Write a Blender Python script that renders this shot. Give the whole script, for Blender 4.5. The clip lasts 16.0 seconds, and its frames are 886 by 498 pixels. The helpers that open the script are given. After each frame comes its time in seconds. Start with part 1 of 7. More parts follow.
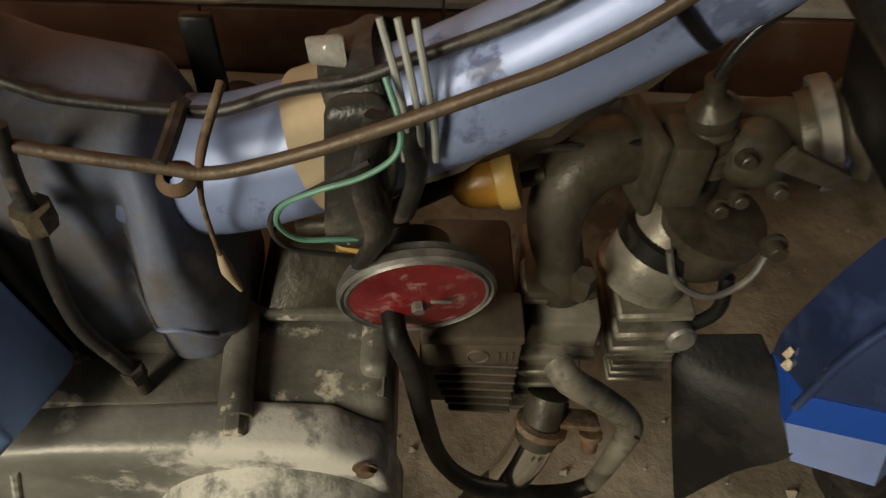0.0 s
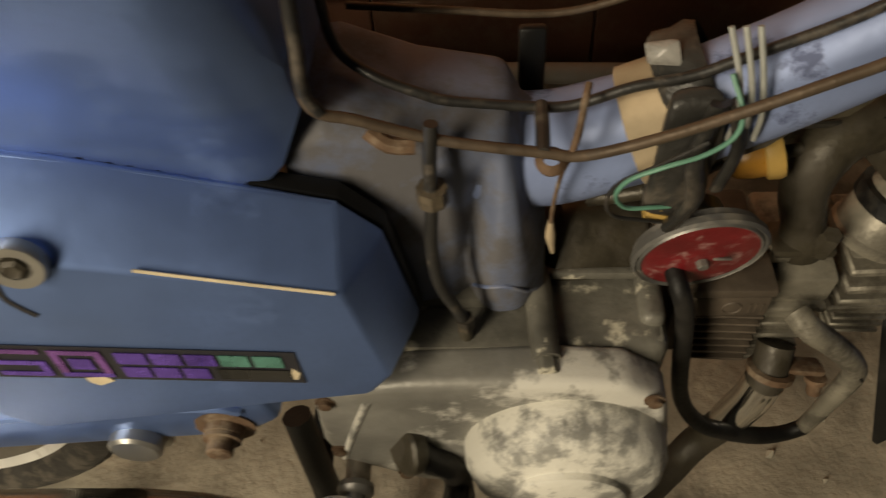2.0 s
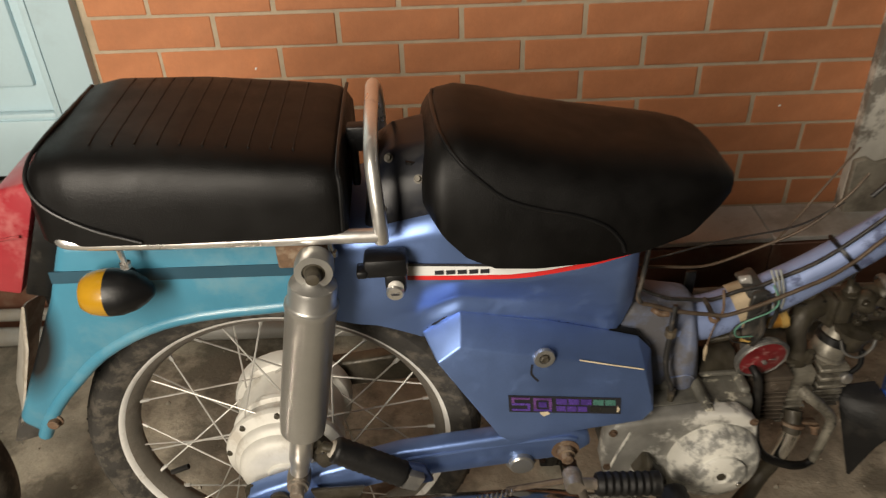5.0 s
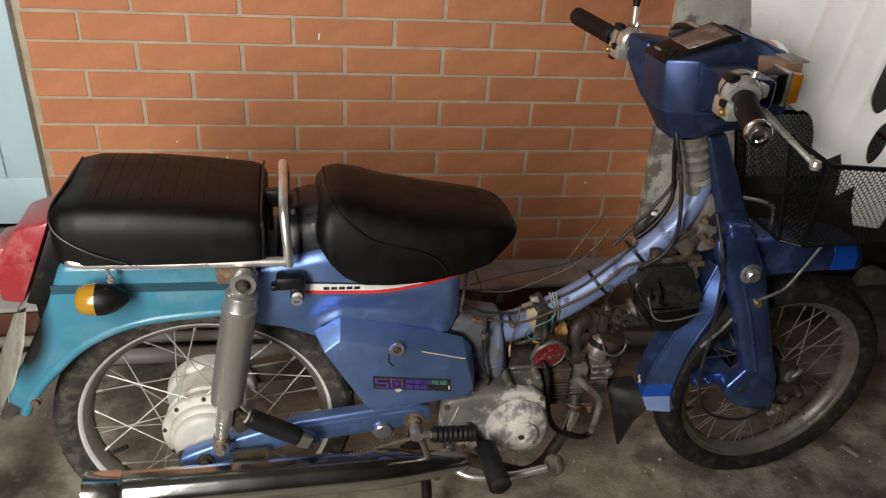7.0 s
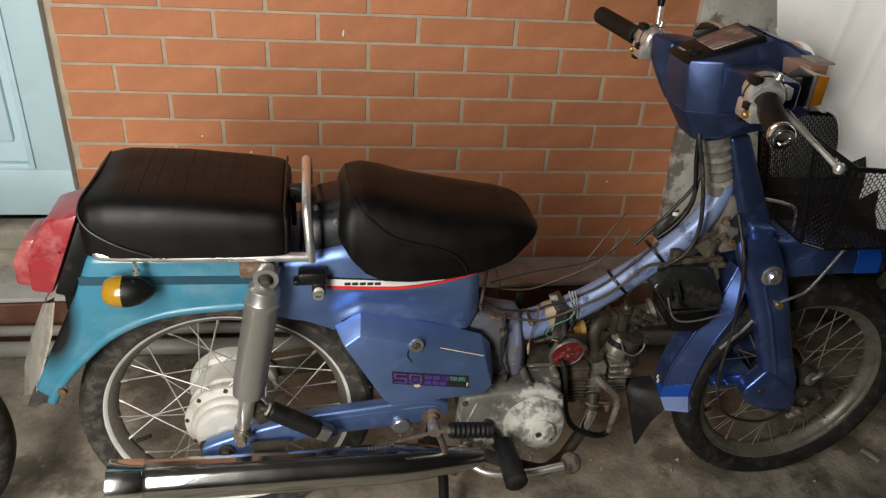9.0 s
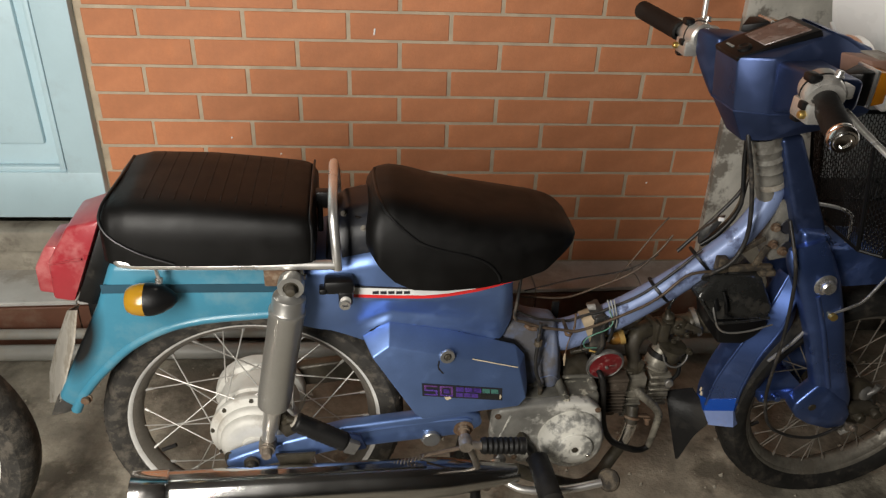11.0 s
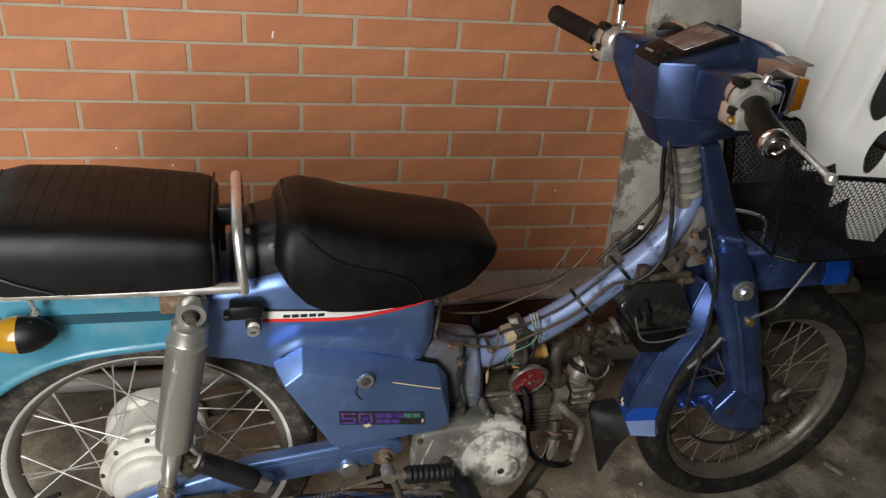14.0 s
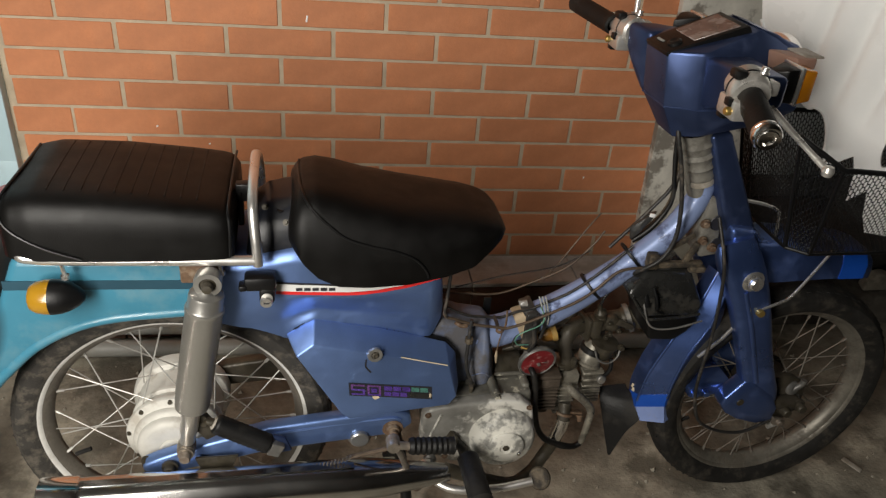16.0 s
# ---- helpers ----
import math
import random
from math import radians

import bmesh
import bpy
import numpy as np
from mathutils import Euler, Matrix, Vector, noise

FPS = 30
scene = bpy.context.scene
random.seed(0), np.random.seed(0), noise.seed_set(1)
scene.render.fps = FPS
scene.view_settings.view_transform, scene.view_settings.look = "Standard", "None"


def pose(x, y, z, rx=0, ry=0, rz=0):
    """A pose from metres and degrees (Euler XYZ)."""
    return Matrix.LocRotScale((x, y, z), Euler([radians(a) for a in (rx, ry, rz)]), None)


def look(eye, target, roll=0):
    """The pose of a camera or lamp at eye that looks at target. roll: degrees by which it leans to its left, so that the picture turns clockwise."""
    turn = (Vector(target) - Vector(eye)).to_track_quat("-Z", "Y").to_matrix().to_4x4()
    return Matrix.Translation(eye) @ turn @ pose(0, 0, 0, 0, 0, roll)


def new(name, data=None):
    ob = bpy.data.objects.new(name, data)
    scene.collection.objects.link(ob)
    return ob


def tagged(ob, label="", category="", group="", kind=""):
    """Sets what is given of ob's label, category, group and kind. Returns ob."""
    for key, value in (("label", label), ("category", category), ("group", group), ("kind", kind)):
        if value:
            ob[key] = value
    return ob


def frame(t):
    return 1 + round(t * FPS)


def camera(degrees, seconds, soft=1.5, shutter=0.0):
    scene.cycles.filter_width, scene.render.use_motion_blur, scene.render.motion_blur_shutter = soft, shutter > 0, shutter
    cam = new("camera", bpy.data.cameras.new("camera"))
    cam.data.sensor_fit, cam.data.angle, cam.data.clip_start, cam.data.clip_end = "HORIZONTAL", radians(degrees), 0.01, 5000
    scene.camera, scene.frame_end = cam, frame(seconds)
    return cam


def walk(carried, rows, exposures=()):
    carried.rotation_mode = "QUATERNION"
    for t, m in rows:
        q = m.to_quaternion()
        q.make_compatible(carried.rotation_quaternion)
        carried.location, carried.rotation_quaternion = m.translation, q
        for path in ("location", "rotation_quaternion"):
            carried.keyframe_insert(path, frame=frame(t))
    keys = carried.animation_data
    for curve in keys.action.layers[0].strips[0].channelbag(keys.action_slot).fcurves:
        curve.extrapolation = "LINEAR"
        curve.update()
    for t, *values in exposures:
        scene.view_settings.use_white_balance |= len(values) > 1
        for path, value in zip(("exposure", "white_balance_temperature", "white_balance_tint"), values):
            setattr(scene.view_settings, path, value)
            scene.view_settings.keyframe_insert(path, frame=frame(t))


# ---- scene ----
cam = camera(60.3, 16.0, 1.3, 0.4)

PATH = [
    (0, (0.058, 0.021, 0.663), (0.064, 1.298, -0.877), 2.8),
    (0.5, (0.044, 0.048, 0.628), (0.028, 1.302, -0.929), 3.2),
    (1, (0.032, 0.043, 0.634), (-0.02, 1.284, -0.934), 1.9),
    (1.5, (0.012, 0.011, 0.672), (-0.116, 1.232, -0.907), -1.9),
    (2, (-0.053, -0.033, 0.715), (-0.237, 1.187, -0.859), -5.4),
    (2.5, (-0.085, -0.06, 0.754), (-0.346, 1.166, -0.804), -9.8),
    (3, (-0.127, -0.106, 0.823), (-0.413, 1.187, -0.675), -10.7),
    (3.5, (-0.212, -0.135, 0.866), (-0.485, 1.256, -0.545), -8.5),
    (4, (-0.337, -0.192, 0.937), (-0.555, 1.303, -0.375), -5.1),
    (4.2, (-0.367, -0.255, 0.97), (-0.534, 1.279, -0.303), -4.5),
    (6.3, (-0.369, -0.827, 1.236), (-0.176, 0.892, 0.234), 1.9),
    (6.5, (-0.373, -0.85, 1.252), (-0.133, 0.868, 0.256), 2.3),
    (7, (-0.373, -0.918, 1.28), (-0.077, 0.797, 0.295), 3.8),
    (7.5, (-0.369, -0.937, 1.286), (-0.058, 0.777, 0.304), 4.8),
    (8, (-0.371, -0.933, 1.288), (-0.069, 0.781, 0.302), 4.9),
    (8.5, (-0.37, -0.924, 1.289), (-0.097, 0.79, 0.296), 4.4),
    (9, (-0.375, -0.924, 1.288), (-0.131, 0.791, 0.289), 3.8),
    (11.5, (-0.363, -0.835, 1.26), (-0.215, 0.886, 0.252), 2.4),
    (12, (-0.413, -0.799, 1.225), (-0.191, 0.934, 0.253), 3.8),
    (12.5, (-0.467, -0.787, 1.222), (-0.172, 0.972, 0.317), 5.5),
    (13, (-0.477, -0.783, 1.221), (-0.127, 0.968, 0.319), 6.5),
    (13.5, (-0.449, -0.788, 1.226), (-0.058, 0.936, 0.29), 6.1),
    (14, (-0.386, -0.792, 1.243), (0.034, 0.904, 0.269), 5.3),
    (14.5, (-0.344, -0.835, 1.26), (0.066, 0.855, 0.271), 6.0),
    (15, (-0.333, -0.856, 1.26), (0.043, 0.831, 0.253), 6.2),
    (15.5, (-0.332, -0.851, 1.262), (0.005, 0.84, 0.248), 5.7),
    (16, (-0.329, -0.84, 1.262), (-0.04, 0.857, 0.245), 5.0),
]
walk(cam, [(t, look(eye, target, roll)) for t, eye, target, roll in PATH],
     [(0.0, -0.06, 7900, 5), (2.0, -0.06, 8700, 8), (3.0, -0.07, 8900, 10), (4.2, -0.03, 8300, 12), (6.3, -0.13, 6550, 10), (9.2, -0.13, 6550, 10), (11.3, -0.13, 6650, 10), (12.5, -0.18, 6400, 9), (13.5, -0.15, 6300, 9), (14.5, -0.12, 6500, 10), (16.0, -0.13, 6700, 10)])

# ---- light ----
world = bpy.data.worlds.new("world")
scene.world = world
world.use_nodes = True
bg = world.node_tree.nodes["Background"]
bg.inputs[0].default_value = (0.80, 0.88, 1.0, 1)
bg.inputs[1].default_value = 0.003


def area_lamp(name, eye, target, sx, sy, watts, col):
    data = bpy.data.lights.new(name, "AREA")
    data.shape, data.size, data.size_y, data.energy, data.color = "RECTANGLE", sx, sy, watts, col
    data.spread = radians(150)
    ob = new(name, data)
    ob.matrix_world = look(eye, target)
    return ob


# light through the opening in the unseen wall behind
area_lamp("opening_light", (-1.17, -1.27, 1.47), (-1.01, 1.0, 0.92), 0.56, 1.62, 49, (1.0, 0.97, 0.91))


# ---- materials ----
def mat(name, col, rough=0.5, metal=0.0, var=0.18, scale=14.0, bump=0.08, bscale=220.0, dirt=None, coat=0.0, dscale=9.0, dpos=0.55, per=0.0, spec=0.5, edge=0.06):
    """Base colour with two scales of variation, fine relief and an optional layer of dirt or wear (colour, amount)."""
    m = bpy.data.materials.new(name)
    m.use_nodes = True
    nt = m.node_tree
    b = nt.nodes["Principled BSDF"]
    b.inputs["Metallic"].default_value = metal
    b.inputs["Specular IOR Level"].default_value = spec
    b.inputs["Coat Weight"].default_value = coat
    b.inputs["Coat Roughness"].default_value = 0.03
    tc = nt.nodes.new("ShaderNodeTexCoord")

    def noise_tex(s, detail, rough_=0.6):
        n = nt.nodes.new("ShaderNodeTexNoise")
        n.inputs["Scale"].default_value, n.inputs["Detail"].default_value, n.inputs["Roughness"].default_value = s, detail, rough_
        nt.links.new(tc.outputs["Object"], n.inputs["Vector"])
        return n

    def ramp(src, a, c, lo, hi):
        r = nt.nodes.new("ShaderNodeMapRange")
        r.inputs[1].default_value, r.inputs[2].default_value, r.inputs[3].default_value, r.inputs[4].default_value = a, c, lo, hi
        nt.links.new(src, r.inputs[0])
        return r.outputs[0]

    def mix(fac, c1, c2):
        x = nt.nodes.new("ShaderNodeMix")
        x.data_type = "RGBA"
        for sock, v in ((x.inputs["Factor"], fac), (x.inputs["A"], c1), (x.inputs["B"], c2)):
            if hasattr(v, "is_output"):
                nt.links.new(v, sock)
            else:
                sock.default_value = v if not isinstance(v, tuple) else (*v, 1)
        return x.outputs["Result"]

    big = noise_tex(scale, 4)
    fine = noise_tex(bscale, 3)
    dark, light = tuple(c * (1 - var) for c in col), tuple(min(1, c * (1 + var)) for c in col)
    colour = mix(ramp(big.outputs[0], 0.3, 0.7, 0, 1), dark, light)
    grain = tuple(c * (1 - 0.5 * var) for c in col)
    colour = mix(ramp(fine.outputs[0], 0.45, 0.75, 0, 0.5), colour, grain)
    if per:
        info = nt.nodes.new("ShaderNodeObjectInfo")
        hs = nt.nodes.new("ShaderNodeHueSaturation")
        nt.links.new(colour, hs.inputs["Color"])
        nt.links.new(ramp(info.outputs["Random"], 0, 1, 1 - per, 1 + per), hs.inputs["Value"])
        colour = hs.outputs[0]
    rsock = ramp(big.outputs[0], 0.3, 0.7, max(0.02, rough - 0.07), min(1, rough + 0.07))
    if dirt:
        d = noise_tex(dscale, 9, 0.68)
        mask = ramp(d.outputs[0], dpos - edge, dpos + edge, 0, dirt[1])
        colour = mix(mask, colour, dirt[0])
        x = nt.nodes.new("ShaderNodeMix")
        nt.links.new(mask, x.inputs[0])
        nt.links.new(rsock, x.inputs[2])
        x.inputs[3].default_value = 0.85
        rsock = x.outputs[0]
        if metal:
            y = nt.nodes.new("ShaderNodeMath")
            y.operation = "MULTIPLY_ADD"
            nt.links.new(mask, y.inputs[0])
            y.inputs[1].default_value, y.inputs[2].default_value = -metal, metal
            nt.links.new(y.outputs[0], b.inputs["Metallic"])
    nt.links.new(colour, b.inputs["Base Color"])
    nt.links.new(rsock, b.inputs["Roughness"])
    if bump:
        bp = nt.nodes.new("ShaderNodeBump")
        bp.inputs["Strength"].default_value, bp.inputs["Distance"].default_value = bump, 0.002
        nt.links.new(fine.outputs[0], bp.inputs["Height"])
        nt.links.new(bp.outputs[0], b.inputs["Normal"])
    return m


DUST = (0.30, 0.25, 0.18)
M = dict(
    blue_deep=mat("deep_blue_paint", (0.095, 0.165, 0.43), 0.30, 0.85, 0.12, 9, 0.03, 300, ((0.10, 0.13, 0.22), 0.25), 0.6, 14, 0.58),
    blue=mat("blue_paint", (0.185, 0.295, 0.60), 0.42, 0.80, 0.10, 9, 0.03, 300, ((0.19, 0.28, 0.50), 0.14), 0.0, 26, 0.60),
    blue_dull=mat("dull_blue_plastic", (0.052, 0.078, 0.175), 0.34, 0.72, 0.12, 18, 0.025, 320, ((0.07, 0.085, 0.15), 0.3), 0.0, 14, 0.60, 0, 0.3),
    blue_tape=mat("bright_blue_tape", (0.008, 0.075, 0.42), 0.35, 0, 0.1, 20, 0.05),
    blue_pale=mat("pale_worn_blue", (0.22, 0.30, 0.58), 0.42, 0.1, 0.15, 15, 0.05, 200, (DUST, 0.4), 0, 20, 0.6),
    cyan=mat("faded_teal_paint", (0.042, 0.195, 0.285), 0.36, 0.0, 0.12, 8, 0.03, 250, ((0.18, 0.27, 0.28), 0.35), 0.2, 8, 0.6),
    teal_seam=mat("dark_teal_band", (0.012, 0.055, 0.085), 0.5),
    grey_frame=mat("dusty_blue_grey_frame", (0.130, 0.155, 0.230), 0.5, 0.1, 0.25, 16, 0.15, 150, ((0.095, 0.082, 0.064), 0.75), 0, 16, 0.52),
    frame_paint=mat("pale_blue_frame_paint", (0.25, 0.325, 0.55), 0.40, 0.2, 0.15, 12, 0.06, 200, ((0.05, 0.06, 0.13), 0.75), 0.1, 24, 0.585, 0, 0.5, 0.035),
    black_seat=mat("black_seat_vinyl", (0.0024, 0.0021, 0.0019), 0.46, 0, 0.25, 25, 0.2, 700, None, 0, 9, 0.55, 0, 0.26),
    black=mat("black_plastic", (0.005, 0.005, 0.0053), 0.40, 0, 0.2, 20, 0.1, 300, None, 0, 9, 0.55, 0, 0.35),
    black_dusty=mat("dusty_black_plastic", (0.0065, 0.0065, 0.0065), 0.42, 0, 0.25, 20, 0.15, 250, ((0.10, 0.085, 0.065), 0.35), 0, 14, 0.59, 0, 0.4),
    rubber=mat("black_rubber", (0.0055, 0.0052, 0.005), 0.55, 0, 0.25, 20, 0.25, 200, ((0.035, 0.031, 0.026), 0.5), 0, 14, 0.58, 0, 0.35),
    tyre=mat("worn_tyre_rubber", (0.040, 0.037, 0.033), 0.8, 0, 0.4, 30, 0.6, 120, ((0.15, 0.13, 0.105), 0.55), 0, 38, 0.54, 0, 0.3),
    rim=mat("dull_steel_rim", (0.76, 0.75, 0.72), 0.40, 0.15, 0.12, 22, 0.1, 260, ((0.30, 0.25, 0.19), 0.5), 0, 40, 0.62),
    chrome=mat("worn_chrome", (0.82, 0.80, 0.77), 0.30, 0.9, 0.1, 20, 0.03, 220, ((0.22, 0.14, 0.08), 0.6), 0, 26, 0.68),
    muffler=mat("tarnished_chrome", (0.56, 0.555, 0.54), 0.19, 1.0, 0.10, 4, 0.02, 120),
    shock=mat("champagne_grey_shock", (0.44, 0.43, 0.405), 0.33, 0.80, 0.08, 8, 0.03, 250, (DUST, 0.2), 0.1, 30, 0.64),
    alu=mat("scuffed_grey_aluminium", (0.265, 0.258, 0.235), 0.46, 0.25, 0.35, 14, 0.22, 160, ((0.68, 0.66, 0.60), 0.85), 0, 15, 0.565, 0, 0.5, 0.035),
    alu_chalk=mat("chalky_scoured_aluminium", (0.30, 0.295, 0.27), 0.55, 0.15, 0.35, 24, 0.45, 140, ((0.70, 0.68, 0.61), 0.95), 0, 22, 0.475, 0, 0.5, 0.04),
    alu_dark=mat("dirty_crankcase", (0.135, 0.129, 0.110), 0.46, 0.20, 0.55, 20, 0.35, 130, ((0.60, 0.56, 0.45), 0.85), 0, 30, 0.585, 0, 0.5, 0.030),
    alu_head=mat("dusty_cast_head", (0.26, 0.24, 0.195), 0.46, 0.40, 0.35, 30, 0.15, 180, ((0.055, 0.046, 0.034), 0.8), 0, 26, 0.53),
    alu_white=mat("chalky_hub_alloy", (0.56, 0.545, 0.50), 0.55, 0.1, 0.12, 20, 0.15, 220, ((0.30, 0.25, 0.19), 0.5), 0, 18, 0.60),
    brown_fin=mat("rusty_brown_fins", (0.085, 0.065, 0.048), 0.7, 0.1, 0.3, 40, 0.2, 200, ((0.17, 0.135, 0.10), 0.4), 0, 35, 0.56),
    dusty=mat("caked_dusty_metal", (0.054, 0.046, 0.032), 0.40, 0.25, 0.45, 40, 0.25, 180, ((0.045, 0.037, 0.027), 0.7), 0, 24, 0.55),
    rust=mat("rusty_steel", (0.14, 0.085, 0.052), 0.75, 0.3, 0.4, 60, 0.4, 260, ((0.33, 0.27, 0.20), 0.5), 0, 50, 0.56),
    rod=mat("brownish_old_rod", (0.115, 0.083, 0.058), 0.5, 0.4, 0.3, 60, 0.2, 300, ((0.05, 0.04, 0.035), 0.5), 0, 40, 0.58),
    cable=mat("black_cable_sheath", (0.022, 0.021, 0.020), 0.45, 0, 0.3, 60, 0.15, 300, ((0.16, 0.13, 0.10), 0.5), 0, 50, 0.60),
    tape=mat("black_wrapping_tape", (0.030, 0.029, 0.027), 0.38, 0, 0.4, 50, 0.5, 120, ((0.16, 0.13, 0.10), 0.4), 0, 40, 0.60),
    paper=mat("brown_paper_tape", (0.42, 0.33, 0.22), 0.7, 0, 0.15, 30, 0.1),
    green=mat("green_wire", (0.10, 0.26, 0.19), 0.45, 0, 0.15, 40, 0.1),
    greywire=mat("grey_wire", (0.30, 0.31, 0.29), 0.5, 0, 0.2, 60, 0.1),
    amber_cup=mat("amber_fuel_cup", (0.46, 0.22, 0.04), 0.3, 0, 0.2, 40, 0.05, 200, ((0.25, 0.12, 0.03), 0.5), 0, 40, 0.56),
    amber_rim=mat("ochre_plastic_ring", (0.50, 0.32, 0.10), 0.4, 0, 0.15, 40, 0.05),
    red_horn=mat("scuffed_red_disc", (0.19, 0.013, 0.017), 0.38, 0.1, 0.35, 40, 0.15, 200, ((0.42, 0.26, 0.24), 0.7), 0.2, 60, 0.60),
    horn_grey=mat("grey_horn_rim", (0.20, 0.195, 0.185), 0.45, 0.6, 0.2, 40, 0.1, 200, (DUST, 0.4), 0, 40, 0.58),
    red_lens=mat("dusty_red_lens", (0.27, 0.024, 0.032), 0.30, 0, 0.15, 12, 0.03, 200, ((0.42, 0.16, 0.15), 0.55), 0.3, 9, 0.52),
    amber_lens=mat("amber_lens", (0.36, 0.19, 0.014), 0.2, 0, 0.12, 20, 0.03, 200, None, 0.4),
    orange_lens=mat("orange_lens", (0.55, 0.20, 0.012), 0.25, 0, 0.1, 20, 0.03, 200, None, 0.4),
    white=mat("white_moulded_plastic", (0.90, 0.90, 0.89), 0.32, 0, 0.03, 5, 0.02, 150, ((0.60, 0.58, 0.54), 0.3), 0.2, 7, 0.64),
    white_stripe=mat("white_stripe", (0.72, 0.72, 0.70), 0.4, 0, 0.08, 20, 0.02),
    red_stripe=mat("red_stripe", (0.70, 0.03, 0.03), 0.38, 0, 0.08, 20, 0.02),
    ink=mat("black_lettering", (0.02, 0.02, 0.025), 0.5),
    foil=mat("violet_foil", (0.22, 0.12, 0.65), 0.25, 0.7, 0.35, 60, 0.02),
    foil_green=mat("green_foil", (0.15, 0.42, 0.36), 0.25, 0.7, 0.35, 60, 0.02),
    foil_red=mat("red_foil", (0.32, 0.14, 0.50), 0.25, 0.7, 0.35, 60, 0.02),
    plate=mat("dirty_white_plate", (0.42, 0.39, 0.34), 0.5, 0, 0.25, 14, 0.1, 200, ((0.17, 0.14, 0.10), 0.7), 0, 14, 0.51),
    glass_dial=mat("scratched_dial_window", (0.16, 0.12, 0.11), 0.18, 0, 0.4, 45, 0.05, 200, ((0.42, 0.36, 0.33), 0.6), 0.5, 30, 0.55),
    cream=mat("scratch_bare_primer", (0.62, 0.52, 0.36), 0.7, 0, 0.2, 60, 0.1),
    brass=mat("yellowed_brass", (0.55, 0.38, 0.12), 0.35, 0.8, 0.2, 50, 0.1),
    brick=mat("terracotta_brick", (0.49, 0.190, 0.086), 0.7, 0, 0.12, 22, 0.35, 200, ((0.56, 0.25, 0.13), 0.25), 0, 9, 0.55, 0.10),
    mortar=mat("beige_mortar", (0.44, 0.36, 0.262), 0.9, 0, 0.2, 16, 0.4, 180),
    concrete=mat("stained_concrete_floor", (0.305, 0.275, 0.218), 0.85, 0, 0.5, 9, 1.0, 110, ((0.105, 0.092, 0.070), 0.85), 0, 5, 0.54, 0, 0.5, 0.05),
    plaster=mat("peeling_grey_plaster", (0.64, 0.615, 0.55), 0.85, 0, 0.22, 9, 0.7, 70, ((0.12, 0.10, 0.078), 0.8), 0, 7, 0.545, 0, 0.5, 0.03),
    plaster_blue=mat("blue_grey_plaster", (0.43, 0.47, 0.48), 0.85, 0, 0.1, 5, 0.2, 80, ((0.35, 0.36, 0.35), 0.6), 0, 4, 0.57),
    tile_grey=mat("dusty_grey_tile", (0.56, 0.55, 0.52), 0.55, 0, 0.15, 6, 0.1, 120, ((0.27, 0.23, 0.18), 0.6), 0, 5, 0.55, 0.06),
    tile_brown=mat("brown_riser_tile", (0.15, 0.065, 0.040), 0.5, 0, 0.2, 10, 0.15, 150, ((0.24, 0.17, 0.12), 0.5), 0, 8, 0.56, 0.10),
    stone=mat("beige_threshold_stone", (0.32, 0.29, 0.235), 0.75, 0, 0.3, 12, 0.3, 100, ((0.12, 0.10, 0.08), 0.7), 0, 9, 0.55),
    door=mat("pale_blue_painted_door", (0.47, 0.63, 0.69), 0.45, 0, 0.05, 6, 0.05, 120, ((0.38, 0.48, 0.52), 0.4), 0, 7, 0.6),
    pipe=mat("grey_pvc_pipe", (0.31, 0.305, 0.28), 0.45, 0, 0.12, 9, 0.05, 150, (DUST, 0.5), 0, 8, 0.55),
    # near-black surfaces out of view, to keep bounced light low
    unseen_wall=mat("unseen_wall_dark", (0.05, 0.048, 0.044), 0.85, 0, 0.1, 3, 0.2, 60),
    unseen_ceiling=mat("unseen_ceiling_dark", (0.055, 0.05, 0.045), 0.85, 0, 0.1, 3, 0.2, 60),
    switch_alloy=mat("worn_switch_alloy", (0.62, 0.60, 0.56), 0.32, 0.7, 0.15, 30, 0.1, 200, ((0.14, 0.12, 0.10), 0.6), 0, 40, 0.60),
    bright_chrome=mat("bright_chrome", (0.88, 0.86, 0.83), 0.17, 1.0, 0.06, 20, 0.03),
    tan_reflection=mat("brick_reflection_tan", (0.34, 0.20, 0.15), 0.5, 0, 0.12, 30, 0.08),
    clear_film=mat("crumpled_clear_film", (0.30, 0.29, 0.27), 0.2, 0, 0.3, 60, 0.5, 120, ((0.08, 0.07, 0.06), 0.6), 0.3, 40, 0.5),
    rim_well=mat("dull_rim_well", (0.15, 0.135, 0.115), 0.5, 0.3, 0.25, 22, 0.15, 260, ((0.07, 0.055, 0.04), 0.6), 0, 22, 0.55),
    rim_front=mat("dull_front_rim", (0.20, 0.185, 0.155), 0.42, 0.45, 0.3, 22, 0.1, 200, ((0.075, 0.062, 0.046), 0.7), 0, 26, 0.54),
    spoke=mat("dull_spoke_steel", (0.46, 0.45, 0.42), 0.45, 0.4, 0.2, 30, 0.05),
    frame_dust=mat("dusty_blue_gusset", (0.125, 0.165, 0.29), 0.5, 0.1, 0.2, 18, 0.12, 200, ((0.22, 0.20, 0.165), 0.75), 0, 22, 0.51),
    steel_worn=mat("worn_oily_steel", (0.30, 0.265, 0.225), 0.38, 0.75, 0.3, 50, 0.2, 260, ((0.13, 0.085, 0.055), 0.7), 0, 45, 0.54),
    box_grey=mat("dusty_grey_plastic", (0.020, 0.020, 0.019), 0.26, 0, 0.3, 30, 0.1, 260, ((0.11, 0.10, 0.085), 0.35), 0.3, 24, 0.60),
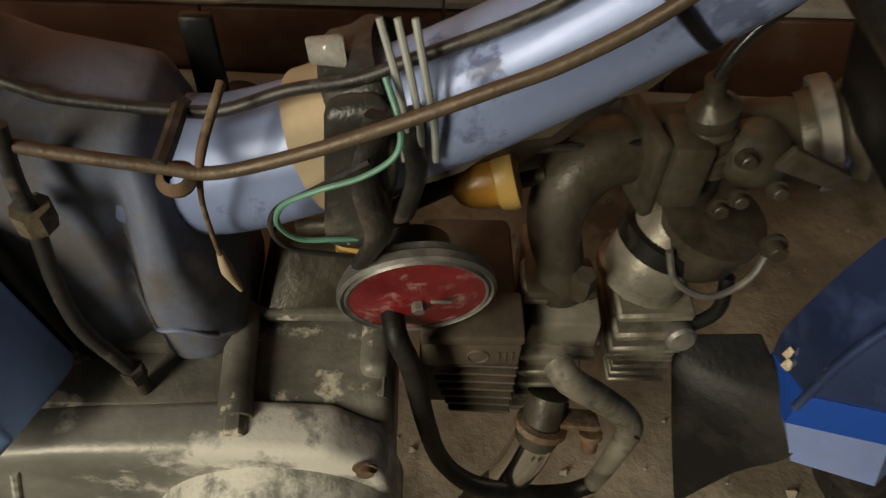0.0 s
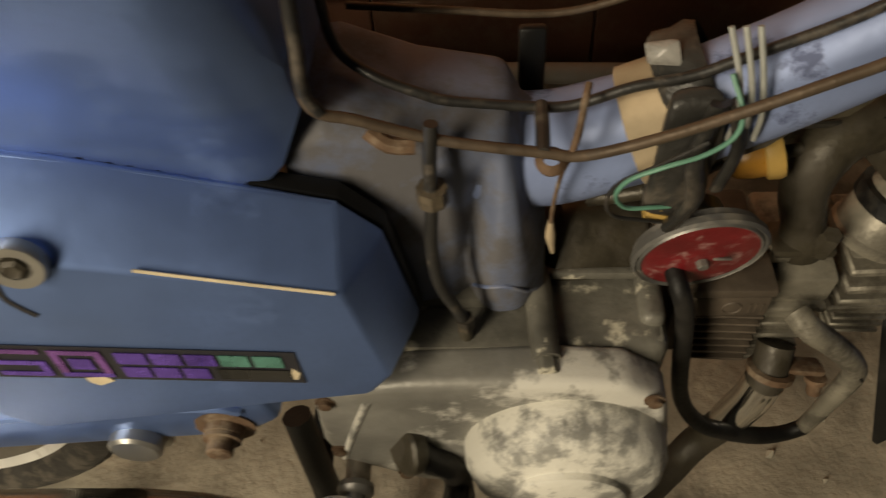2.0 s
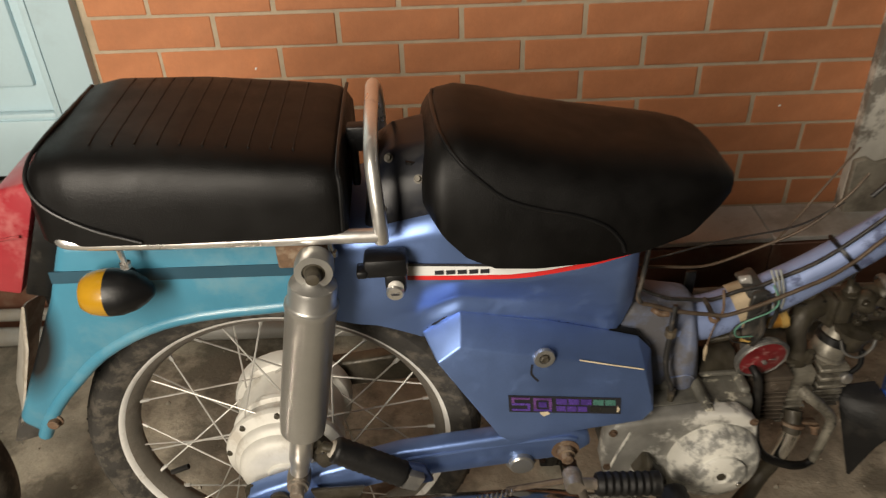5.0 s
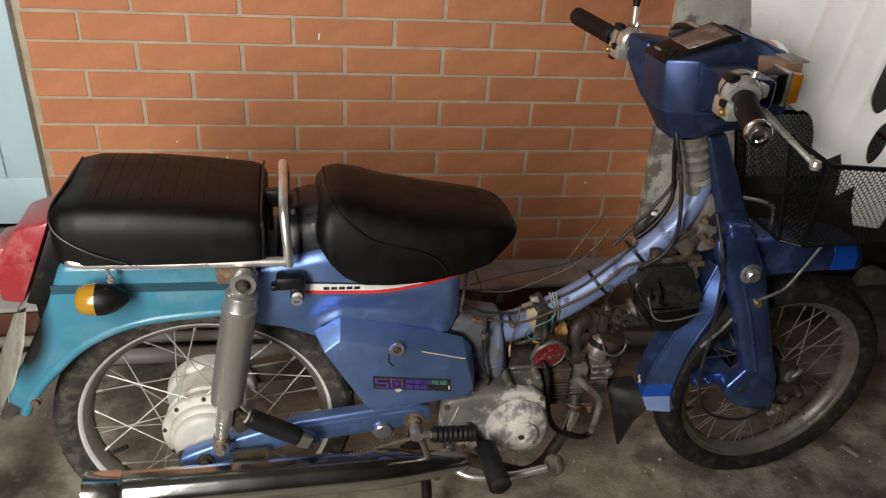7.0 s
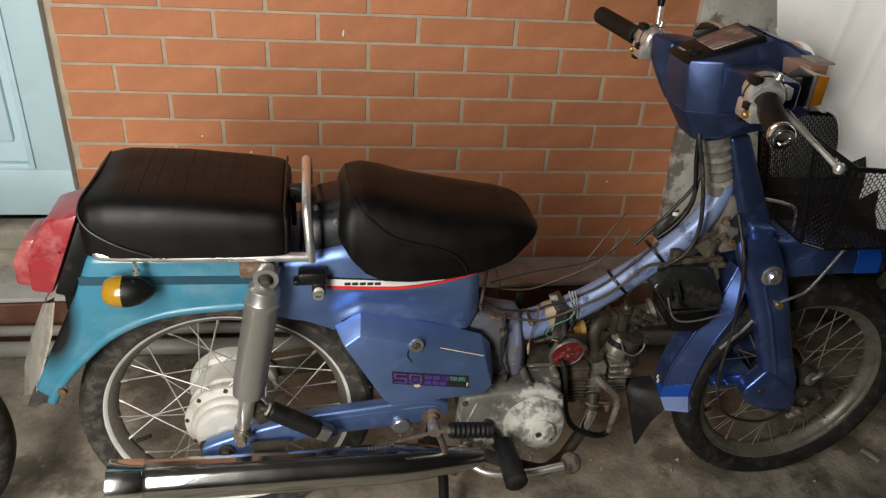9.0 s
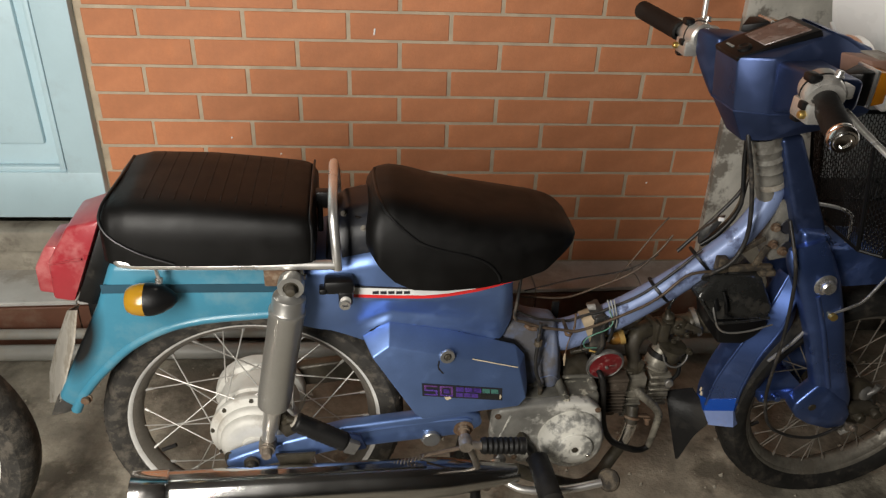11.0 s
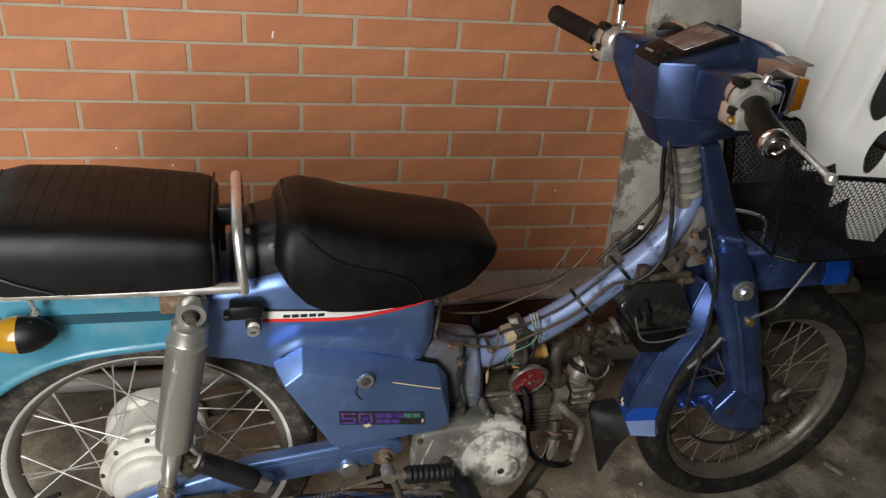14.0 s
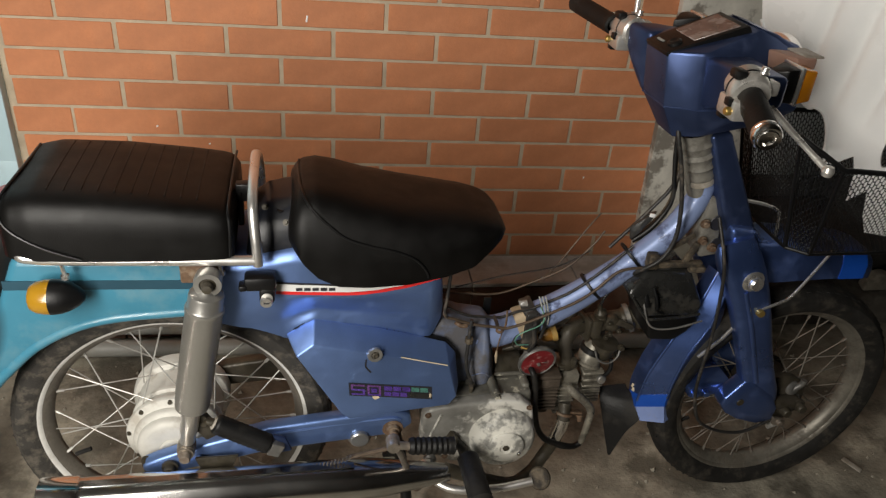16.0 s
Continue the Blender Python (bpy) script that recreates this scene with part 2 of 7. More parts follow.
    # plaster coloured dark for the shade low on the wall
    plinth_shade=mat("shaded_dark_plaster", (0.055, 0.05, 0.044), 0.85, 0, 0.35, 9, 0.5, 80, ((0.02, 0.018, 0.016), 0.7), 0, 7, 0.52),
    stone_dark=mat("dirty_kerb_concrete", (0.13, 0.118, 0.10), 0.85, 0, 0.4, 12, 0.5, 90, ((0.05, 0.043, 0.036), 0.8), 0, 10, 0.52),
    grit=mat("pale_floor_grit", (0.34, 0.31, 0.25), 0.85, 0, 0.3, 40, 0.2),
    boot=mat("dusty_grey_boot", (0.20, 0.19, 0.165), 0.6, 0, 0.3, 30, 0.5, 90, ((0.075, 0.068, 0.058), 0.7), 0, 30, 0.53),
    mud=mat("mud_caked_steel", (0.125, 0.098, 0.066), 0.6, 0.2, 0.6, 38, 0.6, 120, ((0.022, 0.018, 0.014), 0.9), 0, 36, 0.50),
    hump=mat("glossy_black_tray", (0.006, 0.007, 0.011), 0.38, 0, 0.3, 20, 0.05, 200, ((0.03, 0.027, 0.024), 0.4), 0, 30, 0.58, 0, 0.3),
    # tyre rubber again, darkened for the dim light on the front wheel
    tyre_shade=mat("shaded_tyre_rubber", (0.016, 0.015, 0.0135), 0.75, 0, 0.4, 30, 0.5, 120, ((0.075, 0.065, 0.052), 0.5), 0, 34, 0.57, 0, 0.3),
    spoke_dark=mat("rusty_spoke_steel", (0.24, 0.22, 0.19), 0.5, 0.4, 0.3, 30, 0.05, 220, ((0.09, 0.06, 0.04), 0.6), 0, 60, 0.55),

)

# blends a soft-edged near-black oval into the teal near the plate
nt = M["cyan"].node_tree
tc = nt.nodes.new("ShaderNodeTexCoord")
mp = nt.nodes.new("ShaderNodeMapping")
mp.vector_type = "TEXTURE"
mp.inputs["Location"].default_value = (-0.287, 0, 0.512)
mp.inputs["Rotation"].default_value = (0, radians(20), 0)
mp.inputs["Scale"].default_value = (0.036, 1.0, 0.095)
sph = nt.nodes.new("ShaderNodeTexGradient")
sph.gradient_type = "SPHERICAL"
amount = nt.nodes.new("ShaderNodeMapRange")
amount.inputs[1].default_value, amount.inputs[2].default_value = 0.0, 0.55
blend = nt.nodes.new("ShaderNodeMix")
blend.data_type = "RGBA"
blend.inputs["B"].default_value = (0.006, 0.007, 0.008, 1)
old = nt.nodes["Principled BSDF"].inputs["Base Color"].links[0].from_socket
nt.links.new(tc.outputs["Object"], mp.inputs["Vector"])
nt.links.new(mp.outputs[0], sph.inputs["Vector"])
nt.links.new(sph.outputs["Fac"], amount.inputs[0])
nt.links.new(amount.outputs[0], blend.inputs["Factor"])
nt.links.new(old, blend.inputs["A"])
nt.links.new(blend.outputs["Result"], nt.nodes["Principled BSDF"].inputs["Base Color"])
for nm, film in (("foil", 430), ("foil_green", 500), ("foil_red", 380)):
    b_ = M[nm].node_tree.nodes["Principled BSDF"]
    b_.inputs["Thin Film Thickness"].default_value = film
    b_.inputs["Thin Film IOR"].default_value = 1.6


# ---- mesh helpers ----
SEAT_IN = None                                   # how a group of parts is set into the machine: x scale and shift, y shift, z scale and shift
CHASSIS = (1.006, -0.014, 0.0, 0.965, 0.0)
MOTOR = (1.0, -0.005, 0.006, 0.87, 0.037)


def part(name, bm, material, parent=None, label="", sharp=38):
    """Link a bmesh as one mesh object under a thing or a part."""
    me = bpy.data.meshes.new(name)
    bmesh.ops.recalc_face_normals(bm, faces=bm.faces)
    if SEAT_IN and parent is not None:
        sx, dx, dy, sz, dz = SEAT_IN
        for v in bm.verts:
            v.co = Vector((v.co.x * sx + dx, v.co.y + dy, v.co.z * sz + dz))
    bm.to_mesh(me)
    bm.free()
    me.materials.append(M[material])
    me.polygons.foreach_set("use_smooth", [True] * len(me.polygons))
    me.set_sharp_from_angle(angle=radians(sharp))
    ob = new(name, me)
    if parent is not None:
        ob.parent = parent
    if label:
        ob["label"] = label
    return ob


def join(*bms):
    """Merge bmeshes of one and the same part."""
    out = bms[0]
    for b in bms[1:]:
        me = bpy.data.meshes.new("tmp")
        b.to_mesh(me)
        b.free()
        out.from_mesh(me)
        bpy.data.meshes.remove(me)
    return out


def soften(bm, width, segs=2, angle=25):
    if width:
        es = [e for e in bm.edges if len(e.link_faces) == 2 and e.calc_face_angle(0) > radians(angle)]
        bmesh.ops.bevel(bm, geom=es, offset=width, segments=segs, affect="EDGES", profile=0.5, clamp_overlap=True)
    return bm


def prism(poly, y0, y1, bev=0.004, segs=2, shrink=0.0):
    """A side profile in x and z, given thickness from y0 to y1."""
    bm = bmesh.new()
    cx, cz = sum(p[0] for p in poly) / len(poly), sum(p[1] for p in poly) / len(poly)
    a = [bm.verts.new((cx + (x - cx) * (1 - shrink), y0, cz + (z - cz) * (1 - shrink))) for x, z in poly]
    b = [bm.verts.new((x, y1, z)) for x, z in poly]
    bm.faces.new(a)
    bm.faces.new(b[::-1])
    n = len(poly)
    for i in range(n):
        bm.faces.new((a[i], b[i], b[(i + 1) % n], a[(i + 1) % n]))
    bmesh.ops.recalc_face_normals(bm, faces=bm.faces)
    return soften(bm, bev, segs)


def box(c, s, bev=0.003, rot=None, segs=2):
    bm = bmesh.new()
    bmesh.ops.create_cube(bm, size=1)
    m = Matrix.Translation(c) @ (Euler([radians(a) for a in rot]).to_matrix().to_4x4() if rot else Matrix())
    bmesh.ops.scale(bm, verts=bm.verts, vec=s)
    soften(bm, bev, segs)
    bmesh.ops.transform(bm, verts=bm.verts, matrix=m)
    return bm


def hull(points, bev=0.003, segs=2):
    bm = bmesh.new()
    for p in points:
        bm.verts.new(p)
    r = bmesh.ops.convex_hull(bm, input=bm.verts)
    bmesh.ops.delete(bm, geom=[v for v in r["geom_interior"] if isinstance(v, bmesh.types.BMVert)], context="VERTS")
    bmesh.ops.dissolve_limit(bm, angle_limit=radians(3), verts=bm.verts, edges=bm.edges)
    return soften(bm, bev, segs, 12)


def smooth_path(pts, per=6):
    pts = [Vector(p) for p in pts]
    if len(pts) < 3:
        return pts
    out = []
    ext = [2 * pts[0] - pts[1]] + pts + [2 * pts[-1] - pts[-2]]
    for i in range(1, len(ext) - 2):
        p0, p1, p2, p3 = ext[i - 1:i + 3]
        for k in range(per):
            t = k / per
            out.append(0.5 * (2 * p1 + (p2 - p0) * t + (2 * p0 - 5 * p1 + 4 * p2 - p3) * t * t + (3 * p1 - p0 - 3 * p2 + p3) * t ** 3))
    return out + [pts[-1]]


def tube(pts, r, seg=10, per=6, flat=1.0):
    """A round rod or hose along a smooth path; r may change from end to end."""
    path = smooth_path(pts, per) if per else [Vector(p) for p in pts]
    bm = bmesh.new()
    n = len(path)
    rings = []
    up = None
    for i, p in enumerate(path):
        d = (path[min(i + 1, n - 1)] - path[max(i - 1, 0)]).normalized()
        if up is None:
            up = d.orthogonal().normalized()
        up = (up - d * up.dot(d)).normalized()
        side = d.cross(up)
        if isinstance(r, (list, tuple)):
            f = i / (n - 1) * (len(r) - 1)
            k = min(int(f), len(r) - 2)
            rr = r[k] + (r[k + 1] - r[k]) * (f - k)
        else:
            rr = r
        rings.append([bm.verts.new(p + rr * (math.cos(a) * up + flat * math.sin(a) * side)) for a in (2 * math.pi * j / seg for j in range(seg))])
    for a, b in zip(rings, rings[1:]):
        for j in range(seg):
            bm.faces.new((a[j], a[(j + 1) % seg], b[(j + 1) % seg], b[j]))
    bm.faces.new(rings[0][::-1])
    bm.faces.new(rings[-1])
    return bm


def lathe(profile, centre, axis, seg=32):
    """Turn a profile of (radius, distance along the axis) about an axis."""
    bm = bmesh.new()
    ax = Vector(axis).normalized()
    u = ax.orthogonal().normalized()
    if abs(ax.y) > 0.9:
        u = (Vector((1, 0, 0)) - ax * ax.x).normalized()
    v = ax.cross(u)
    c = Vector(centre)
    rings = []
    for r, h in profile:
        if r <= 1e-6:
            rings.append([bm.verts.new(c + ax * h)])
        else:
            rings.append([bm.verts.new(c + ax * h + r * (math.cos(a) * u + math.sin(a) * v)) for a in (2 * math.pi * j / seg for j in range(seg))])
    for a, b in zip(rings, rings[1:]):
        for j in range(seg):
            k = (j + 1) % seg
            if len(a) == 1 and len(b) == 1:
                continue
            if len(a) == 1:
                bm.faces.new((a[0], b[k], b[j]))
            elif len(b) == 1:
                bm.faces.new((a[j], a[k], b[0]))
            else:
                bm.faces.new((a[j], a[k], b[k], b[j]))
    return bm


def bolt(centre, axis, r, h, washer=True):
    w = [(0, 0)] + ([(r * 1.45, 0), (r * 1.45, h * 0.25)] if washer else []) + [(r, h * 0.25 if washer else 0), (r, h * 0.9), (r * 0.85, h), (0, h)]
    return lathe(w, centre, axis, 6 if not washer else 12)


def loft(rings, caps=True):
    bm = bmesh.new()
    vs = [[bm.verts.new(p) for p in ring] for ring in rings]
    n = len(vs[0])
    for a, b in zip(vs, vs[1:]):
        for j in range(n):
            bm.faces.new((a[j], a[(j + 1) % n], b[(j + 1) % n], b[j]))
    if caps:
        bm.faces.new(vs[0][::-1])
        bm.faces.new(vs[-1])
    return bm


def strip_on(points, width, thick, out):
    """A thin band along a path, width across, lying on a surface that faces out."""
    out = Vector(out).normalized()
    path = smooth_path(points, 5)
    rings = []
    for i, p in enumerate(path):
        d = (path[min(i + 1, len(path) - 1)] - path[max(i - 1, 0)]).normalized()
        s = d.cross(out).normalized() * width / 2
        rings.append([p - s, p + s, p + s + out * thick, p - s + out * thick])
    return loft(rings)


# ---- the large structure ----

bm = bmesh.new()
N = 60
grid = [[bm.verts.new((-6 + 12 * i / N, -5 + 7 * j / N, 0.003 * noise.noise((i * 0.9, j * 0.7, 0)) - 0.003)) for j in range(N + 1)] for i in range(N + 1)]
for i in range(N):
    for j in range(N):
        bm.faces.new((grid[i][j], grid[i + 1][j], grid[i + 1][j + 1], grid[i][j + 1]))
floor = tagged(part("floor", bm, "concrete"), "stained grey-brown concrete floor with dirt", "floor", kind="structure")

WALL_Y = 1.0
WALL_L, WALL_R = -1.085, 0.545
ROW0, ROWH, BW = 0.135, 0.07, 0.25
wall = tagged(part("wall_north", box((0.0, WALL_Y + 0.106, 1.35), (2.2, 0.2, 2.7), 0), "mortar"), "brick wall with grey mortar joints behind the motorcycle", "wall", kind="structure")

# pilaster at the right end of the brick face, its edge running a little out of true
pil = hull([(0.541, 0.97, 0), (0.513, 0.985, 1.0), (0.47, 0.985, 2.7), (0.80, 0.97, 0), (0.74, 0.97, 1.0), (0.74, 0.97, 2.7),
            (0.56, 1.1, 0), (0.50, 1.1, 2.7), (0.8, 1.1, 0), (0.8, 1.1, 2.7)], 0.008)
tagged(part("pilaster", pil, "plaster"), "peeling grey concrete pilaster at the end of the brick wall", "pillar", kind="structure")
foot = [(0.536, 0.268), (0.560, 0.276), (0.585, 0.262), (0.615, 0.270), (0.650, 0.255), (0.690, 0.266), (0.755, 0.258)]
tagged(part("pilaster_foot", prism([(0.5440, 0.0)] + foot + [(0.770, 0.0)], 0.955, 0.973, 0.003, 1), "stone"), "bare rough concrete foot of the pilaster below the plaster", "pillar", kind="structure")
tagged(part("wall_corner", box((1.75, 1.06, 1.35), (1.9, 0.16, 2.7), 0.004), "plaster_blue"), "blue-grey plastered wall beyond the pilaster", "wall", kind="structure")
# dark slab stands for the unlit gap at the wall's foot
tagged(part("plinth", box((1.74, 0.966, 0.21), (1.84, 0.026, 0.42), 0.006), "plinth_shade"), "dark slab painted for shade along the foot of the plastered wall", "wall", kind="structure")
tagged(part("kerb", box((1.74, 0.895, 0.04), (1.84, 0.115, 0.10), 0.012, None, 3), "stone_dark"), "dirty low concrete kerb at the foot of the wall", "kerb", kind="structure")
rock = hull([(1.235, 0.87, 0.091), (1.36, 0.875, 0.091), (1.34, 0.92, 0.091), (1.25, 0.92, 0.091), (1.24, 0.868, 0.115), (1.262, 0.872, 0.150), (1.325, 0.876, 0.143), (1.352, 0.885, 0.118), (1.30, 0.91, 0.15), (1.26, 0.91, 0.14)], 0.006, 2)
tagged(part("stone", rock, "stone"), "pale broken stone lying on the kerb", "stone")
# unseen walls and ceiling, added to close in and darken the surroundings
tagged(part("wall_east", box((2.75, -0.3, 1.35), (0.2, 3.0, 2.7), 0), "unseen_wall"), "unseen dark side wall added to close the space", "wall", kind="structure")
tagged(part("wall_west", box((-2.45, -0.3, 1.35), (0.2, 2.8, 2.7), 0), "unseen_wall"), "unseen dark side wall added to close the space", "wall", kind="structure")
tagged(part("wall_northwest", box((-2.3, 1.1, 1.35), (0.46, 0.2, 2.7), 0.004), "unseen_wall"), "unseen dark wall added beyond the blue door", "wall", kind="structure")
tagged(part("ceiling", box((0.1, -0.35, 2.8), (5.6, 3.1, 0.2), 0), "unseen_ceiling"), "unseen dark ceiling added to close the space", "ceiling", kind="structure")
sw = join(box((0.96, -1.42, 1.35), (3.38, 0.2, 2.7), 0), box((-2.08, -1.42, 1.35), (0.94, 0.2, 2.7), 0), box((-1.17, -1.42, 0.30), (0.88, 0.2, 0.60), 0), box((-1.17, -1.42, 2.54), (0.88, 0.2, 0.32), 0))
tagged(part("wall_south", sw, "unseen_wall"), "unseen dark wall added behind, with a tall opening for the light", "wall", kind="structure")

# raised ledge along the foot of the wall
LEDGE_Z = 0.138


def ledge_y(x):
    """Front of the ledge, which runs a little out of line with the wall."""
    return 0.851 + 0.0354 * (x - 0.1)


ledge = tagged(part("ledge", hull([(x, y, z) for x in (-3.3, 0.6) for y in (ledge_y(x) + 0.008, 1.0) for z in (0.0, LEDGE_Z - 0.012)], 0), "mortar"), "low tiled ledge along the foot of the wall", "ledge", kind="structure")
tagged(part("threshold", join(box((-1.6, 0.985, 0.165), (1.03, 0.05, 0.075), 0.004), box((-1.6, 0.975, 0.236), (1.06, 0.07, 0.062), 0.008)), "stone"), "worn beige stone threshold under the blue door", "threshold", kind="structure")

# pale blue door with raised panels
DX0, DX1, DZ0, DZ1 = -2.06, -1.088, 0.292, 2.45
door = tagged(new("door_1"), "pale blue painted panel door, closed", "door", kind="structure")
rails = [box(((DX0 + DX1) / 2, 1.0, DZ0 + 0.065), (DX1 - DX0, 0.05, 0.13), 0.003), box(((DX0 + DX1) / 2, 1.0, DZ1 - 0.07), (DX1 - DX0, 0.05, 0.14), 0.003),
         box(((DX0 + DX1) / 2, 1.0, 1.15), (DX1 - DX0 - 0.3, 0.049, 0.14), 0.003)]
for xx in (DX0 + 0.06, DX1 - 0.0425, (DX0 + DX1) / 2):
    rails.append(box((xx, 1.0, (DZ0 + DZ1) / 2), (0.085 if xx > -1.3 else 0.12, 0.048, DZ1 - DZ0 - 0.2), 0.003))
part("door_frame", join(*rails), "door", door)
for px in (-1.80, -1.37):
    for z0, z1 in ((0.42, 1.08), (1.22, 2.31)):
        part("panel", join(box((px, 1.012, (z0 + z1) / 2), (0.43, 0.012, z1 - z0), 0.0), box((px, 1.004, (z0 + z1) / 2), (0.30, 0.022, z1 - z0 - 0.14), 0.009)), "door", door)
        part("moulding", join(*[box((px + sx, 0.992, (z0 + z1) / 2), (0.016, 0.02, z1 - z0), 0.006) for sx in (-0.185, 0.185)],
                              *[box((px, 0.992, zz), (0.36, 0.02, 0.016), 0.006) for zz in (z0 + 0.008, z1 - 0.008)]), "door", door)

# two pipes along the foot of the ledge
for pz, py, pr, lab in ((0.028, 0.735, 0.021, "grey plastic water pipe lying along the ledge"), (0.064, 0.765, 0.014, "thin grey plastic pipe above the larger one")):
    pp = join(tube([(-3.4, py, pz), (-1.2, py + 0.004, pz), (0.3, py, pz), (0.62, py, pz)], pr, 14, 3), lathe([(pr * 1.18, -0.03), (pr * 1.18, 0.03)], (-0.35, py, pz), (1, 0, 0), 14))
    tagged(part("water_pipe", pp, "pipe"), lab, "pipe", "pipes along the ledge")

# ---- the motorcycle: x forward from the rear axle's foot, y to its left, z up ----
bike = tagged(new("motorcycle"), "old blue step-through motorcycle with teal rear mudguard on its stand", "motorcycle")
bike.matrix_world = pose(-0.565, 0.2326, 0, 0, 0, 2.5)

RA = Vector((-0.036, 0, 0.267))   # rear axle
FA = Vector((1.131, -0.0125, 0.256))    # front axle
STEER = 2.6


def turned(bm, pivot=(0.9, 0, 0), deg=STEER):
    m = Matrix.Translation(pivot) @ Matrix.Rotation(radians(deg), 4, "Z") @ Matrix.Translation(-Vector(pivot))
    bmesh.ops.transform(bm, verts=bm.verts, matrix=m)
    return bm


def wheel(name, c, hub_profile, hub_mat, turn, lace):
    """A laced wheel: hub, brake plate, rim, tyre and 36 spokes."""
    place = (lambda b: turned(b)) if turn else (lambda b: b)
    hub = part(name, place(lathe(hub_profile, c, (0, 1, 0), 40)), hub_mat, bike)
    tyre = [(0.222, -0.020), (0.232, -0.028), (0.246, -0.033), (0.255, -0.0325), (0.261, -0.027), (0.2665, -0.016), (0.269, 0.0), (0.2665, 0.016), (0.261, 0.027), (0.255, 0.0325),
            (0.246, 0.033), (0.232, 0.028), (0.222, 0.020)]
    fat, wide, k = (0.0112, 1.15, 0.917) if turn else (0.004, 1.10, 1.0)
    tyre = [(r * k + fat * max(0.0, (r - 0.228) / 0.041), y * (1 + (wide - 1) * min(1.0, max(0.0, (r - 0.222) / 0.015)))) for r, y in tyre]
    tb = lathe(tyre, c, (0, 1, 0), 96)
    for v in tb.verts:                          # flattened where it stands
        v.co.z = max(v.co.z, 0.001)
    lugs = []
    for i in range(72):
        a = 2 * math.pi * i / 72
        for s in (-1, 1):
            b = box((0, 0, 0), (0.010, 0.016, 0.0018), 0.0004, None, 1)
            m = Matrix.Translation(c) @ Matrix.Rotation(a + (0.02 if s > 0 else 0), 4, "Y") @ Matrix.Translation((0, s * 0.0160, 0.2612 * k + fat)) @ Matrix.Rotation(s * radians(24), 4, "X") @ Matrix.Rotation(radians(25 * s), 4, "Z")
            bmesh.ops.transform(b, verts=b.verts, matrix=m)
            lugs.append(b)
    # the front tyre takes the copy with shade in its colour
    part("tyre", place(join(tb, *lugs)), "tyre_shade" if turn else "tyre", hub)
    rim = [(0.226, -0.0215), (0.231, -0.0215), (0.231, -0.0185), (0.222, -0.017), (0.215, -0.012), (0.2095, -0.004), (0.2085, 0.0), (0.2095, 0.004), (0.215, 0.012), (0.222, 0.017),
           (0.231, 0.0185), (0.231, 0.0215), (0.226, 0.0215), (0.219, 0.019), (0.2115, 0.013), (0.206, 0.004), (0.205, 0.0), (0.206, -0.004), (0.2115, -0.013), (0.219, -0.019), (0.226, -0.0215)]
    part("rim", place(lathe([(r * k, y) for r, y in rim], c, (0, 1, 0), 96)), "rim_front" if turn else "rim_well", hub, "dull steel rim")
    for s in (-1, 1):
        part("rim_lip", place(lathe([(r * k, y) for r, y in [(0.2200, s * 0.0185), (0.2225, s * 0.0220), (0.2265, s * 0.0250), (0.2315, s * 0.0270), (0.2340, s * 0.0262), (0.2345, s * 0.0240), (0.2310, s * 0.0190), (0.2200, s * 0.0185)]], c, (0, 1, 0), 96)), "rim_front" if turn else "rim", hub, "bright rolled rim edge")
    # spokes share one mesh
    hr, hy = lace
    p0 = Vector((0, hy, hr))
    reach = radians(38)
    p1 = Vector((math.sin(reach) * 0.2075 * k, 0.004, math.cos(reach) * 0.2075 * k))
    sp = join(tube([p0, p1], 0.0013, 6, 0), tube([p1 + (p0 - p1).normalized() * 0.012, p1], 0.0028, 6, 0))
    me = bpy.data.meshes.new("spoke")
    bmesh.ops.recalc_face_normals(sp, faces=sp.faces)
    sp.to_mesh(me)
    sp.free()
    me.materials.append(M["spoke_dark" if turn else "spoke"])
    sp2 = bpy.data.meshes.new("spoke")
    b = join(tube([Vector((-p0.x, p0.y, p0.z)), Vector((-p1.x, p1.y, p1.z))], 0.0013, 6, 0))
    b.to_mesh(sp2)
    b.free()
    sp2.materials.append(M["spoke_dark" if turn else "spoke"])
    base = Matrix.Translation(c)
    if turn:
        base = Matrix.Translation((0.9, 0, 0)) @ Matrix.Rotation(radians(STEER), 4, "Z") @ Matrix.Translation((-0.9, 0, 0)) @ base
    for i in range(18):
        for side in (0, 1):
            ob = new("spoke", me if i % 2 == 0 else sp2)
            ob.parent = hub
            flip = Matrix.Rotation(math.pi, 4, "Z") if side else Matrix()
            ob.matrix_basis = base @ Matrix.Rotation(2 * math.pi * (i + 0.5 * side) / 18, 4, "Y") @ flip
    part("valve", place(tube([c + Vector((-0.185, 0, -0.075)), c + Vector((-0.158, 0.0, -0.064))], 0.004, 8, 0)), "rubber", hub)
    return hub


# rear wheel with its drum
rear_hub = wheel("rear_wheel", RA, [(0, -0.085), (0.020, -0.085), (0.022, -0.080), (0.048, -0.080), (0.056, -0.077), (0.060, -0.071), (0.0605, -0.064), (0.066, -0.061), (0.0685, -0.056), (0.0685, -0.050), (0.074, -0.047),
                                    (0.081, -0.044), (0.0825, -0.040), (0.0815, -0.034), (0.074, -0.031), (0.0735, -0.016), (0.078, -0.012), (0.0785, -0.006), (0.0745, -0.003), (0.0745, 0.046), (0.083, 0.050), (0.086, 0.056), (0.086, 0.074), (0.080, 0.080), (0.03, 0.083), (0.02, 0.09), (0, 0.09)], "alu_white", False, (0.078, -0.038))
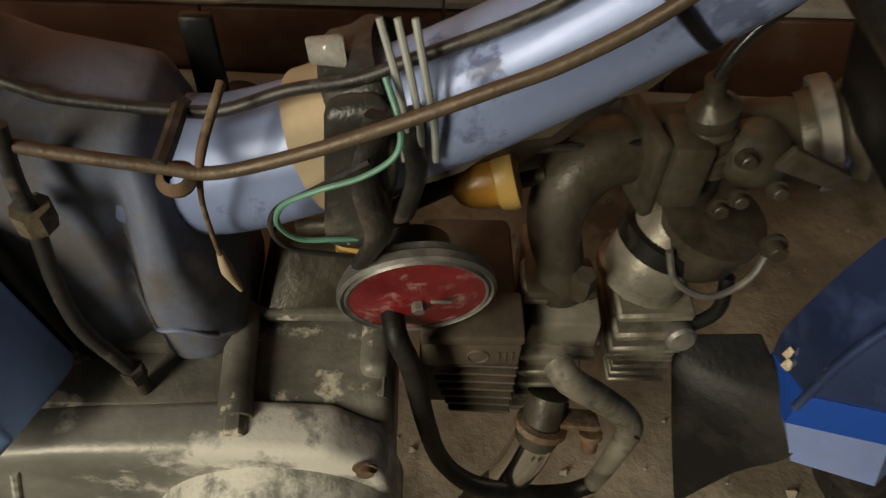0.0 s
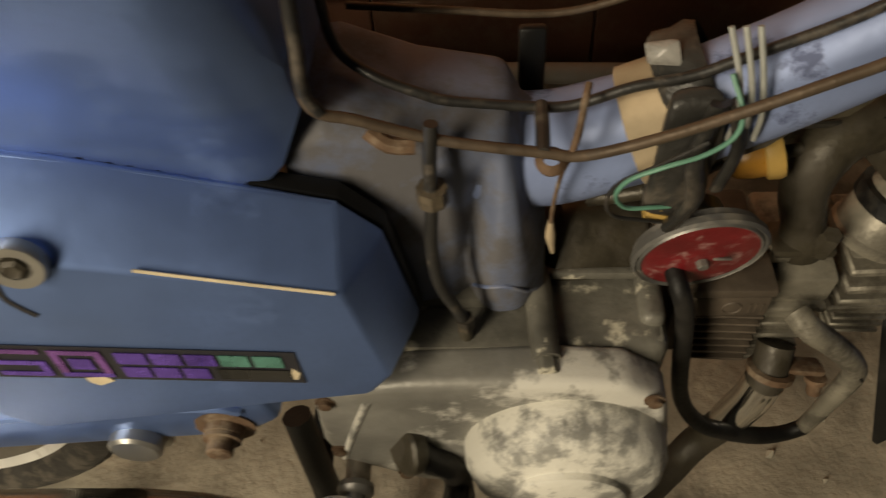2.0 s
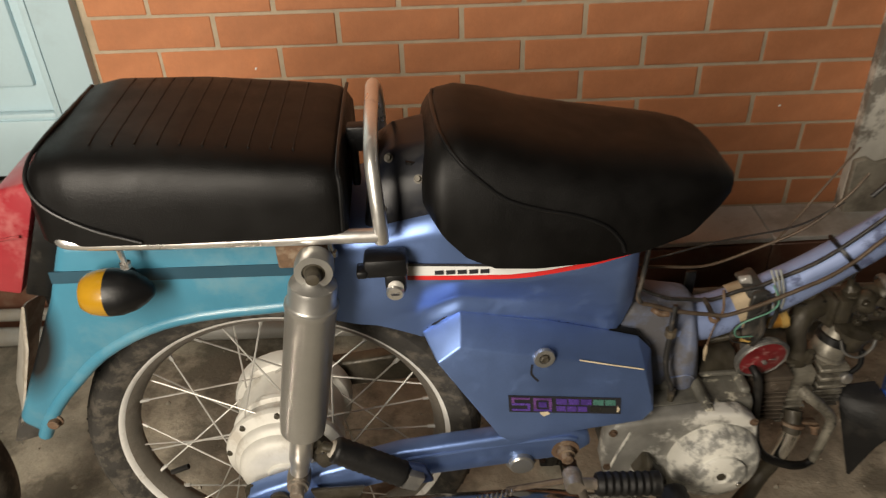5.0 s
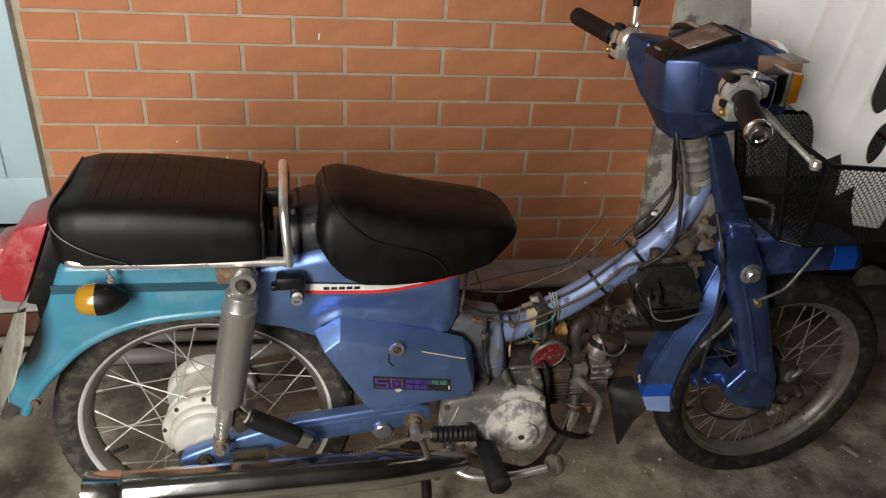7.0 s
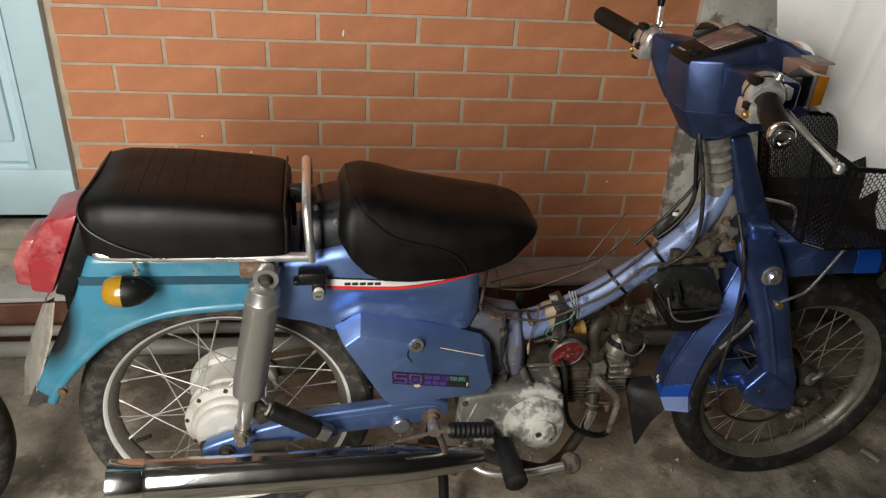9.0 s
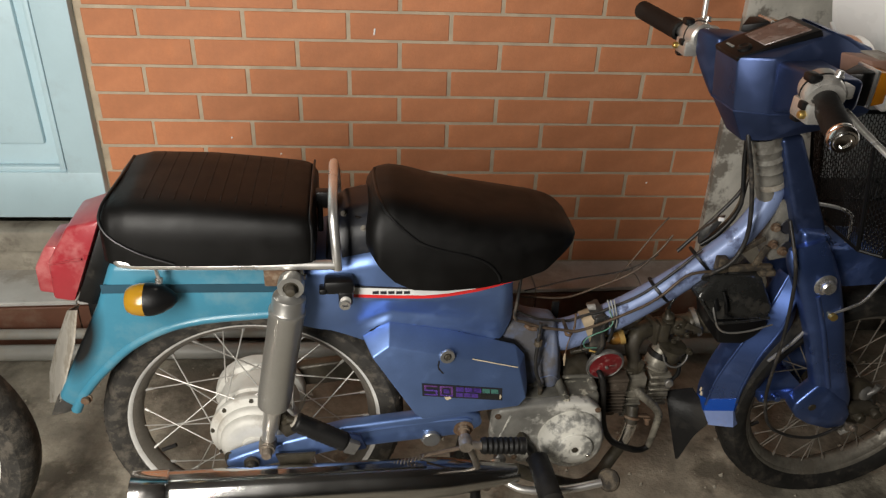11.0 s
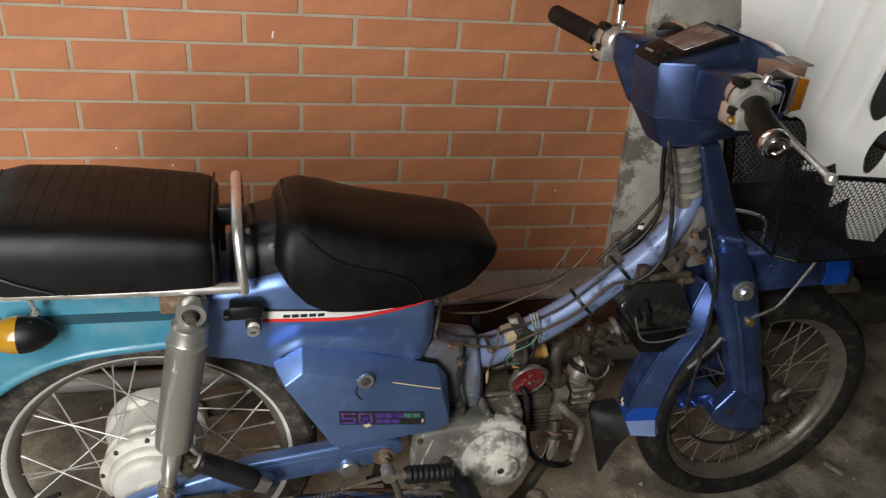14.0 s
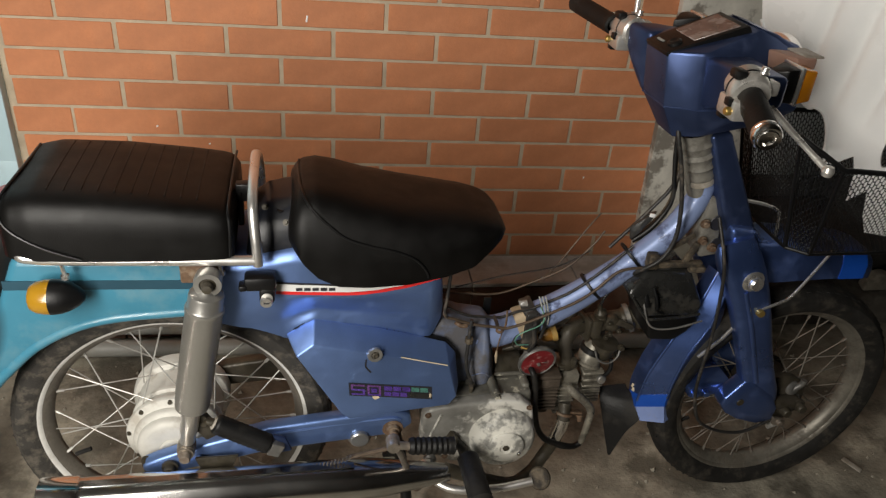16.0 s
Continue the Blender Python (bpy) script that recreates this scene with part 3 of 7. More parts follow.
for i in range(9):
    a = 2 * math.pi * i / 9 + 0.2
    part("rivet", lathe([(0, -0.0490), (0.004, -0.0485), (0.004, -0.044)], RA + Vector((0.0765 * math.cos(a), 0, 0.0765 * math.sin(a))), (0, 1, 0), 8), "dusty", rear_hub)
part("axle_nut", bolt(RA + Vector((0, -0.118, 0.0)), (0, -1, 0), 0.0095, 0.016), "dusty", rear_hub)
part("brake_arm", join(prism([(-0.085, 0.268), (-0.070, 0.276), (-0.060, 0.235), (-0.066, 0.200), (-0.076, 0.205)], -0.106, -0.100, 0.002), bolt((-0.076, -0.1, 0.268), (0, -1, 0), 0.006, 0.014)), "dusty", rear_hub)

# front wheel with its hub
front_hub = wheel("front_wheel", FA, [(0, -0.062), (0.014, -0.062), (0.015, -0.050), (0.052, -0.048), (0.062, -0.040), (0.063, -0.028), (0.055, -0.026), (0.055, 0.026), (0.063, 0.028), (0.062, 0.04),
                                      (0.03, 0.05), (0, 0.052)], "dusty", True, (0.056, -0.027))
part("axle_nut", turned(bolt(FA + Vector((0, -0.062, 0)), (0, -1, 0), 0.010, 0.022)), "dusty", front_hub)
part("speedometer_drive", turned(join(lathe([(0, 0), (0.014, 0), (0.016, 0.003), (0.016, 0.012), (0.011, 0.016), (0.006, 0.017), (0, 0.017)], FA + Vector((0.020, -0.038, 0.034)), (0.1, -1, 0.2), 24), tube([FA + Vector((0.020, -0.05, 0.034)), FA + Vector((0.032, -0.055, 0.050)), FA + Vector((0.034, -0.056, 0.062))], 0.006, 12, 4), bolt(FA + Vector((0.036, -0.048, 0.012)), (0, -1, 0), 0.006, 0.010))), "horn_grey", front_hub, "worn alloy drive on the brake plate")
part("cable_end", turned(join(tube([FA + Vector((-0.016, -0.060, -0.052)), FA + Vector((0.004, -0.058, -0.048))], 0.0055, 12, 0), bolt(FA + Vector((-0.004, -0.060, -0.044)), (0, -0.4, 1), 0.005, 0.008))), "switch_alloy", front_hub)

SEAT_IN = CHASSIS
# rear mudguard: deep sides with a rolled lip along the wheel arch
arch = [(-0.300, 0.375), (-0.286, 0.403), (-0.262, 0.437), (-0.238, 0.464), (-0.194, 0.508), (-0.134, 0.543), (-0.069, 0.560), (0.033, 0.567)]
prof = [(-0.205, 0.676), (-0.237, 0.595), (-0.332, 0.406)] + arch + [(0.062, 0.565), (0.062, 0.668)]
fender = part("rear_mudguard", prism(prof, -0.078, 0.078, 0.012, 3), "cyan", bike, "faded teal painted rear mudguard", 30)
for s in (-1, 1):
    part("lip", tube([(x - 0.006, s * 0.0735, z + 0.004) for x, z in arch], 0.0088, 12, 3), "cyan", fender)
    part("band", strip_on([(-0.222, s * 0.0782, 0.632), (-0.1, s * 0.0782, 0.629), (0.06, s * 0.0782, 0.624)], 0.016, 0.0012, (0, s, 0)), "teal_seam", fender, "dark band along the teal side")
part("mud_flap", prism([(-0.332, 0.408), (-0.352, 0.362), (-0.318, 0.372), (-0.296, 0.385), (-0.296, 0.402)], -0.072, 0.072, 0.004), "tyre", fender, "grey rubber mud flap")
part("mudguard_bolt", bolt((-0.284, -0.0775, 0.408), (0, -1, 0), 0.007, 0.010), "rust", fender)

# tail lamp
SEAT_IN = None
tail = part("tail_lamp", hull([(x, s * y, z) for s in (-1, 1) for x, y, z in ((-0.2235, 0.057, 0.716), (-0.2860, 0.057, 0.573), (-0.199, 0.050, 0.700), (-0.213, 0.052, 0.660), (-0.2610, 0.052, 0.562))], 0.004), "black_dusty", bike, "red tail lamp on a black base")
part("lens", join(hull([(x, s * y, z) for s in (-1, 1) for x, y, z in ((-0.2265, 0.0565, 0.7165), (-0.2890, 0.0565, 0.5725), (-0.2800, 0.048, 0.7015), (-0.3190, 0.048, 0.640), (-0.3225, 0.050, 0.575))], 0.005, 2),
                  hull([(x, s * y, z) for s in (-1, 1) for x, y, z in ((-0.300, 0.041, 0.665), (-0.322, 0.038, 0.664), (-0.346, 0.036, 0.624), (-0.3475, 0.036, 0.580), (-0.305, 0.041, 0.575))], 0.005, 2)), "red_lens", tail, "dusty red plastic lens")
part("lens_rib", tube([(-0.2635, -0.0585, 0.652), (-0.290, -0.0535, 0.6455), (-0.318, -0.0490, 0.639)], 0.0016, 6, 3), "red_lens", tail)
PLATE = (((-0.2851, -0.072, 0.5675), (-0.3376, 0.020, 0.5051)), ((-0.3012, -0.072, 0.5039), (-0.3698, 0.020, 0.4364)), ((-0.3246, -0.072, 0.4416), (-0.3939, 0.020, 0.3731)), ((-0.3478, -0.072, 0.3830), (-0.4079, 0.020, 0.3037)))
nplate = part("number_plate", loft([[Vector(a), Vector(b), Vector(b) + Vector((0.0, 0.050, -0.02)), Vector(b) + Vector((0.003, 0.050, -0.02)), Vector(b) + Vector((0.003, 0, 0)), Vector(a) + Vector((0.003, 0, 0))] for a, b in PLATE]), "plate", bike, "bent dirty white metal plate behind the rear mudguard", 60)
part("plate_bracket", hull([(-0.282, y, z) for y in (-0.03, 0.03) for z in (0.52, 0.585)] + [(-0.255, y, 0.555) for y in (-0.03, 0.03)], 0.003), "black_dusty", nplate)
SEAT_IN = CHASSIS

for s in (-1, 1):
    c = Vector((-0.149, s * 0.108, 0.630))
    prof_a = [(0.0, -0.031), (0.012, -0.0302), (0.0195, -0.027), (0.0240, -0.019), (0.0262, -0.008), (0.0266, 0.0)]
    prof_b = [(0.0266, 0.0), (0.0258, 0.011), (0.0215, 0.025), (0.014, 0.037), (0.006, 0.0445), (0, 0.0465)]
    sig = part("rear_turn_signal", join(lathe(prof_b, c, (1, 0, 0.0), 24), tube([c + Vector((0.01, 0, 0)), c + Vector((0.01, -s * 0.03, 0))], 0.012, 10, 0)), "black", bike, "turn signal with an amber lens and black body")
    part("lens", lathe(prof_a, c, (1, 0, 0.0), 24), "amber_lens", sig, "amber plastic lens")

# frame body under the seat
SEAT_IN = None


def table(tab, x):
    """Straight interpolation in a short table of (x, value)."""
    for (x0, v0), (x1, v1) in zip(tab, tab[1:]):
        if x <= x1:
            return v0 + (v1 - v0) * max(0.0, (x - x0) / (x1 - x0))
    return tab[-1][1]


B_TOP = [(0.031, 0.637), (0.087, 0.645), (0.177, 0.664), (0.348, 0.656), (0.402, 0.636), (0.411, 0.600), (0.419, 0.545)]
B_LOW = [(0.031, 0.545), (0.041, 0.542), (0.107, 0.522), (0.152, 0.500), (0.197, 0.468), (0.318, 0.4535), (0.405, 0.470), (0.419, 0.50)]
B_STRIPE = [(0.031, 0.592), (0.148, 0.589), (0.20, 0.585), (0.262, 0.582), (0.30, 0.5845), (0.34, 0.591), (0.37, 0.598), (0.402, 0.608), (0.437, 0.620)]
B_COVER = [(0.031, 0.49), (0.160, 0.502), (0.206, 0.528), (0.318, 0.505), (0.428, 0.470), (0.437, 0.46)]
B_SECTION = [(-9, 0.093), (0, 0.093), (0.08, 0.0915), (0.60, 0.0725), (0.68, 0.0698), (0.74, 0.0698), (1.0, 0.0765), (1.12, 0.0755), (1.25, 0.066), (9, 0.060)]


def shell_half(x, z):
    """Half width of the body: full at the stripe, hollowed below it, then out again to the cover."""
    zs, zc = table(B_STRIPE, x), table(B_COVER, x)
    rear = min(1.0, max(0.0, (x - 0.09) / 0.09))
    w = table(B_SECTION, (zs - z) / (zs - zc))
    w = 0.0885 + (w - 0.0885) * rear
    q = (zs - z) / (zs - zc)
    w -= 0.019 * min(1.0, max(0.0, (x - 0.20) / 0.22)) * min(1.0, max(0.0, (q - 0.70) / 0.28))
    d = max(0.0, 1 - (table(B_TOP, x) - z) / 0.018)
    w -= 0.014 * d * d
    f = min(1.0, max(0.0, (x - 0.385) / 0.034))
    return w * (1 - 0.30 * f * f)


bm = bmesh.new()
NX, NZ = 64, 40
sides = []
for s in (-1, 1):
    cols = []
    for i in range(NX + 1):
        x = 0.031 + 0.388 * i / NX
        z0, z1 = table(B_LOW, x), table(B_TOP, x)
        cols.append([bm.verts.new((x, s * shell_half(x, z0 + (z1 - z0) * k / NZ), z0 + (z1 - z0) * k / NZ)) for k in range(NZ + 1)])
    for i in range(NX):
        for k in range(NZ):
            bm.faces.new((cols[i][k], cols[i + 1][k], cols[i + 1][k + 1], cols[i][k + 1]))
    sides.append(cols)
A_, B_ = sides
for i in range(NX):
    for k in (0, NZ):
        bm.faces.new((A_[i][k], B_[i][k], B_[i + 1][k], A_[i + 1][k]))
for k in range(NZ):
    for i in (0, NX):
        bm.faces.new((A_[i][k], A_[i][k + 1], B_[i][k + 1], B_[i][k]))
body = part("body_shell", bm, "blue", bike, "metallic blue painted body shell", 40)
part("seam", tube([(0.047, -0.0880, 0.645), (0.049, -0.0900, 0.60), (0.052, -0.0900, 0.565)], 0.0018, 6, 3), "black", body)
SEAT_IN = CHASSIS
part("tank_top", loft([[(0.29 + rx * math.cos(a), ry * math.sin(a), z) for a in (2 * math.pi * k / 28 for k in range(28))] for rx, ry, z in ((0.155, 0.086, 0.675), (0.152, 0.085, 0.692), (0.138, 0.075, 0.704), (0.10, 0.05, 0.708))]), "black_dusty", body, "dusty black tank top")
SEAT_IN = None
RED = [(0.148, 0.5935), (0.20, 0.590), (0.262, 0.587), (0.30, 0.5895), (0.34, 0.596), (0.37, 0.6035), (0.402, 0.6135)]
for s in (-1, 1):
    part("stripe", strip_on([(x, s * 0.0932, z) for x, z in RED], 0.0055, 0.0010, (0, s, 0)), "red_stripe", body, "red decal stripe")
    white = loft([[(x, s * 0.0932, z + 0.003), (x, s * 0.0932, z + 0.003 + h), (x, s * 0.0941, z + 0.003 + h), (x, s * 0.0941, z + 0.003)] for (x, z), h in zip(RED, (0.0125, 0.0125, 0.012, 0.0115, 0.0108, 0.010, 0.009))])
    part("stripe", white, "white_stripe", body, "white decal stripe")
    part("stripe", strip_on([(x, s * 0.0932, z + 0.003 + h) for (x, z), h in zip(RED[:4], (0.0145, 0.014, 0.0125, 0.0105))], 0.0030, 0.0010, (0, s, 0)), "ink", body, "black decal line")
for i in range(5):
    part("lettering", box((0.183 + 0.0125 * i, -0.0945, 0.5985 - 0.0004 * i), (0.0098, 0.0008, 0.0052), 0), "ink", body)
SEAT_IN = CHASSIS

# helmet holder and lock behind the seat
lk = part("helmet_lock", join(box((0.140, -0.106, 0.647), (0.046, 0.028, 0.024), 0.005), box((0.115, -0.112, 0.642), (0.012, 0.02, 0.010), 0.003), box((0.149, -0.108, 0.626), (0.022, 0.024, 0.026), 0.004)), "black", bike, "black helmet holder with a key lock")
part("key_face", lathe([(0, 0), (0.0085, 0), (0.0085, 0.002), (0.003, 0.003), (0.002, 0.001), (0, 0.001)], (0.149, -0.1202, 0.624), (0, -1, 0.12), 20), "switch_alloy", lk, "worn alloy key cylinder")
part("key_barrel", join(lathe([(0, 0.0), (0.0095, 0.0), (0.0095, 0.007), (0.008, 0.009), (0, 0.009)], (0.148, -0.117, 0.618), (0, -1, 0), 20)), "chrome", lk)
part("keyhole", box((0.148, -0.1265, 0.618), (0.008, 0.001, 0.0022), 0), "ink", lk)

# side cover: an outer edge and a flat face that leans in towards the front
SEAT_IN = None
OUT = [(0.161, 0.502), (0.206, 0.528), (0.318, 0.497), (0.428, 0.457), (0.447, 0.434), (0.459, 0.362), (0.439, 0.350), (0.270, 0.350), (0.256, 0.360), (0.170, 0.480)]
INN = [(0.203, 0.502), (0.431, 0.432), (0.447, 0.366), (0.434, 0.351), (0.262, 0.350), (0.248, 0.362), (0.176, 0.484)]
FACE_N = Vector((0.1118, -1, 0.1136)).normalized()


def face_y(x, z):
    return -0.190 + 0.1118 * x + 0.1136 * z


def on_cover(x, z, lift=0.0):
    return Vector((x, face_y(x, z), z)) + FACE_N * lift


def decal(quad, lift, thick, m_, nm, parent, lab=""):
    """A thin raised piece with the given outline on the cover's face."""
    return part(nm, loft([[on_cover(x, z, lift) for x, z in quad], [on_cover(x, z, lift + thick) for x, z in quad]]), m_, parent, lab)


cover = part("side_cover", hull([(x, -0.060, z - 0.002) for x, z in OUT] + [(x, -0.080 + 0.088 * (x - 0.161), z) for x, z in OUT] + [tuple(on_cover(x, z)) for x, z in INN], 0.0034, 3), "blue", bike, "metallic blue side cover with a key screw and scratches", 25)
mx, mz = 0.31, 0.43
# black sheet added to draw the shadow line round the cover
part("gasket", hull([(mx + (x - mx) * 1.008, y + 0.086 * (x - 0.161), mz + (z - mz) * 1.026) for x, z in OUT for y in (-0.069, -0.0782)], 0.0006, 1), "black", cover, "black sheet standing for the shadow gap behind the cover")
part("edge_ridge", tube([Vector((x, -0.0808 + 0.088 * (x - 0.161), z - 0.0025)) for x, z in OUT[1:4]], 0.0014, 8, 3), "blue", cover)
kc = on_cover(0.302, 0.472)
part("cover_knob", lathe([(0, -0.002), (0.0125, -0.002), (0.0132, 0.002), (0.0120, 0.0045), (0.0070, 0.0042), (0.0062, 0.0015), (0, 0.0015)], kc, FACE_N, 28), "shock", cover, "round alloy cover screw")
part("screw_head", lathe([(0, 0), (0.006, 0), (0.006, 0.005), (0.004, 0.0065), (0, 0.005)], kc, FACE_N, 6), "dusty", cover)
part("scratch", strip_on([on_cover(0.346, 0.4605), on_cover(0.39, 0.4455), on_cover(0.428, 0.433)], 0.0019, 0.0005, FACE_N), "cream", cover, "long scratch through the paint")
part("scratch", strip_on([on_cover(0.288, 0.464), on_cover(0.287, 0.452), on_cover(0.2905, 0.445), on_cover(0.296, 0.438)], 0.0026, 0.0006, FACE_N), "ink", cover)
decal([(0.299, 0.391), (0.309, 0.390), (0.312, 0.386), (0.304, 0.3835), (0.300, 0.387)], 0.0002, 0.0008, "cream", "chip", cover)
decal([(0.388, 0.375), (0.400, 0.372), (0.402, 0.377), (0.399, 0.382), (0.397, 0.376)], 0.0002, 0.0008, "cream", "chip", cover)
# foil badge: lettering as plain bars
BU, BV = Vector((0.143, -0.030)), Vector((0.0015, -0.0255))
BO = Vector((0.259, 0.424))


def bar(u0, v0, u1, v1, m_, nm="bar", lift=0.0012, lab=""):
    decal([tuple(BO + BU * u + BV * v) for u, v in ((u0, v0), (u1, v0), (u1, v1), (u0, v1))], lift, 0.0005, m_, nm, cover, lab)


bar(0, 0, 1, 1, "ink", "badge", 0.0004, "black foil badge with iridescent blocks")
for u0, v0, u1, v1 in ((0.025, 0.10, 0.185, 0.22), (0.025, 0.22, 0.050, 0.46), (0.025, 0.44, 0.185, 0.56), (0.160, 0.56, 0.185, 0.78), (0.025, 0.78, 0.185, 0.90),
                       (0.215, 0.10, 0.375, 0.22), (0.215, 0.22, 0.240, 0.78), (0.350, 0.22, 0.375, 0.78), (0.215, 0.78, 0.375, 0.90), (0.260, 0.34, 0.330, 0.66)):
    bar(u0, v0, u1, v1, "foil_red" if v0 < 0.3 else "foil", "foil_bar")
for i in range(5):
    bar(0.415 + 0.110 * i, 0.12, 0.510 + 0.110 * i, 0.46, "foil" if i < 3 else "foil_green", "foil_bar")
for i in range(3):
    bar(0.415 + 0.096 * i, 0.56, 0.498 + 0.096 * i, 0.88, "foil", "foil_bar")
bar(0.720, 0.56, 0.960, 0.88, "box_grey", "foil_bar")
SEAT_IN = CHASSIS

# luggage rack, grab rail and pillion seat

rack = part("rack", join(tube([(0.135, -0.113, 0.688), (-0.02, -0.114, 0.693), (-0.15, -0.114, 0.699), (-0.180, -0.108, 0.704), (-0.190, -0.085, 0.716), (-0.193, 0, 0.722), (-0.190, 0.085, 0.716), (-0.18, 0.108, 0.704), (-0.15, 0.114, 0.699), (-0.02, 0.114, 0.693), (0.135, 0.113, 0.688)], 0.0080, 14, 5),
                         tube([(-0.10, -0.11, 0.694), (-0.10, 0.11, 0.694)], 0.006, 10, 0), tube([(0.07, -0.11, 0.688), (0.07, 0.11, 0.688)], 0.006, 10, 0)), "chrome", bike, "tarnished chrome luggage rack")
part("grab_rail", tube([(0.138, -0.1135, 0.680), (0.138, -0.1135, 0.700), (0.136, -0.108, 0.735), (0.134, -0.095, 0.766), (0.134, -0.055, 0.785), (0.134, 0.0, 0.790), (0.134, 0.055, 0.785), (0.136, 0.1, 0.750), (0.137, 0.1135, 0.69)], 0.0075, 14, 6), "chrome", rack, "chrome grab rail between the seats")
part("rail_bracket", join(box((0.122, -0.02, 0.757), (0.032, 0.018, 0.030), 0.003), box((0.112, -0.02, 0.73), (0.008, 0.02, 0.06), 0.002)), "black", rack)
for x in (-0.130, 0.082):
    part("rack_bolt", join(tube([(x, -0.104, 0.696), (x + 0.003, -0.104, 0.664)], 0.0032, 8, 0), lathe([(0, -0.003), (0.006, -0.003), (0.006, 0.003), (0, 0.003)], (x + 0.003, -0.104, 0.662), (0, 0, 1), 8)), "chrome", rack)
part("rack_plate", box((0.055, -0.088, 0.662), (0.06, 0.012, 0.05), 0.003), "rust", rack)


def seat_ring(x, w, zt, zb, px, pz, n=30, lift=0.0):
    ring = []
    for k in range(n):
        a = math.pi * k / (n - 1)
        c_, s_ = math.cos(a), math.sin(a)
        y = (w + lift) * math.copysign(abs(c_) ** px, c_)
        ring.append(Vector((x, -y, zb + (zt + lift - zb) * abs(s_) ** pz)))
    return ring


def interp(table, x):
    for a, b in zip(table, table[1:]):
        if x <= b[0]:
            f = (x - a[0]) / (b[0] - a[0])
            return [u + (v - u) * f for u, v in zip(a, b)]
    return list(table[-1])


PS = [(-0.203, 0.085, 0.750, 0.706), (-0.199, 0.103, 0.776, 0.702), (-0.187, 0.115, 0.791, 0.701), (-0.155, 0.122, 0.797, 0.700), (-0.06, 0.124, 0.793, 0.698), (0.03, 0.123, 0.783, 0.696), (0.082, 0.121, 0.776, 0.696), (0.098, 0.119, 0.771, 0.696), (0.106, 0.112, 0.757, 0.697)]
rings = []
for k in range(49):
    x = -0.203 + 0.309 * k / 48
    x_, w, zt, zb = interp(PS, x)
    rings.append(seat_ring(x, w, zt, zb, 0.34, 0.40))
pseat = part("pillion_seat", loft(rings), "black_seat", bike, "black vinyl pillion seat", 60)
for k in range(10):
    x = -0.135 + 0.0215 * k
    part("seam", tube([(x, y, interp(PS, x)[2] - 0.0004 - 0.03 * abs(y / 0.124) ** 9) for y in (-0.085, -0.04, 0, 0.04, 0.085)], 0.0010, 6, 3), "black_seat", pseat)
part("piping", tube([(-0.095, -0.1248, 0.703), (-0.140, -0.1242, 0.722), (-0.178, -0.1175, 0.745), (-0.1945, -0.1050, 0.766), (-0.1935, -0.085, 0.7835), (-0.187, -0.05, 0.7920), (-0.184, 0.0, 0.7930), (-0.184, 0.08, 0.790)], 0.0024, 8, 5), "black", pseat)
part("piping", tube([(0.101, -0.1185, 0.700), (0.103, -0.117, 0.748), (0.101, -0.105, 0.766), (0.101, -0.05, 0.772), (0.101, 0.05, 0.772), (0.101, 0.105, 0.767)], 0.0022, 8, 5), "black", pseat)

RS = [(0.182, 0.080, 0.728, 0.705), (0.189, 0.100, 0.760, 0.698), (0.202, 0.108, 0.777, 0.676), (0.225, 0.111, 0.783, 0.650), (0.255, 0.114, 0.777, 0.636), (0.30, 0.116, 0.762, 0.634), (0.36, 0.115, 0.748, 0.637), (0.42, 0.108, 0.738, 0.645), (0.465, 0.101, 0.730, 0.658), (0.495, 0.088, 0.721, 0.683), (0.512, 0.074, 0.712, 0.694), (0.522, 0.05, 0.702, 0.697)]
rings = []
for k in range(57):
    x = 0.182 + 0.340 * k / 56
    x_, w, zt, zb = interp(RS, x)
    rings.append(seat_ring(x, w, zt, zb, 0.50, 0.62))
rseat = part("rider_seat", loft(rings), "black_seat", bike, "black vinyl saddle with piped edge", 60)


def on_seat(x, frac, lift=0.001):
    x_, w, zt, zb = interp(RS, x)
    a = math.pi * frac
    return Vector((x, -(w + lift) * math.copysign(abs(math.cos(a)) ** 0.50, math.cos(a)), zb + (zt + lift - zb) * abs(math.sin(a)) ** 0.62))


seam = [(0.200, 0.60), (0.198, 0.53), (0.203, 0.406), (0.219, 0.257), (0.241, 0.191), (0.267, 0.147), (0.305, 0.130), (0.34, 0.112), (0.369, 0.075), (0.386, 0.025), (0.391, 0.004)]
part("piping", tube([on_seat(x, f) for x, f in seam], 0.0022, 8, 5), "black", rseat)
SEAT_IN = None
tray = part("under_seat_tray", hull([(x, s * y, z) for s in (-1, 1) for x, y, z in ((0.104, 0.078, 0.640), (0.215, 0.084, 0.640), (0.114, 0.064, 0.693), (0.210, 0.074, 0.702), (0.138, 0.036, 0.722), (0.205, 0.045, 0.732))], 0.010, 3), "hump", bike, "glossy black tray behind the saddle")
for p in ((0.128, -0.070, 0.668), (0.136, -0.046, 0.716), (0.166, -0.066, 0.700)):
    part("tray_bolt", bolt(p, (-0.2, -0.8, 0.6), 0.0034, 0.005), "dusty", tray)
SEAT_IN = CHASSIS
part("seat_hinge", join(box((0.176, -0.02, 0.715), (0.02, 0.05, 0.05), 0.004), tube([(0.170, -0.05, 0.70), (0.172, -0.05, 0.74)], 0.006, 8, 0)), "black_dusty", rseat)

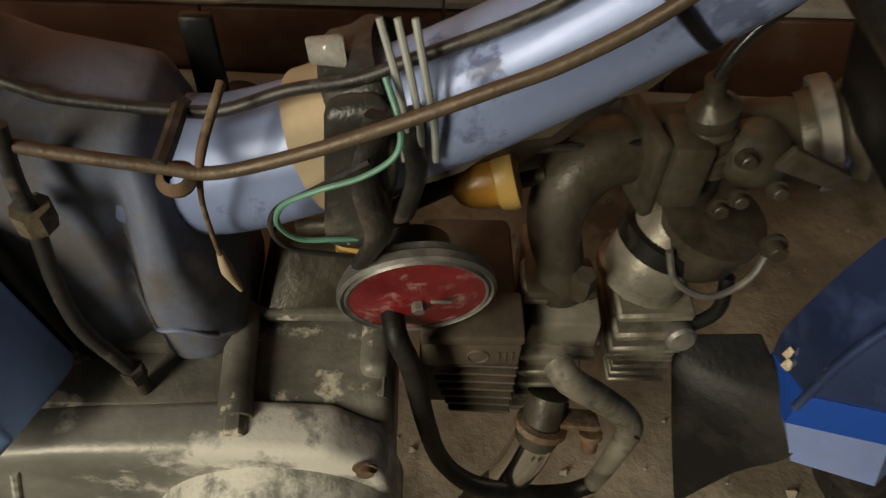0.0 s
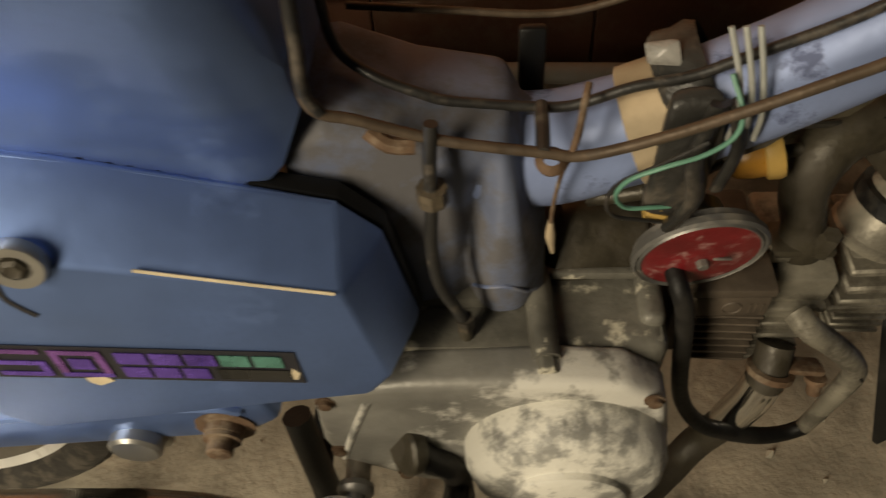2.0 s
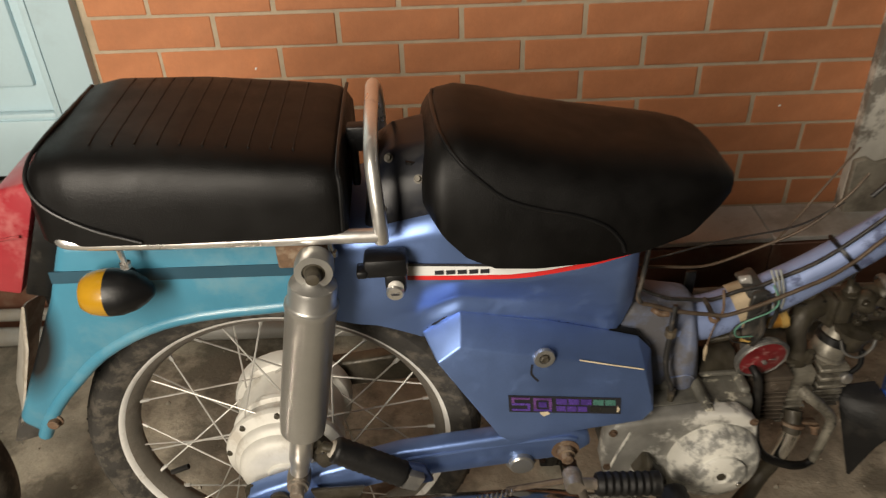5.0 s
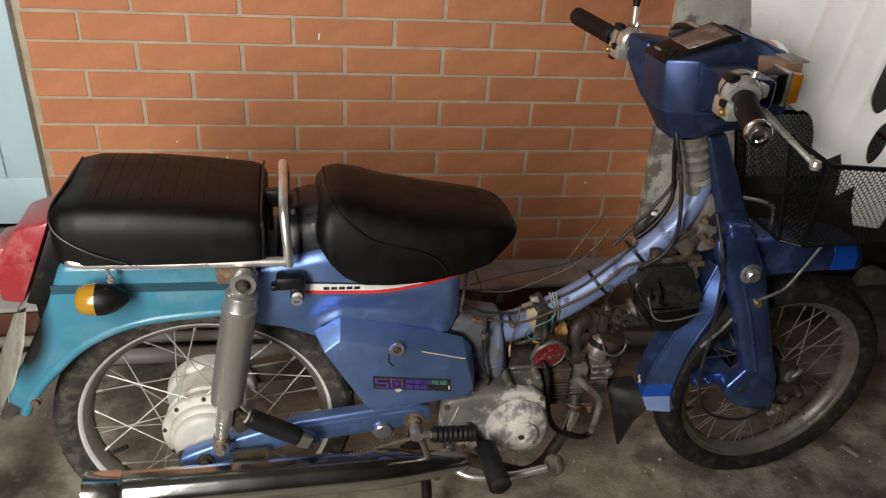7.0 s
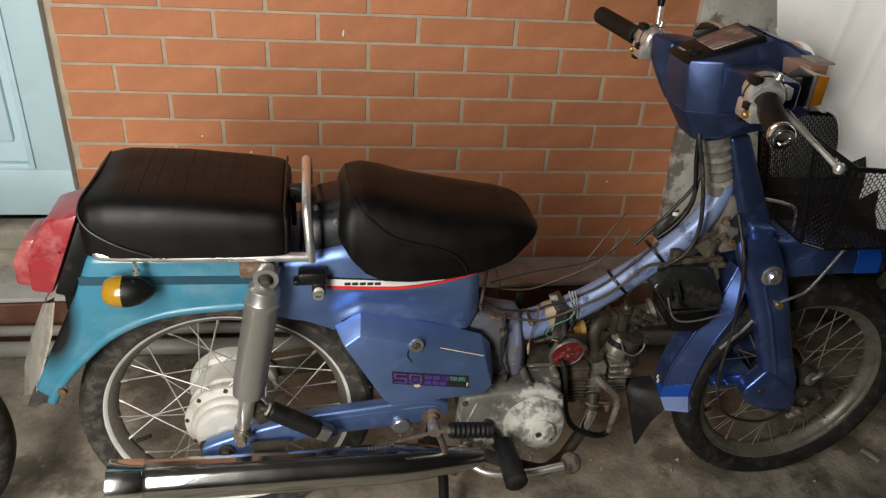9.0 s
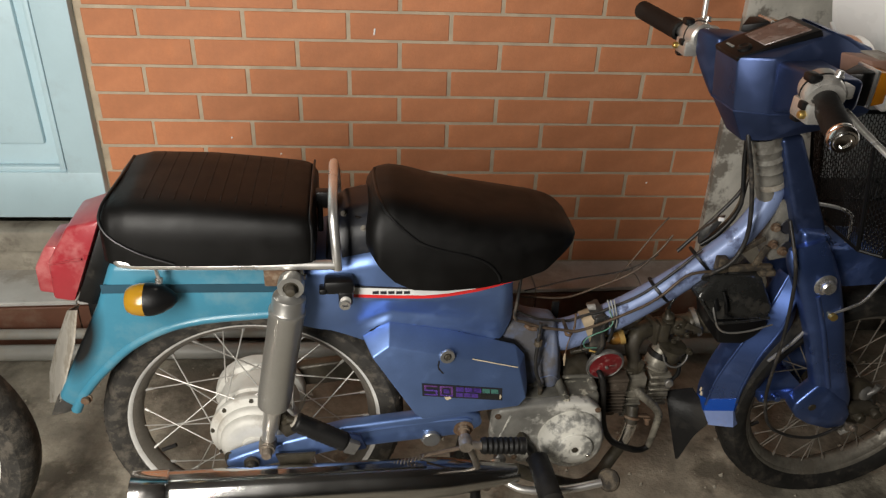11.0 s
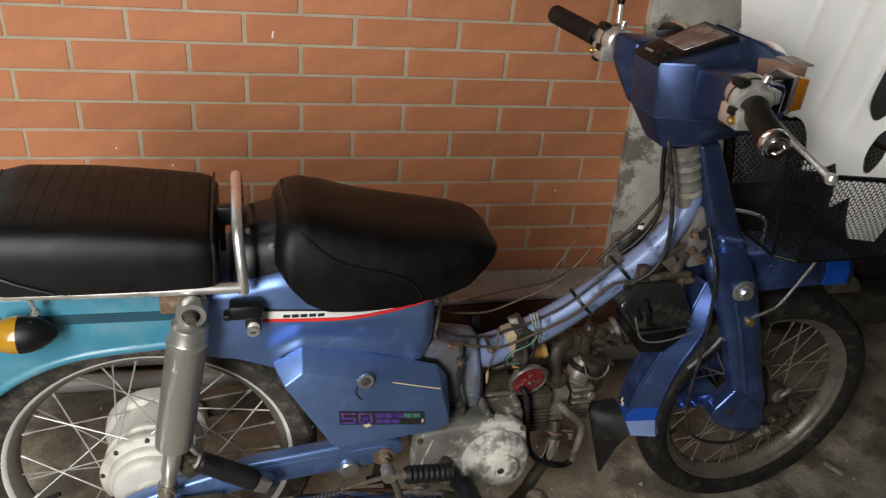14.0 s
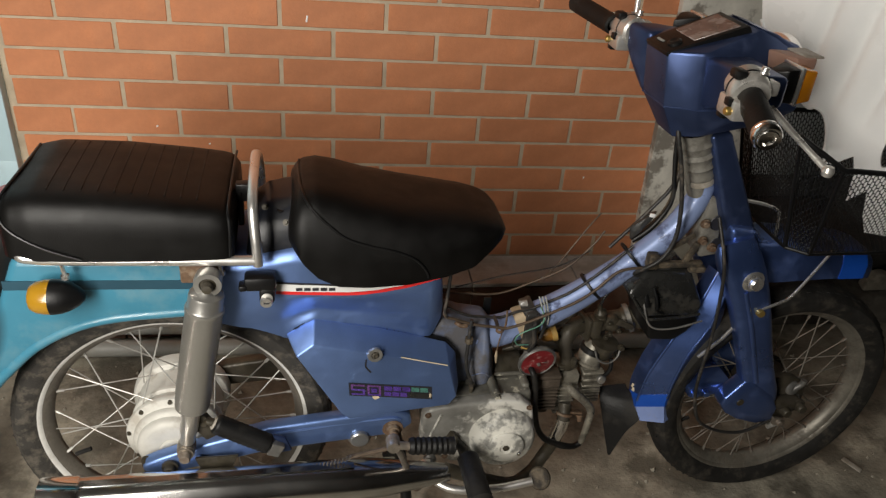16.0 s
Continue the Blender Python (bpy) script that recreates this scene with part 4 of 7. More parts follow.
# swing arm, suspension, pillion foot rest
def splay(bm, s):
    """The arm runs in towards the engine and down at its front end."""
    for v in bm.verts:
        f = min(1.0, max(0.0, (v.co.x + 0.02) / 0.30))
        v.co.y -= s * 0.024 * f
        v.co.z -= 0.016 * f
    return bm


for s in (-1, 1):
    arm = part("swing_arm", splay(prism([(-0.066, 0.266), (-0.066, 0.282), (-0.040, 0.294), (0.01, 0.312), (0.14, 0.345), (0.355, 0.366), (0.381, 0.352), (0.386, 0.330), (0.36, 0.308), (0.14, 0.291), (0.0, 0.262), (-0.03, 0.254)], s * 0.092, s * 0.118, 0.006, 3), s), "blue" if s < 0 else "dusty", bike, "blue painted swing arm" if s < 0 else "grimy swing arm behind the wheel")
    part("ridge", splay(tube([(0.10, s * 0.119, 0.327), (0.22, s * 0.119, 0.340), (0.34, s * 0.119, 0.350), (0.365, s * 0.119, 0.345)], 0.0035, 8, 4), s), "blue" if s < 0 else "dusty", arm)
    part("pivot_cap", lathe([(0, 0), (0.021, 0), (0.021, 0.003), (0.0165, 0.004), (0.0165, 0.012), (0.014, 0.014), (0, 0.014)], (0.293, s * 0.0925, 0.294), (0, s, 0), 28), "shock", arm)
    part("pivot_bolt", join(lathe([(0, 0), (0.018, 0), (0.0185, 0.003), (0.012, 0.004), (0.012, 0.009), (0, 0.010)], (0.351, s * 0.093, 0.309), (0, s, 0), 24), bolt((0.351, s * 0.102, 0.309), (0, s, 0), 0.008, 0.012)), "rust", arm, "rusty pivot bolt")
    top, bot = Vector((0.069, s * 0.130, 0.664)), Vector((0.010, s * 0.129, 0.330))
    d = (bot - top)
    dn = d.normalized()
    sh = part("shock_absorber", lathe([(0, 0.012), (0.013, 0.013), (0.018, 0.018), (0.0245, 0.021), (0.0255, 0.025), (0.0255, 0.044), (0.0265, 0.046), (0.0285, 0.047), (0.0288, 0.052), (0.0272, 0.055), (0.0275, 0.22), (0.0262, 0.245), (0.021, 0.25), (0, 0.25)], top, dn, 36), "shock", bike, "grey-champagne rear shock absorber")
    part("top_eye", join(lathe([(0.012, -0.011), (0.0195, -0.011), (0.0205, 0), (0.0195, 0.011), (0.012, 0.011)], top, (0, 1, 0), 28), lathe([(0.0, -0.001), (0.013, 0.0), (0.013, 0.02), (0, 0.02)], top + Vector((0, 0, 0)), (0, 1, 0), 20)), "shock", sh)
    part("cap_nut", join(bolt(top + Vector((0, s * 0.006, 0)), (0, s, 0), 0.0085, 0.012), lathe([(0.0085, 0), (0.007, 0.006), (0, 0.008)], top + Vector((0, s * 0.017, 0)), (0, s, 0), 14)), "dusty", sh)
    part("rod", lathe([(0.0145, 0.245), (0.0145, 0.30), (0.012, 0.305), (0.012, 0.325)], top, dn, 20), "chrome", sh, "worn chrome lower tube")
    part("lower_eye", join(lathe([(0, -0.012), (0.014, -0.012), (0.015, 0.0), (0.014, 0.012), (0, 0.012)], bot, (0, 1, 0), 24), bolt(bot + Vector((0, s * 0.012, 0)), (0, s, 0), 0.009, 0.018)), "steel_worn", sh)
peg = part("pillion_footrest", join(tube([(0.030, -0.116, 0.372), (0.043, -0.124, 0.376), (0.058, -0.128, 0.380), (0.156, -0.135, 0.3205)], 0.007, 10, 3), box((0.040, -0.117, 0.368), (0.03, 0.016, 0.055), 0.004, (0, -30, 0))), "dusty", bike, "folding pillion footrest with a ribbed black rubber")
PEG = Vector((0.099, -0.007, -0.0597))
part("rubber", lathe([(0, 0), (0.012, 0.0)] + [(0.0162 + (0.0012 if k % 2 else 0), 0.003 + k * 0.0043) for k in range(23)] + [(0, 0.101)], (0.057, -0.128, 0.380), PEG, 22), "rubber", peg)
part("end_cap", lathe([(0, -0.003), (0.010, -0.0025), (0.0125, 0.001), (0.0125, 0.004)], (0.057, -0.128, 0.380), PEG, 20), "plate", peg, "pale worn end of the rubber")
part("end_block", box((0.151, -0.137, 0.323), (0.022, 0.016, 0.026), 0.002, (0, 28, 5)), "horn_grey", peg)
part("end_tab", prism([(0.147, 0.348), (0.168, 0.340), (0.178, 0.310), (0.158, 0.306)], -0.134, -0.126, 0.003), "blue_dull", peg, "dark blue end plate")

# silencer and exhaust
muf = part("silencer", lathe([(0, 0.004), (0.028, 0.004), (0.030, 0.0), (0.0375, 0.0), (0.0385, 0.003), (0.0385, 0.056), (0.0365, 0.060), (0.0370, 0.066), (0.0370, 0.50), (0.034, 0.54), (0.022, 0.62), (0.016, 0.66)], (-0.212, -0.165, 0.263), (1, 0.03, -0.035), 40), "muffler", bike, "long tarnished chrome silencer")
part("end_cap", lathe([(0.0385, -0.001), (0.0396, 0.0), (0.0396, 0.056), (0.0385, 0.0575)], (-0.212, -0.165, 0.263), (1, 0.03, -0.035), 40), "bright_chrome", muf)
part("seam", strip_on([(-0.15, -0.1655, 0.298), (0.05, -0.160, 0.291), (0.28, -0.153, 0.283)], 0.012, 0.003, (0, 0, 1)), "muffler", muf)
part("mount", prism([(0.02, 0.30), (0.09, 0.30), (0.075, 0.265), (0.03, 0.265)], -0.128, -0.122, 0.002), "dusty", muf)
part("exhaust_pipe", tube([(0.440, -0.146, 0.250), (0.52, -0.135, 0.200), (0.585, -0.105, 0.150), (0.640, -0.055, 0.125), (0.668, -0.032, 0.140), (0.685, -0.030, 0.179), (0.693, -0.030, 0.217), (0.697, -0.028, 0.241), (0.702, -0.012, 0.262)], 0.0125, 16, 6), "dusty", muf, "sooty exhaust pipe")
part("bend_sleeve", tube([(0.6845, -0.030, 0.178), (0.689, -0.030, 0.198), (0.693, -0.030, 0.217), (0.6965, -0.028, 0.239)], 0.0136, 24, 6), "bright_chrome", muf, "bright chrome bend")
part("collar", join(lathe([(0.012, -0.003), (0.0160, -0.0025), (0.0160, 0.002), (0.012, 0.003)], (0.6985, -0.0255, 0.248), (0.2, 0.45, 1), 24), box((0.712, -0.022, 0.249), (0.044, 0.016, 0.005), 0.002, (-18, 8, 0)), bolt((0.728, -0.030, 0.247), (0, -0.5, -1), 0.005, 0.014)), "rust", muf)

# stand, foot rests, kick lever, brake pedal
part("centre_stand", join(tube([(0.37, -0.05, 0.225), (0.385, -0.085, 0.12), (0.385, -0.125, 0.012)], 0.011, 10, 3), tube([(0.37, 0.05, 0.225), (0.385, 0.085, 0.12), (0.385, 0.125, 0.012)], 0.011, 10, 3), tube([(0.378, -0.07, 0.165), (0.378, 0.07, 0.165)], 0.010, 10, 0),
                            box((0.39, -0.13, 0.006), (0.05, 0.02, 0.010), 0.003), box((0.39, 0.13, 0.006), (0.05, 0.02, 0.010), 0.003)), "black_dusty", bike, "black steel centre stand")
SEAT_IN = None
frest = part("footrest", join(tube([(0.470, 0.15, 0.262), (0.474, 0.10, 0.215), (0.470, 0.05, 0.192), (0.465, 0, 0.190), (0.470, -0.06, 0.194), (0.475, -0.105, 0.215), (0.4675, -0.152, 0.268)], 0.0095, 12, 4)), "black_dusty", bike, "rider footrest bar with black rubbers")
for s in (-1, 1):
    part("rubber", lathe([(0, 0), (0.012, 0.0)] + [(0.0182 + (0.0011 if k % 2 else 0) + 0.002 * (k / 22), 0.003 + k * 0.0044) for k in range(22)] + [(0.014, 0.101), (0, 0.103)], (0.4675, s * 0.147, 0.270), (0.05, s, -0.07), 20), "rubber", frest, "ribbed black footrest rubber")
kick = part("kick_lever", join(tube([(0.4085, -0.070, 0.224), (0.4085, -0.108, 0.224)], 0.0085, 14, 0), tube([(0.4085, -0.106, 0.226), (0.401, -0.113, 0.195), (0.386, -0.121, 0.170), (0.370, -0.136, 0.215), (0.346, -0.168, 0.305), (0.327, -0.188, 0.357)], [0.0075, 0.0062, 0.0066, 0.0060, 0.0060, 0.0068], 12, 5), lathe([(0, -0.012), (0.0105, -0.012), (0.0115, -0.008), (0.0115, 0.008), (0.0105, 0.012), (0, 0.012)], (0.3265, -0.193, 0.360), (0, 1, 0), 18), tube([(0.3265, -0.198, 0.362), (0.354, -0.199, 0.3575)], 0.0068, 12, 0)), "steel_worn", bike, "worn steel kick-start lever with a black pedal rubber")
part("knob", lathe([(0, 0.0), (0.012, 0.0), (0.0125, 0.004), (0.0105, 0.007), (0.0075, 0.008), (0.0065, 0.016), (0, 0.017)], (0.4085, -0.104, 0.226), (0, -1, 0.1), 20), "horn_grey", kick)
part("rubber", lathe([(0, 0), (0.0125, 0.0)] + [(0.0132 + (0.0016 if k % 2 else 0), 0.002 + k * 0.0044) for k in range(16)] + [(0.0142, 0.0715), (0.0150, 0.0740), (0.0120, 0.0760), (0, 0.0765)], (0.352, -0.199, 0.3580), (1, 0.0, -0.078), 22), "rubber", kick)
shift = part("shift_shaft", join(tube([(0.452, -0.070, 0.250), (0.4505, -0.090, 0.258), (0.458, -0.096, 0.252), (0.470, -0.094, 0.236), (0.477, -0.099, 0.212), (0.479, -0.112, 0.190)], [0.009, 0.0105, 0.0095, 0.0095, 0.0085, 0.008], 14, 4)), "black_dusty", bike, "greasy gear shift shaft and pinch clamp")
part("clamp", lathe([(0, 0), (0.0155, 0.0), (0.0170, 0.002), (0.0170, 0.009), (0.0150, 0.011), (0, 0.011)], (0.450, -0.0905, 0.259), (-0.80, -0.45, 0.40), 24), "dusty", shift)
SEAT_IN = CHASSIS
brk = part("brake_pedal", join(tube([(0.41, -0.145, 0.232), (0.455, -0.170, 0.222), (0.53, -0.178, 0.226), (0.592, -0.180, 0.240)], [0.006, 0.0075, 0.0075, 0.0075], 12, 5), lathe([(0, -0.02), (0.012, -0.02), (0.012, 0.02), (0, 0.02)], (0.41, -0.135, 0.235), (0, 1, 0), 16)), "chrome", bike, "chrome brake pedal with a rubber pad")
part("pad", lathe([(0, -0.006), (0.016, -0.006), (0.0205, -0.003), (0.0210, 0.002), (0.018, 0.005), (0, 0.0065)], (0.604, -0.182, 0.248), (-0.72, -0.45, 0.55), 24), "mud", brk, "rusty brown oval pedal pad")
part("brake_rod", join(tube([(0.40, -0.14, 0.222), (0.2, -0.128, 0.262), (0.0, -0.112, 0.232), (-0.06, -0.105, 0.222)], 0.0028, 8, 4), tube([(0.27, -0.135, 0.285), (0.33, -0.150, 0.315), (0.355, -0.160, 0.332)], 0.004, 8, 4)), "rod", brk)
part("return_spring", tube([(0.205 + 0.0012 * k, -0.148 + 0.004 * math.sin(k * 1.2), 0.280 + 0.0003 * k + 0.004 * math.cos(k * 1.2)) for k in range(60)], 0.0011, 5, 1), "steel_worn", brk)

# ---- engine ----
SEAT_IN = MOTOR
eng = part("engine", box((0.508, 0.008, 0.278), (0.196, 0.156, 0.128), 0.010, None, 3), "alu_dark", bike, "dirty grey single-cylinder engine")
SEAT_IN = None
cov = part("clutch_cover", join(prism([(0.397, 0.235), (0.391, 0.262), (0.394, 0.313), (0.405, 0.331), (0.455, 0.3375), (0.525, 0.3405), (0.573, 0.337), (0.597, 0.318), (0.606, 0.270), (0.598, 0.230), (0.575, 0.200), (0.530, 0.191), (0.450, 0.198)], -0.090, -0.062, 0.0065, 3),
                               lathe([(0, 0.0), (0.058, 0.0), (0.057, 0.008), (0.0, 0.009)], (0.543, -0.087, 0.262), (0, -1, 0), 48)), "alu", bike, "scuffed silver-grey clutch cover")
DOME = Vector((0.543, -0.0880, 0.2605))
dome = part("cover_dome", lathe([(0.0622, -0.006), (0.0625, 0.0), (0.0612, 0.014), (0.0555, 0.0245), (0.0480, 0.0300), (0.0360, 0.0320), (0.0345, 0.0330), (0.0340, 0.0370), (0.0320, 0.0385), (0.0120, 0.0395), (0.0095, 0.0372), (0.0, 0.0365)], DOME, (0, -1, 0), 56), "alu_chalk", cov, "chalky scoured round dome")
part("cover_bolt", bolt(DOME + Vector((0.0, -0.0365, 0.0)), (0, -1, 0), 0.0062, 0.003, False), "dusty", cov)
part("cover_bolt", lathe([(0, 0), (0.0042, 0), (0.0042, 0.003), (0.0030, 0.0045), (0, 0.0048)], DOME + Vector((0.0245, -0.0385, -0.0130)), (0, -1, 0), 14), "bright_chrome", cov)
for x, z in ((0.4025, 0.318), (0.4005, 0.252), (0.589, 0.322), (0.588, 0.226), (0.440, 0.215)):
    part("cover_bolt", bolt((x, -0.0895, z), (0, -1, 0), 0.0042, 0.004), "rust", cov)
part("cover_rib", tube([(0.401, -0.089, 0.238), (0.410, -0.090, 0.270), (0.426, -0.090, 0.318)], 0.0022, 8, 4), "alu_chalk", cov)
SEAT_IN = MOTOR
part("boss", join(tube([(0.530, -0.020, 0.352), (0.534, -0.080, 0.349)], 0.0082, 16, 0), bolt((0.534, -0.079, 0.349), (0.09, -1, -0.03), 0.0058, 0.010, False)), "alu_dark", eng)
part("case_flange", join(box((0.597, -0.030, 0.337), (0.015, 0.05, 0.026), 0.006, None, 3), bolt((0.599, -0.054, 0.336), (0, -1, 0), 0.0055, 0.010, False), box((0.562, -0.022, 0.350), (0.072, 0.006, 0.008), 0.002)), "alu_dark", eng)
part("case_step", join(box((0.47, -0.050, 0.343), (0.125, 0.045, 0.010), 0.004), box((0.455, -0.02, 0.349), (0.10, 0.05, 0.016), 0.006)), "alu_dark", eng)
part("case_web", hull([(0.535, -0.028, 0.345), (0.535, 0.05, 0.345), (0.600, -0.025, 0.345), (0.6, 0.05, 0.345), (0.545, 0.0, 0.385), (0.60, 0.0, 0.372), (0.545, 0.05, 0.385), (0.6, 0.05, 0.375)], 0.006), "dusty", eng)
SEAT_IN = None
# finned barrel
barrel = part("barrel", box((0.640, 0.022, 0.290), (0.052, 0.074, 0.088), 0.005), "brown_fin", bike, "rusty brown finned barrel")
for k in range(7):
    z = 0.2500 + 0.0085 * k
    x0 = 0.632 - 0.0022 * k
    part("fin", hull([(x0, -0.022, z), (0.668, -0.024, z), (x0, 0.06, z), (0.668, 0.06, z), (x0 - 0.001, -0.023, z + 0.0034), (0.668, -0.025, z + 0.0034), (x0 - 0.001, 0.06, z + 0.0034), (0.668, 0.06, z + 0.0034)], 0.0008, 1), "brown_fin", barrel)
part("barrel_plate", box((0.641, -0.019, 0.3165), (0.053, 0.012, 0.020), 0.002), "brown_fin", barrel)
part("barrel_rib", box((0.641, -0.012, 0.333), (0.054, 0.030, 0.008), 0.002), "brown_fin", barrel)
part("cast_mark", join(lathe([(0.0045, -0.0004), (0.0056, 0.0010), (0.0067, -0.0004)], (0.645, -0.0248, 0.3165), (0, -1, 0), 18), *[box((0.6555 + 0.0036 * k, -0.0252, 0.3165), (0.0011, 0.0012, 0.0090), 0) for k in range(3)]), "brown_fin", barrel)
part("drain", box((0.648, 0.0, 0.240), (0.020, 0.026, 0.016), 0.005), "brown_fin", barrel)
# head and its covers
head = part("cylinder_head", box((0.692, 0.034, 0.268), (0.036, 0.074, 0.100), 0.005, None, 3), "alu_head", bike, "dusty cast cylinder head")
part("head_face", hull([(0.674, -0.006, 0.318), (0.713, -0.008, 0.321), (0.672, -0.004, 0.293), (0.714, -0.006, 0.294), (0.672, 0.03, 0.322), (0.713, 0.03, 0.326), (0.674, 0.03, 0.29), (0.713, 0.03, 0.29)], 0.003, 2), "alu_head", head)
part("head_lip", box((0.693, 0.006, 0.2885), (0.043, 0.030, 0.0055), 0.0015), "alu_head", head)
part("head_shoulder", box((0.682, 0.016, 0.329), (0.026, 0.026, 0.014), 0.004), "alu_head", head)
for k in range(4):
    part("fin", box((0.691, 0.022, 0.226 + 0.0145 * k), (0.038, 0.060, 0.0045), 0.0012, None, 1), "alu_head", head)
tc = part("tappet_cover", box((0.746, 0.040, 0.288), (0.038, 0.056, 0.058), 0.004, None, 2), "alu_head", bike, "ribbed cast tappet cover")
for k, (z, y0) in enumerate(((0.312, 0.002), (0.299, -0.002), (0.283, -0.001), (0.269, 0.004))):
    part("rib", hull([(0.725, y0, z - 0.004), (0.769, y0 + 0.001, z - 0.003), (0.725, y0, z + 0.003), (0.769, y0 + 0.001, z + 0.004), (0.725, 0.06, z - 0.003), (0.769, 0.06, z - 0.003), (0.725, 0.06, z + 0.004), (0.769, 0.06, z + 0.004)], 0.0018, 1), "alu_head", tc)
part("tappet_nut", lathe([(0, 0), (0.009, 0), (0.009, 0.006), (0.007, 0.008), (0, 0.008)], (0.762, 0.002, 0.300), (0.1, -1, 0.2), 20), "horn_grey", tc)
for k in range(4):
    part("fin", box((0.751, 0.036, 0.240 + 0.008 * k), (0.036, 0.062, 0.0034), 0.001, None, 1), "alu_head", tc)
part("inspection_cap", lathe([(0, -0.004), (0.026, -0.002), (0.0265, 0.003), (0.0245, 0.005), (0.0235, 0.020), (0.0215, 0.024), (0.0205, 0.034), (0.015, 0.05), (0, 0.051)], (0.738, 0.026, 0.326), (0.28, 0.1, 1), 32), "alu_head", tc, "dull metal inspection cap")
part("cap_band", lathe([(0.021, 0.0235), (0.0255, 0.024), (0.0252, 0.0345), (0.0205, 0.035)], (0.738, 0.026, 0.326), (0.28, 0.1, 1), 32), "black_dusty", tc)
part("sensor", tube([(0.768, 0.006, 0.300), (0.778, 0.002, 0.322), (0.778, 0.008, 0.345)], 0.004, 10, 4), "black_dusty", tc)
part("breather_elbow", tube([(0.690, -0.018, 0.300), (0.6965, -0.028, 0.297), (0.7149, -0.030, 0.2814), (0.734, -0.030, 0.260), (0.7415, -0.030, 0.242), (0.7400, -0.030, 0.215), (0.737, -0.030, 0.185), (0.732, -0.031, 0.160)], [0.0086, 0.0086, 0.0084, 0.0080, 0.0078, 0.0070, 0.0064, 0.006], 18, 6), "alu_head", head, "dusty grey elbow pipe")
part("elbow_seam", tube([(0.741, -0.0372, 0.250), (0.745, -0.0360, 0.243), (0.746, -0.030, 0.238)], 0.0012, 6, 4), "black_dusty", head)
part("plug_bolt", bolt((0.700, 0.006, 0.332), (-0.05, -0.25, 1), 0.0065, 0.024, False), "dusty", head)
part("white_chip", box((0.698, -0.022, 0.290), (0.006, 0.003, 0.005), 0.001, (0, 30, 0)), "white", head)
# intake, carburettor and ducts
carb = part("carburettor", join(lathe([(0, -0.045), (0.015, -0.044), (0.018, -0.03), (0.018, 0.0), (0.016, 0.008), (0, 0.008)], (0.752, 0.044, 0.412), (0.05, 0.02, 1), 28),
                                tube([(0.718, 0.042, 0.408), (0.80, 0.044, 0.414)], 0.019, 20, 0), box((0.738, 0.026, 0.412), (0.020, 0.028, 0.040), 0.004)), "dusty", bike, "grime-covered carburettor")
part("float_bowl", lathe([(0, -0.030), (0.021, -0.030), (0.025, -0.022), (0.0255, -0.004), (0.028, -0.003), (0.028, 0.003), (0.018, 0.005), (0, 0.006)], (0.765, 0.024, 0.373), (0.12, -0.1, 1), 28), "dusty", carb)
part("bowl_clip", tube([(0.740, 0.006, 0.368), (0.747, 0.000, 0.350), (0.766, -0.004, 0.343), (0.786, 0.002, 0.352), (0.793, 0.010, 0.372)], 0.0020, 8, 4), "horn_grey", carb)
part("choke_body", lathe([(0, -0.012), (0.013, -0.011), (0.0165, -0.006), (0.0175, 0.0), (0.0165, 0.007), (0.012, 0.013), (0.006, 0.016), (0, 0.0165)], (0.771, 0.026, 0.418), (0.15, -1, 0.15), 28), "dusty", carb)
for p in ((0.760, 0.012, 0.428), (0.781, 0.011, 0.409), (0.764, 0.010, 0.404)):
    part("screw", bolt(p, (0.1, -1, 0.2), 0.0036, 0.006), "dusty", carb)
part("intake_pipe", tube([(0.692, 0.014, 0.325), (0.688, 0.016, 0.348), (0.682, 0.020, 0.372), (0.686, 0.027, 0.392), (0.700, 0.036, 0.404), (0.724, 0.042, 0.408)], [0.0145, 0.0130, 0.0140, 0.0165, 0.0175, 0.0175], 20, 6), "dusty", carb, "dusty curved intake pipe")
part("flange", box((0.690, 0.014, 0.334), (0.038, 0.026, 0.008), 0.003), "dusty", carb)
part("flange", box((0.720, 0.036, 0.407), (0.008, 0.044, 0.048), 0.003, (0, 0, 15)), "dusty", carb)
part("throttle_cap", lathe([(0, 0), (0.0125, 0), (0.0125, 0.012), (0.0108, 0.014), (0.0118, 0.018), (0.0106, 0.021), (0.0118, 0.025), (0.0106, 0.028), (0.0120, 0.031), (0.0120, 0.037), (0.0075, 0.041), (0.0050, 0.044), (0.0046, 0.054), (0, 0.055)], (0.754, 0.030, 0.408), (-0.26, -0.05, 1), 28), "dusty", carb)
part("throttle_wire", tube([(0.741, 0.028, 0.458), (0.7457, 0.029, 0.474), (0.756, 0.03, 0.490), (0.785, 0.03, 0.522)], 0.0030, 10, 5), "box_grey", carb, "grey cable into the throttle cap")
part("screw", bolt((0.758, 0.012, 0.395), (0, -1, 0.2), 0.0038, 0.006), "dusty", carb)
part("bowl_screw", bolt((0.792, 0.008, 0.372), (0, -1, 0.2), 0.005, 0.010), "dusty", carb)
part("choke_arm", prism([(0.768, 0.432), (0.774, 0.444), (0.806, 0.428), (0.803, 0.418)], 0.000, 0.004, 0.001), "dusty", carb)
part("air_duct", lathe([(0.022, 0)] + [(0.027 if k % 2 else 0.023, 0.006 + 0.007 * k) for k in range(8)] + [(0.025, 0.066)], (0.800, 0.044, 0.412), (1, -0.12, 0.40), 28), "dusty", carb, "ribbed rubber air duct")
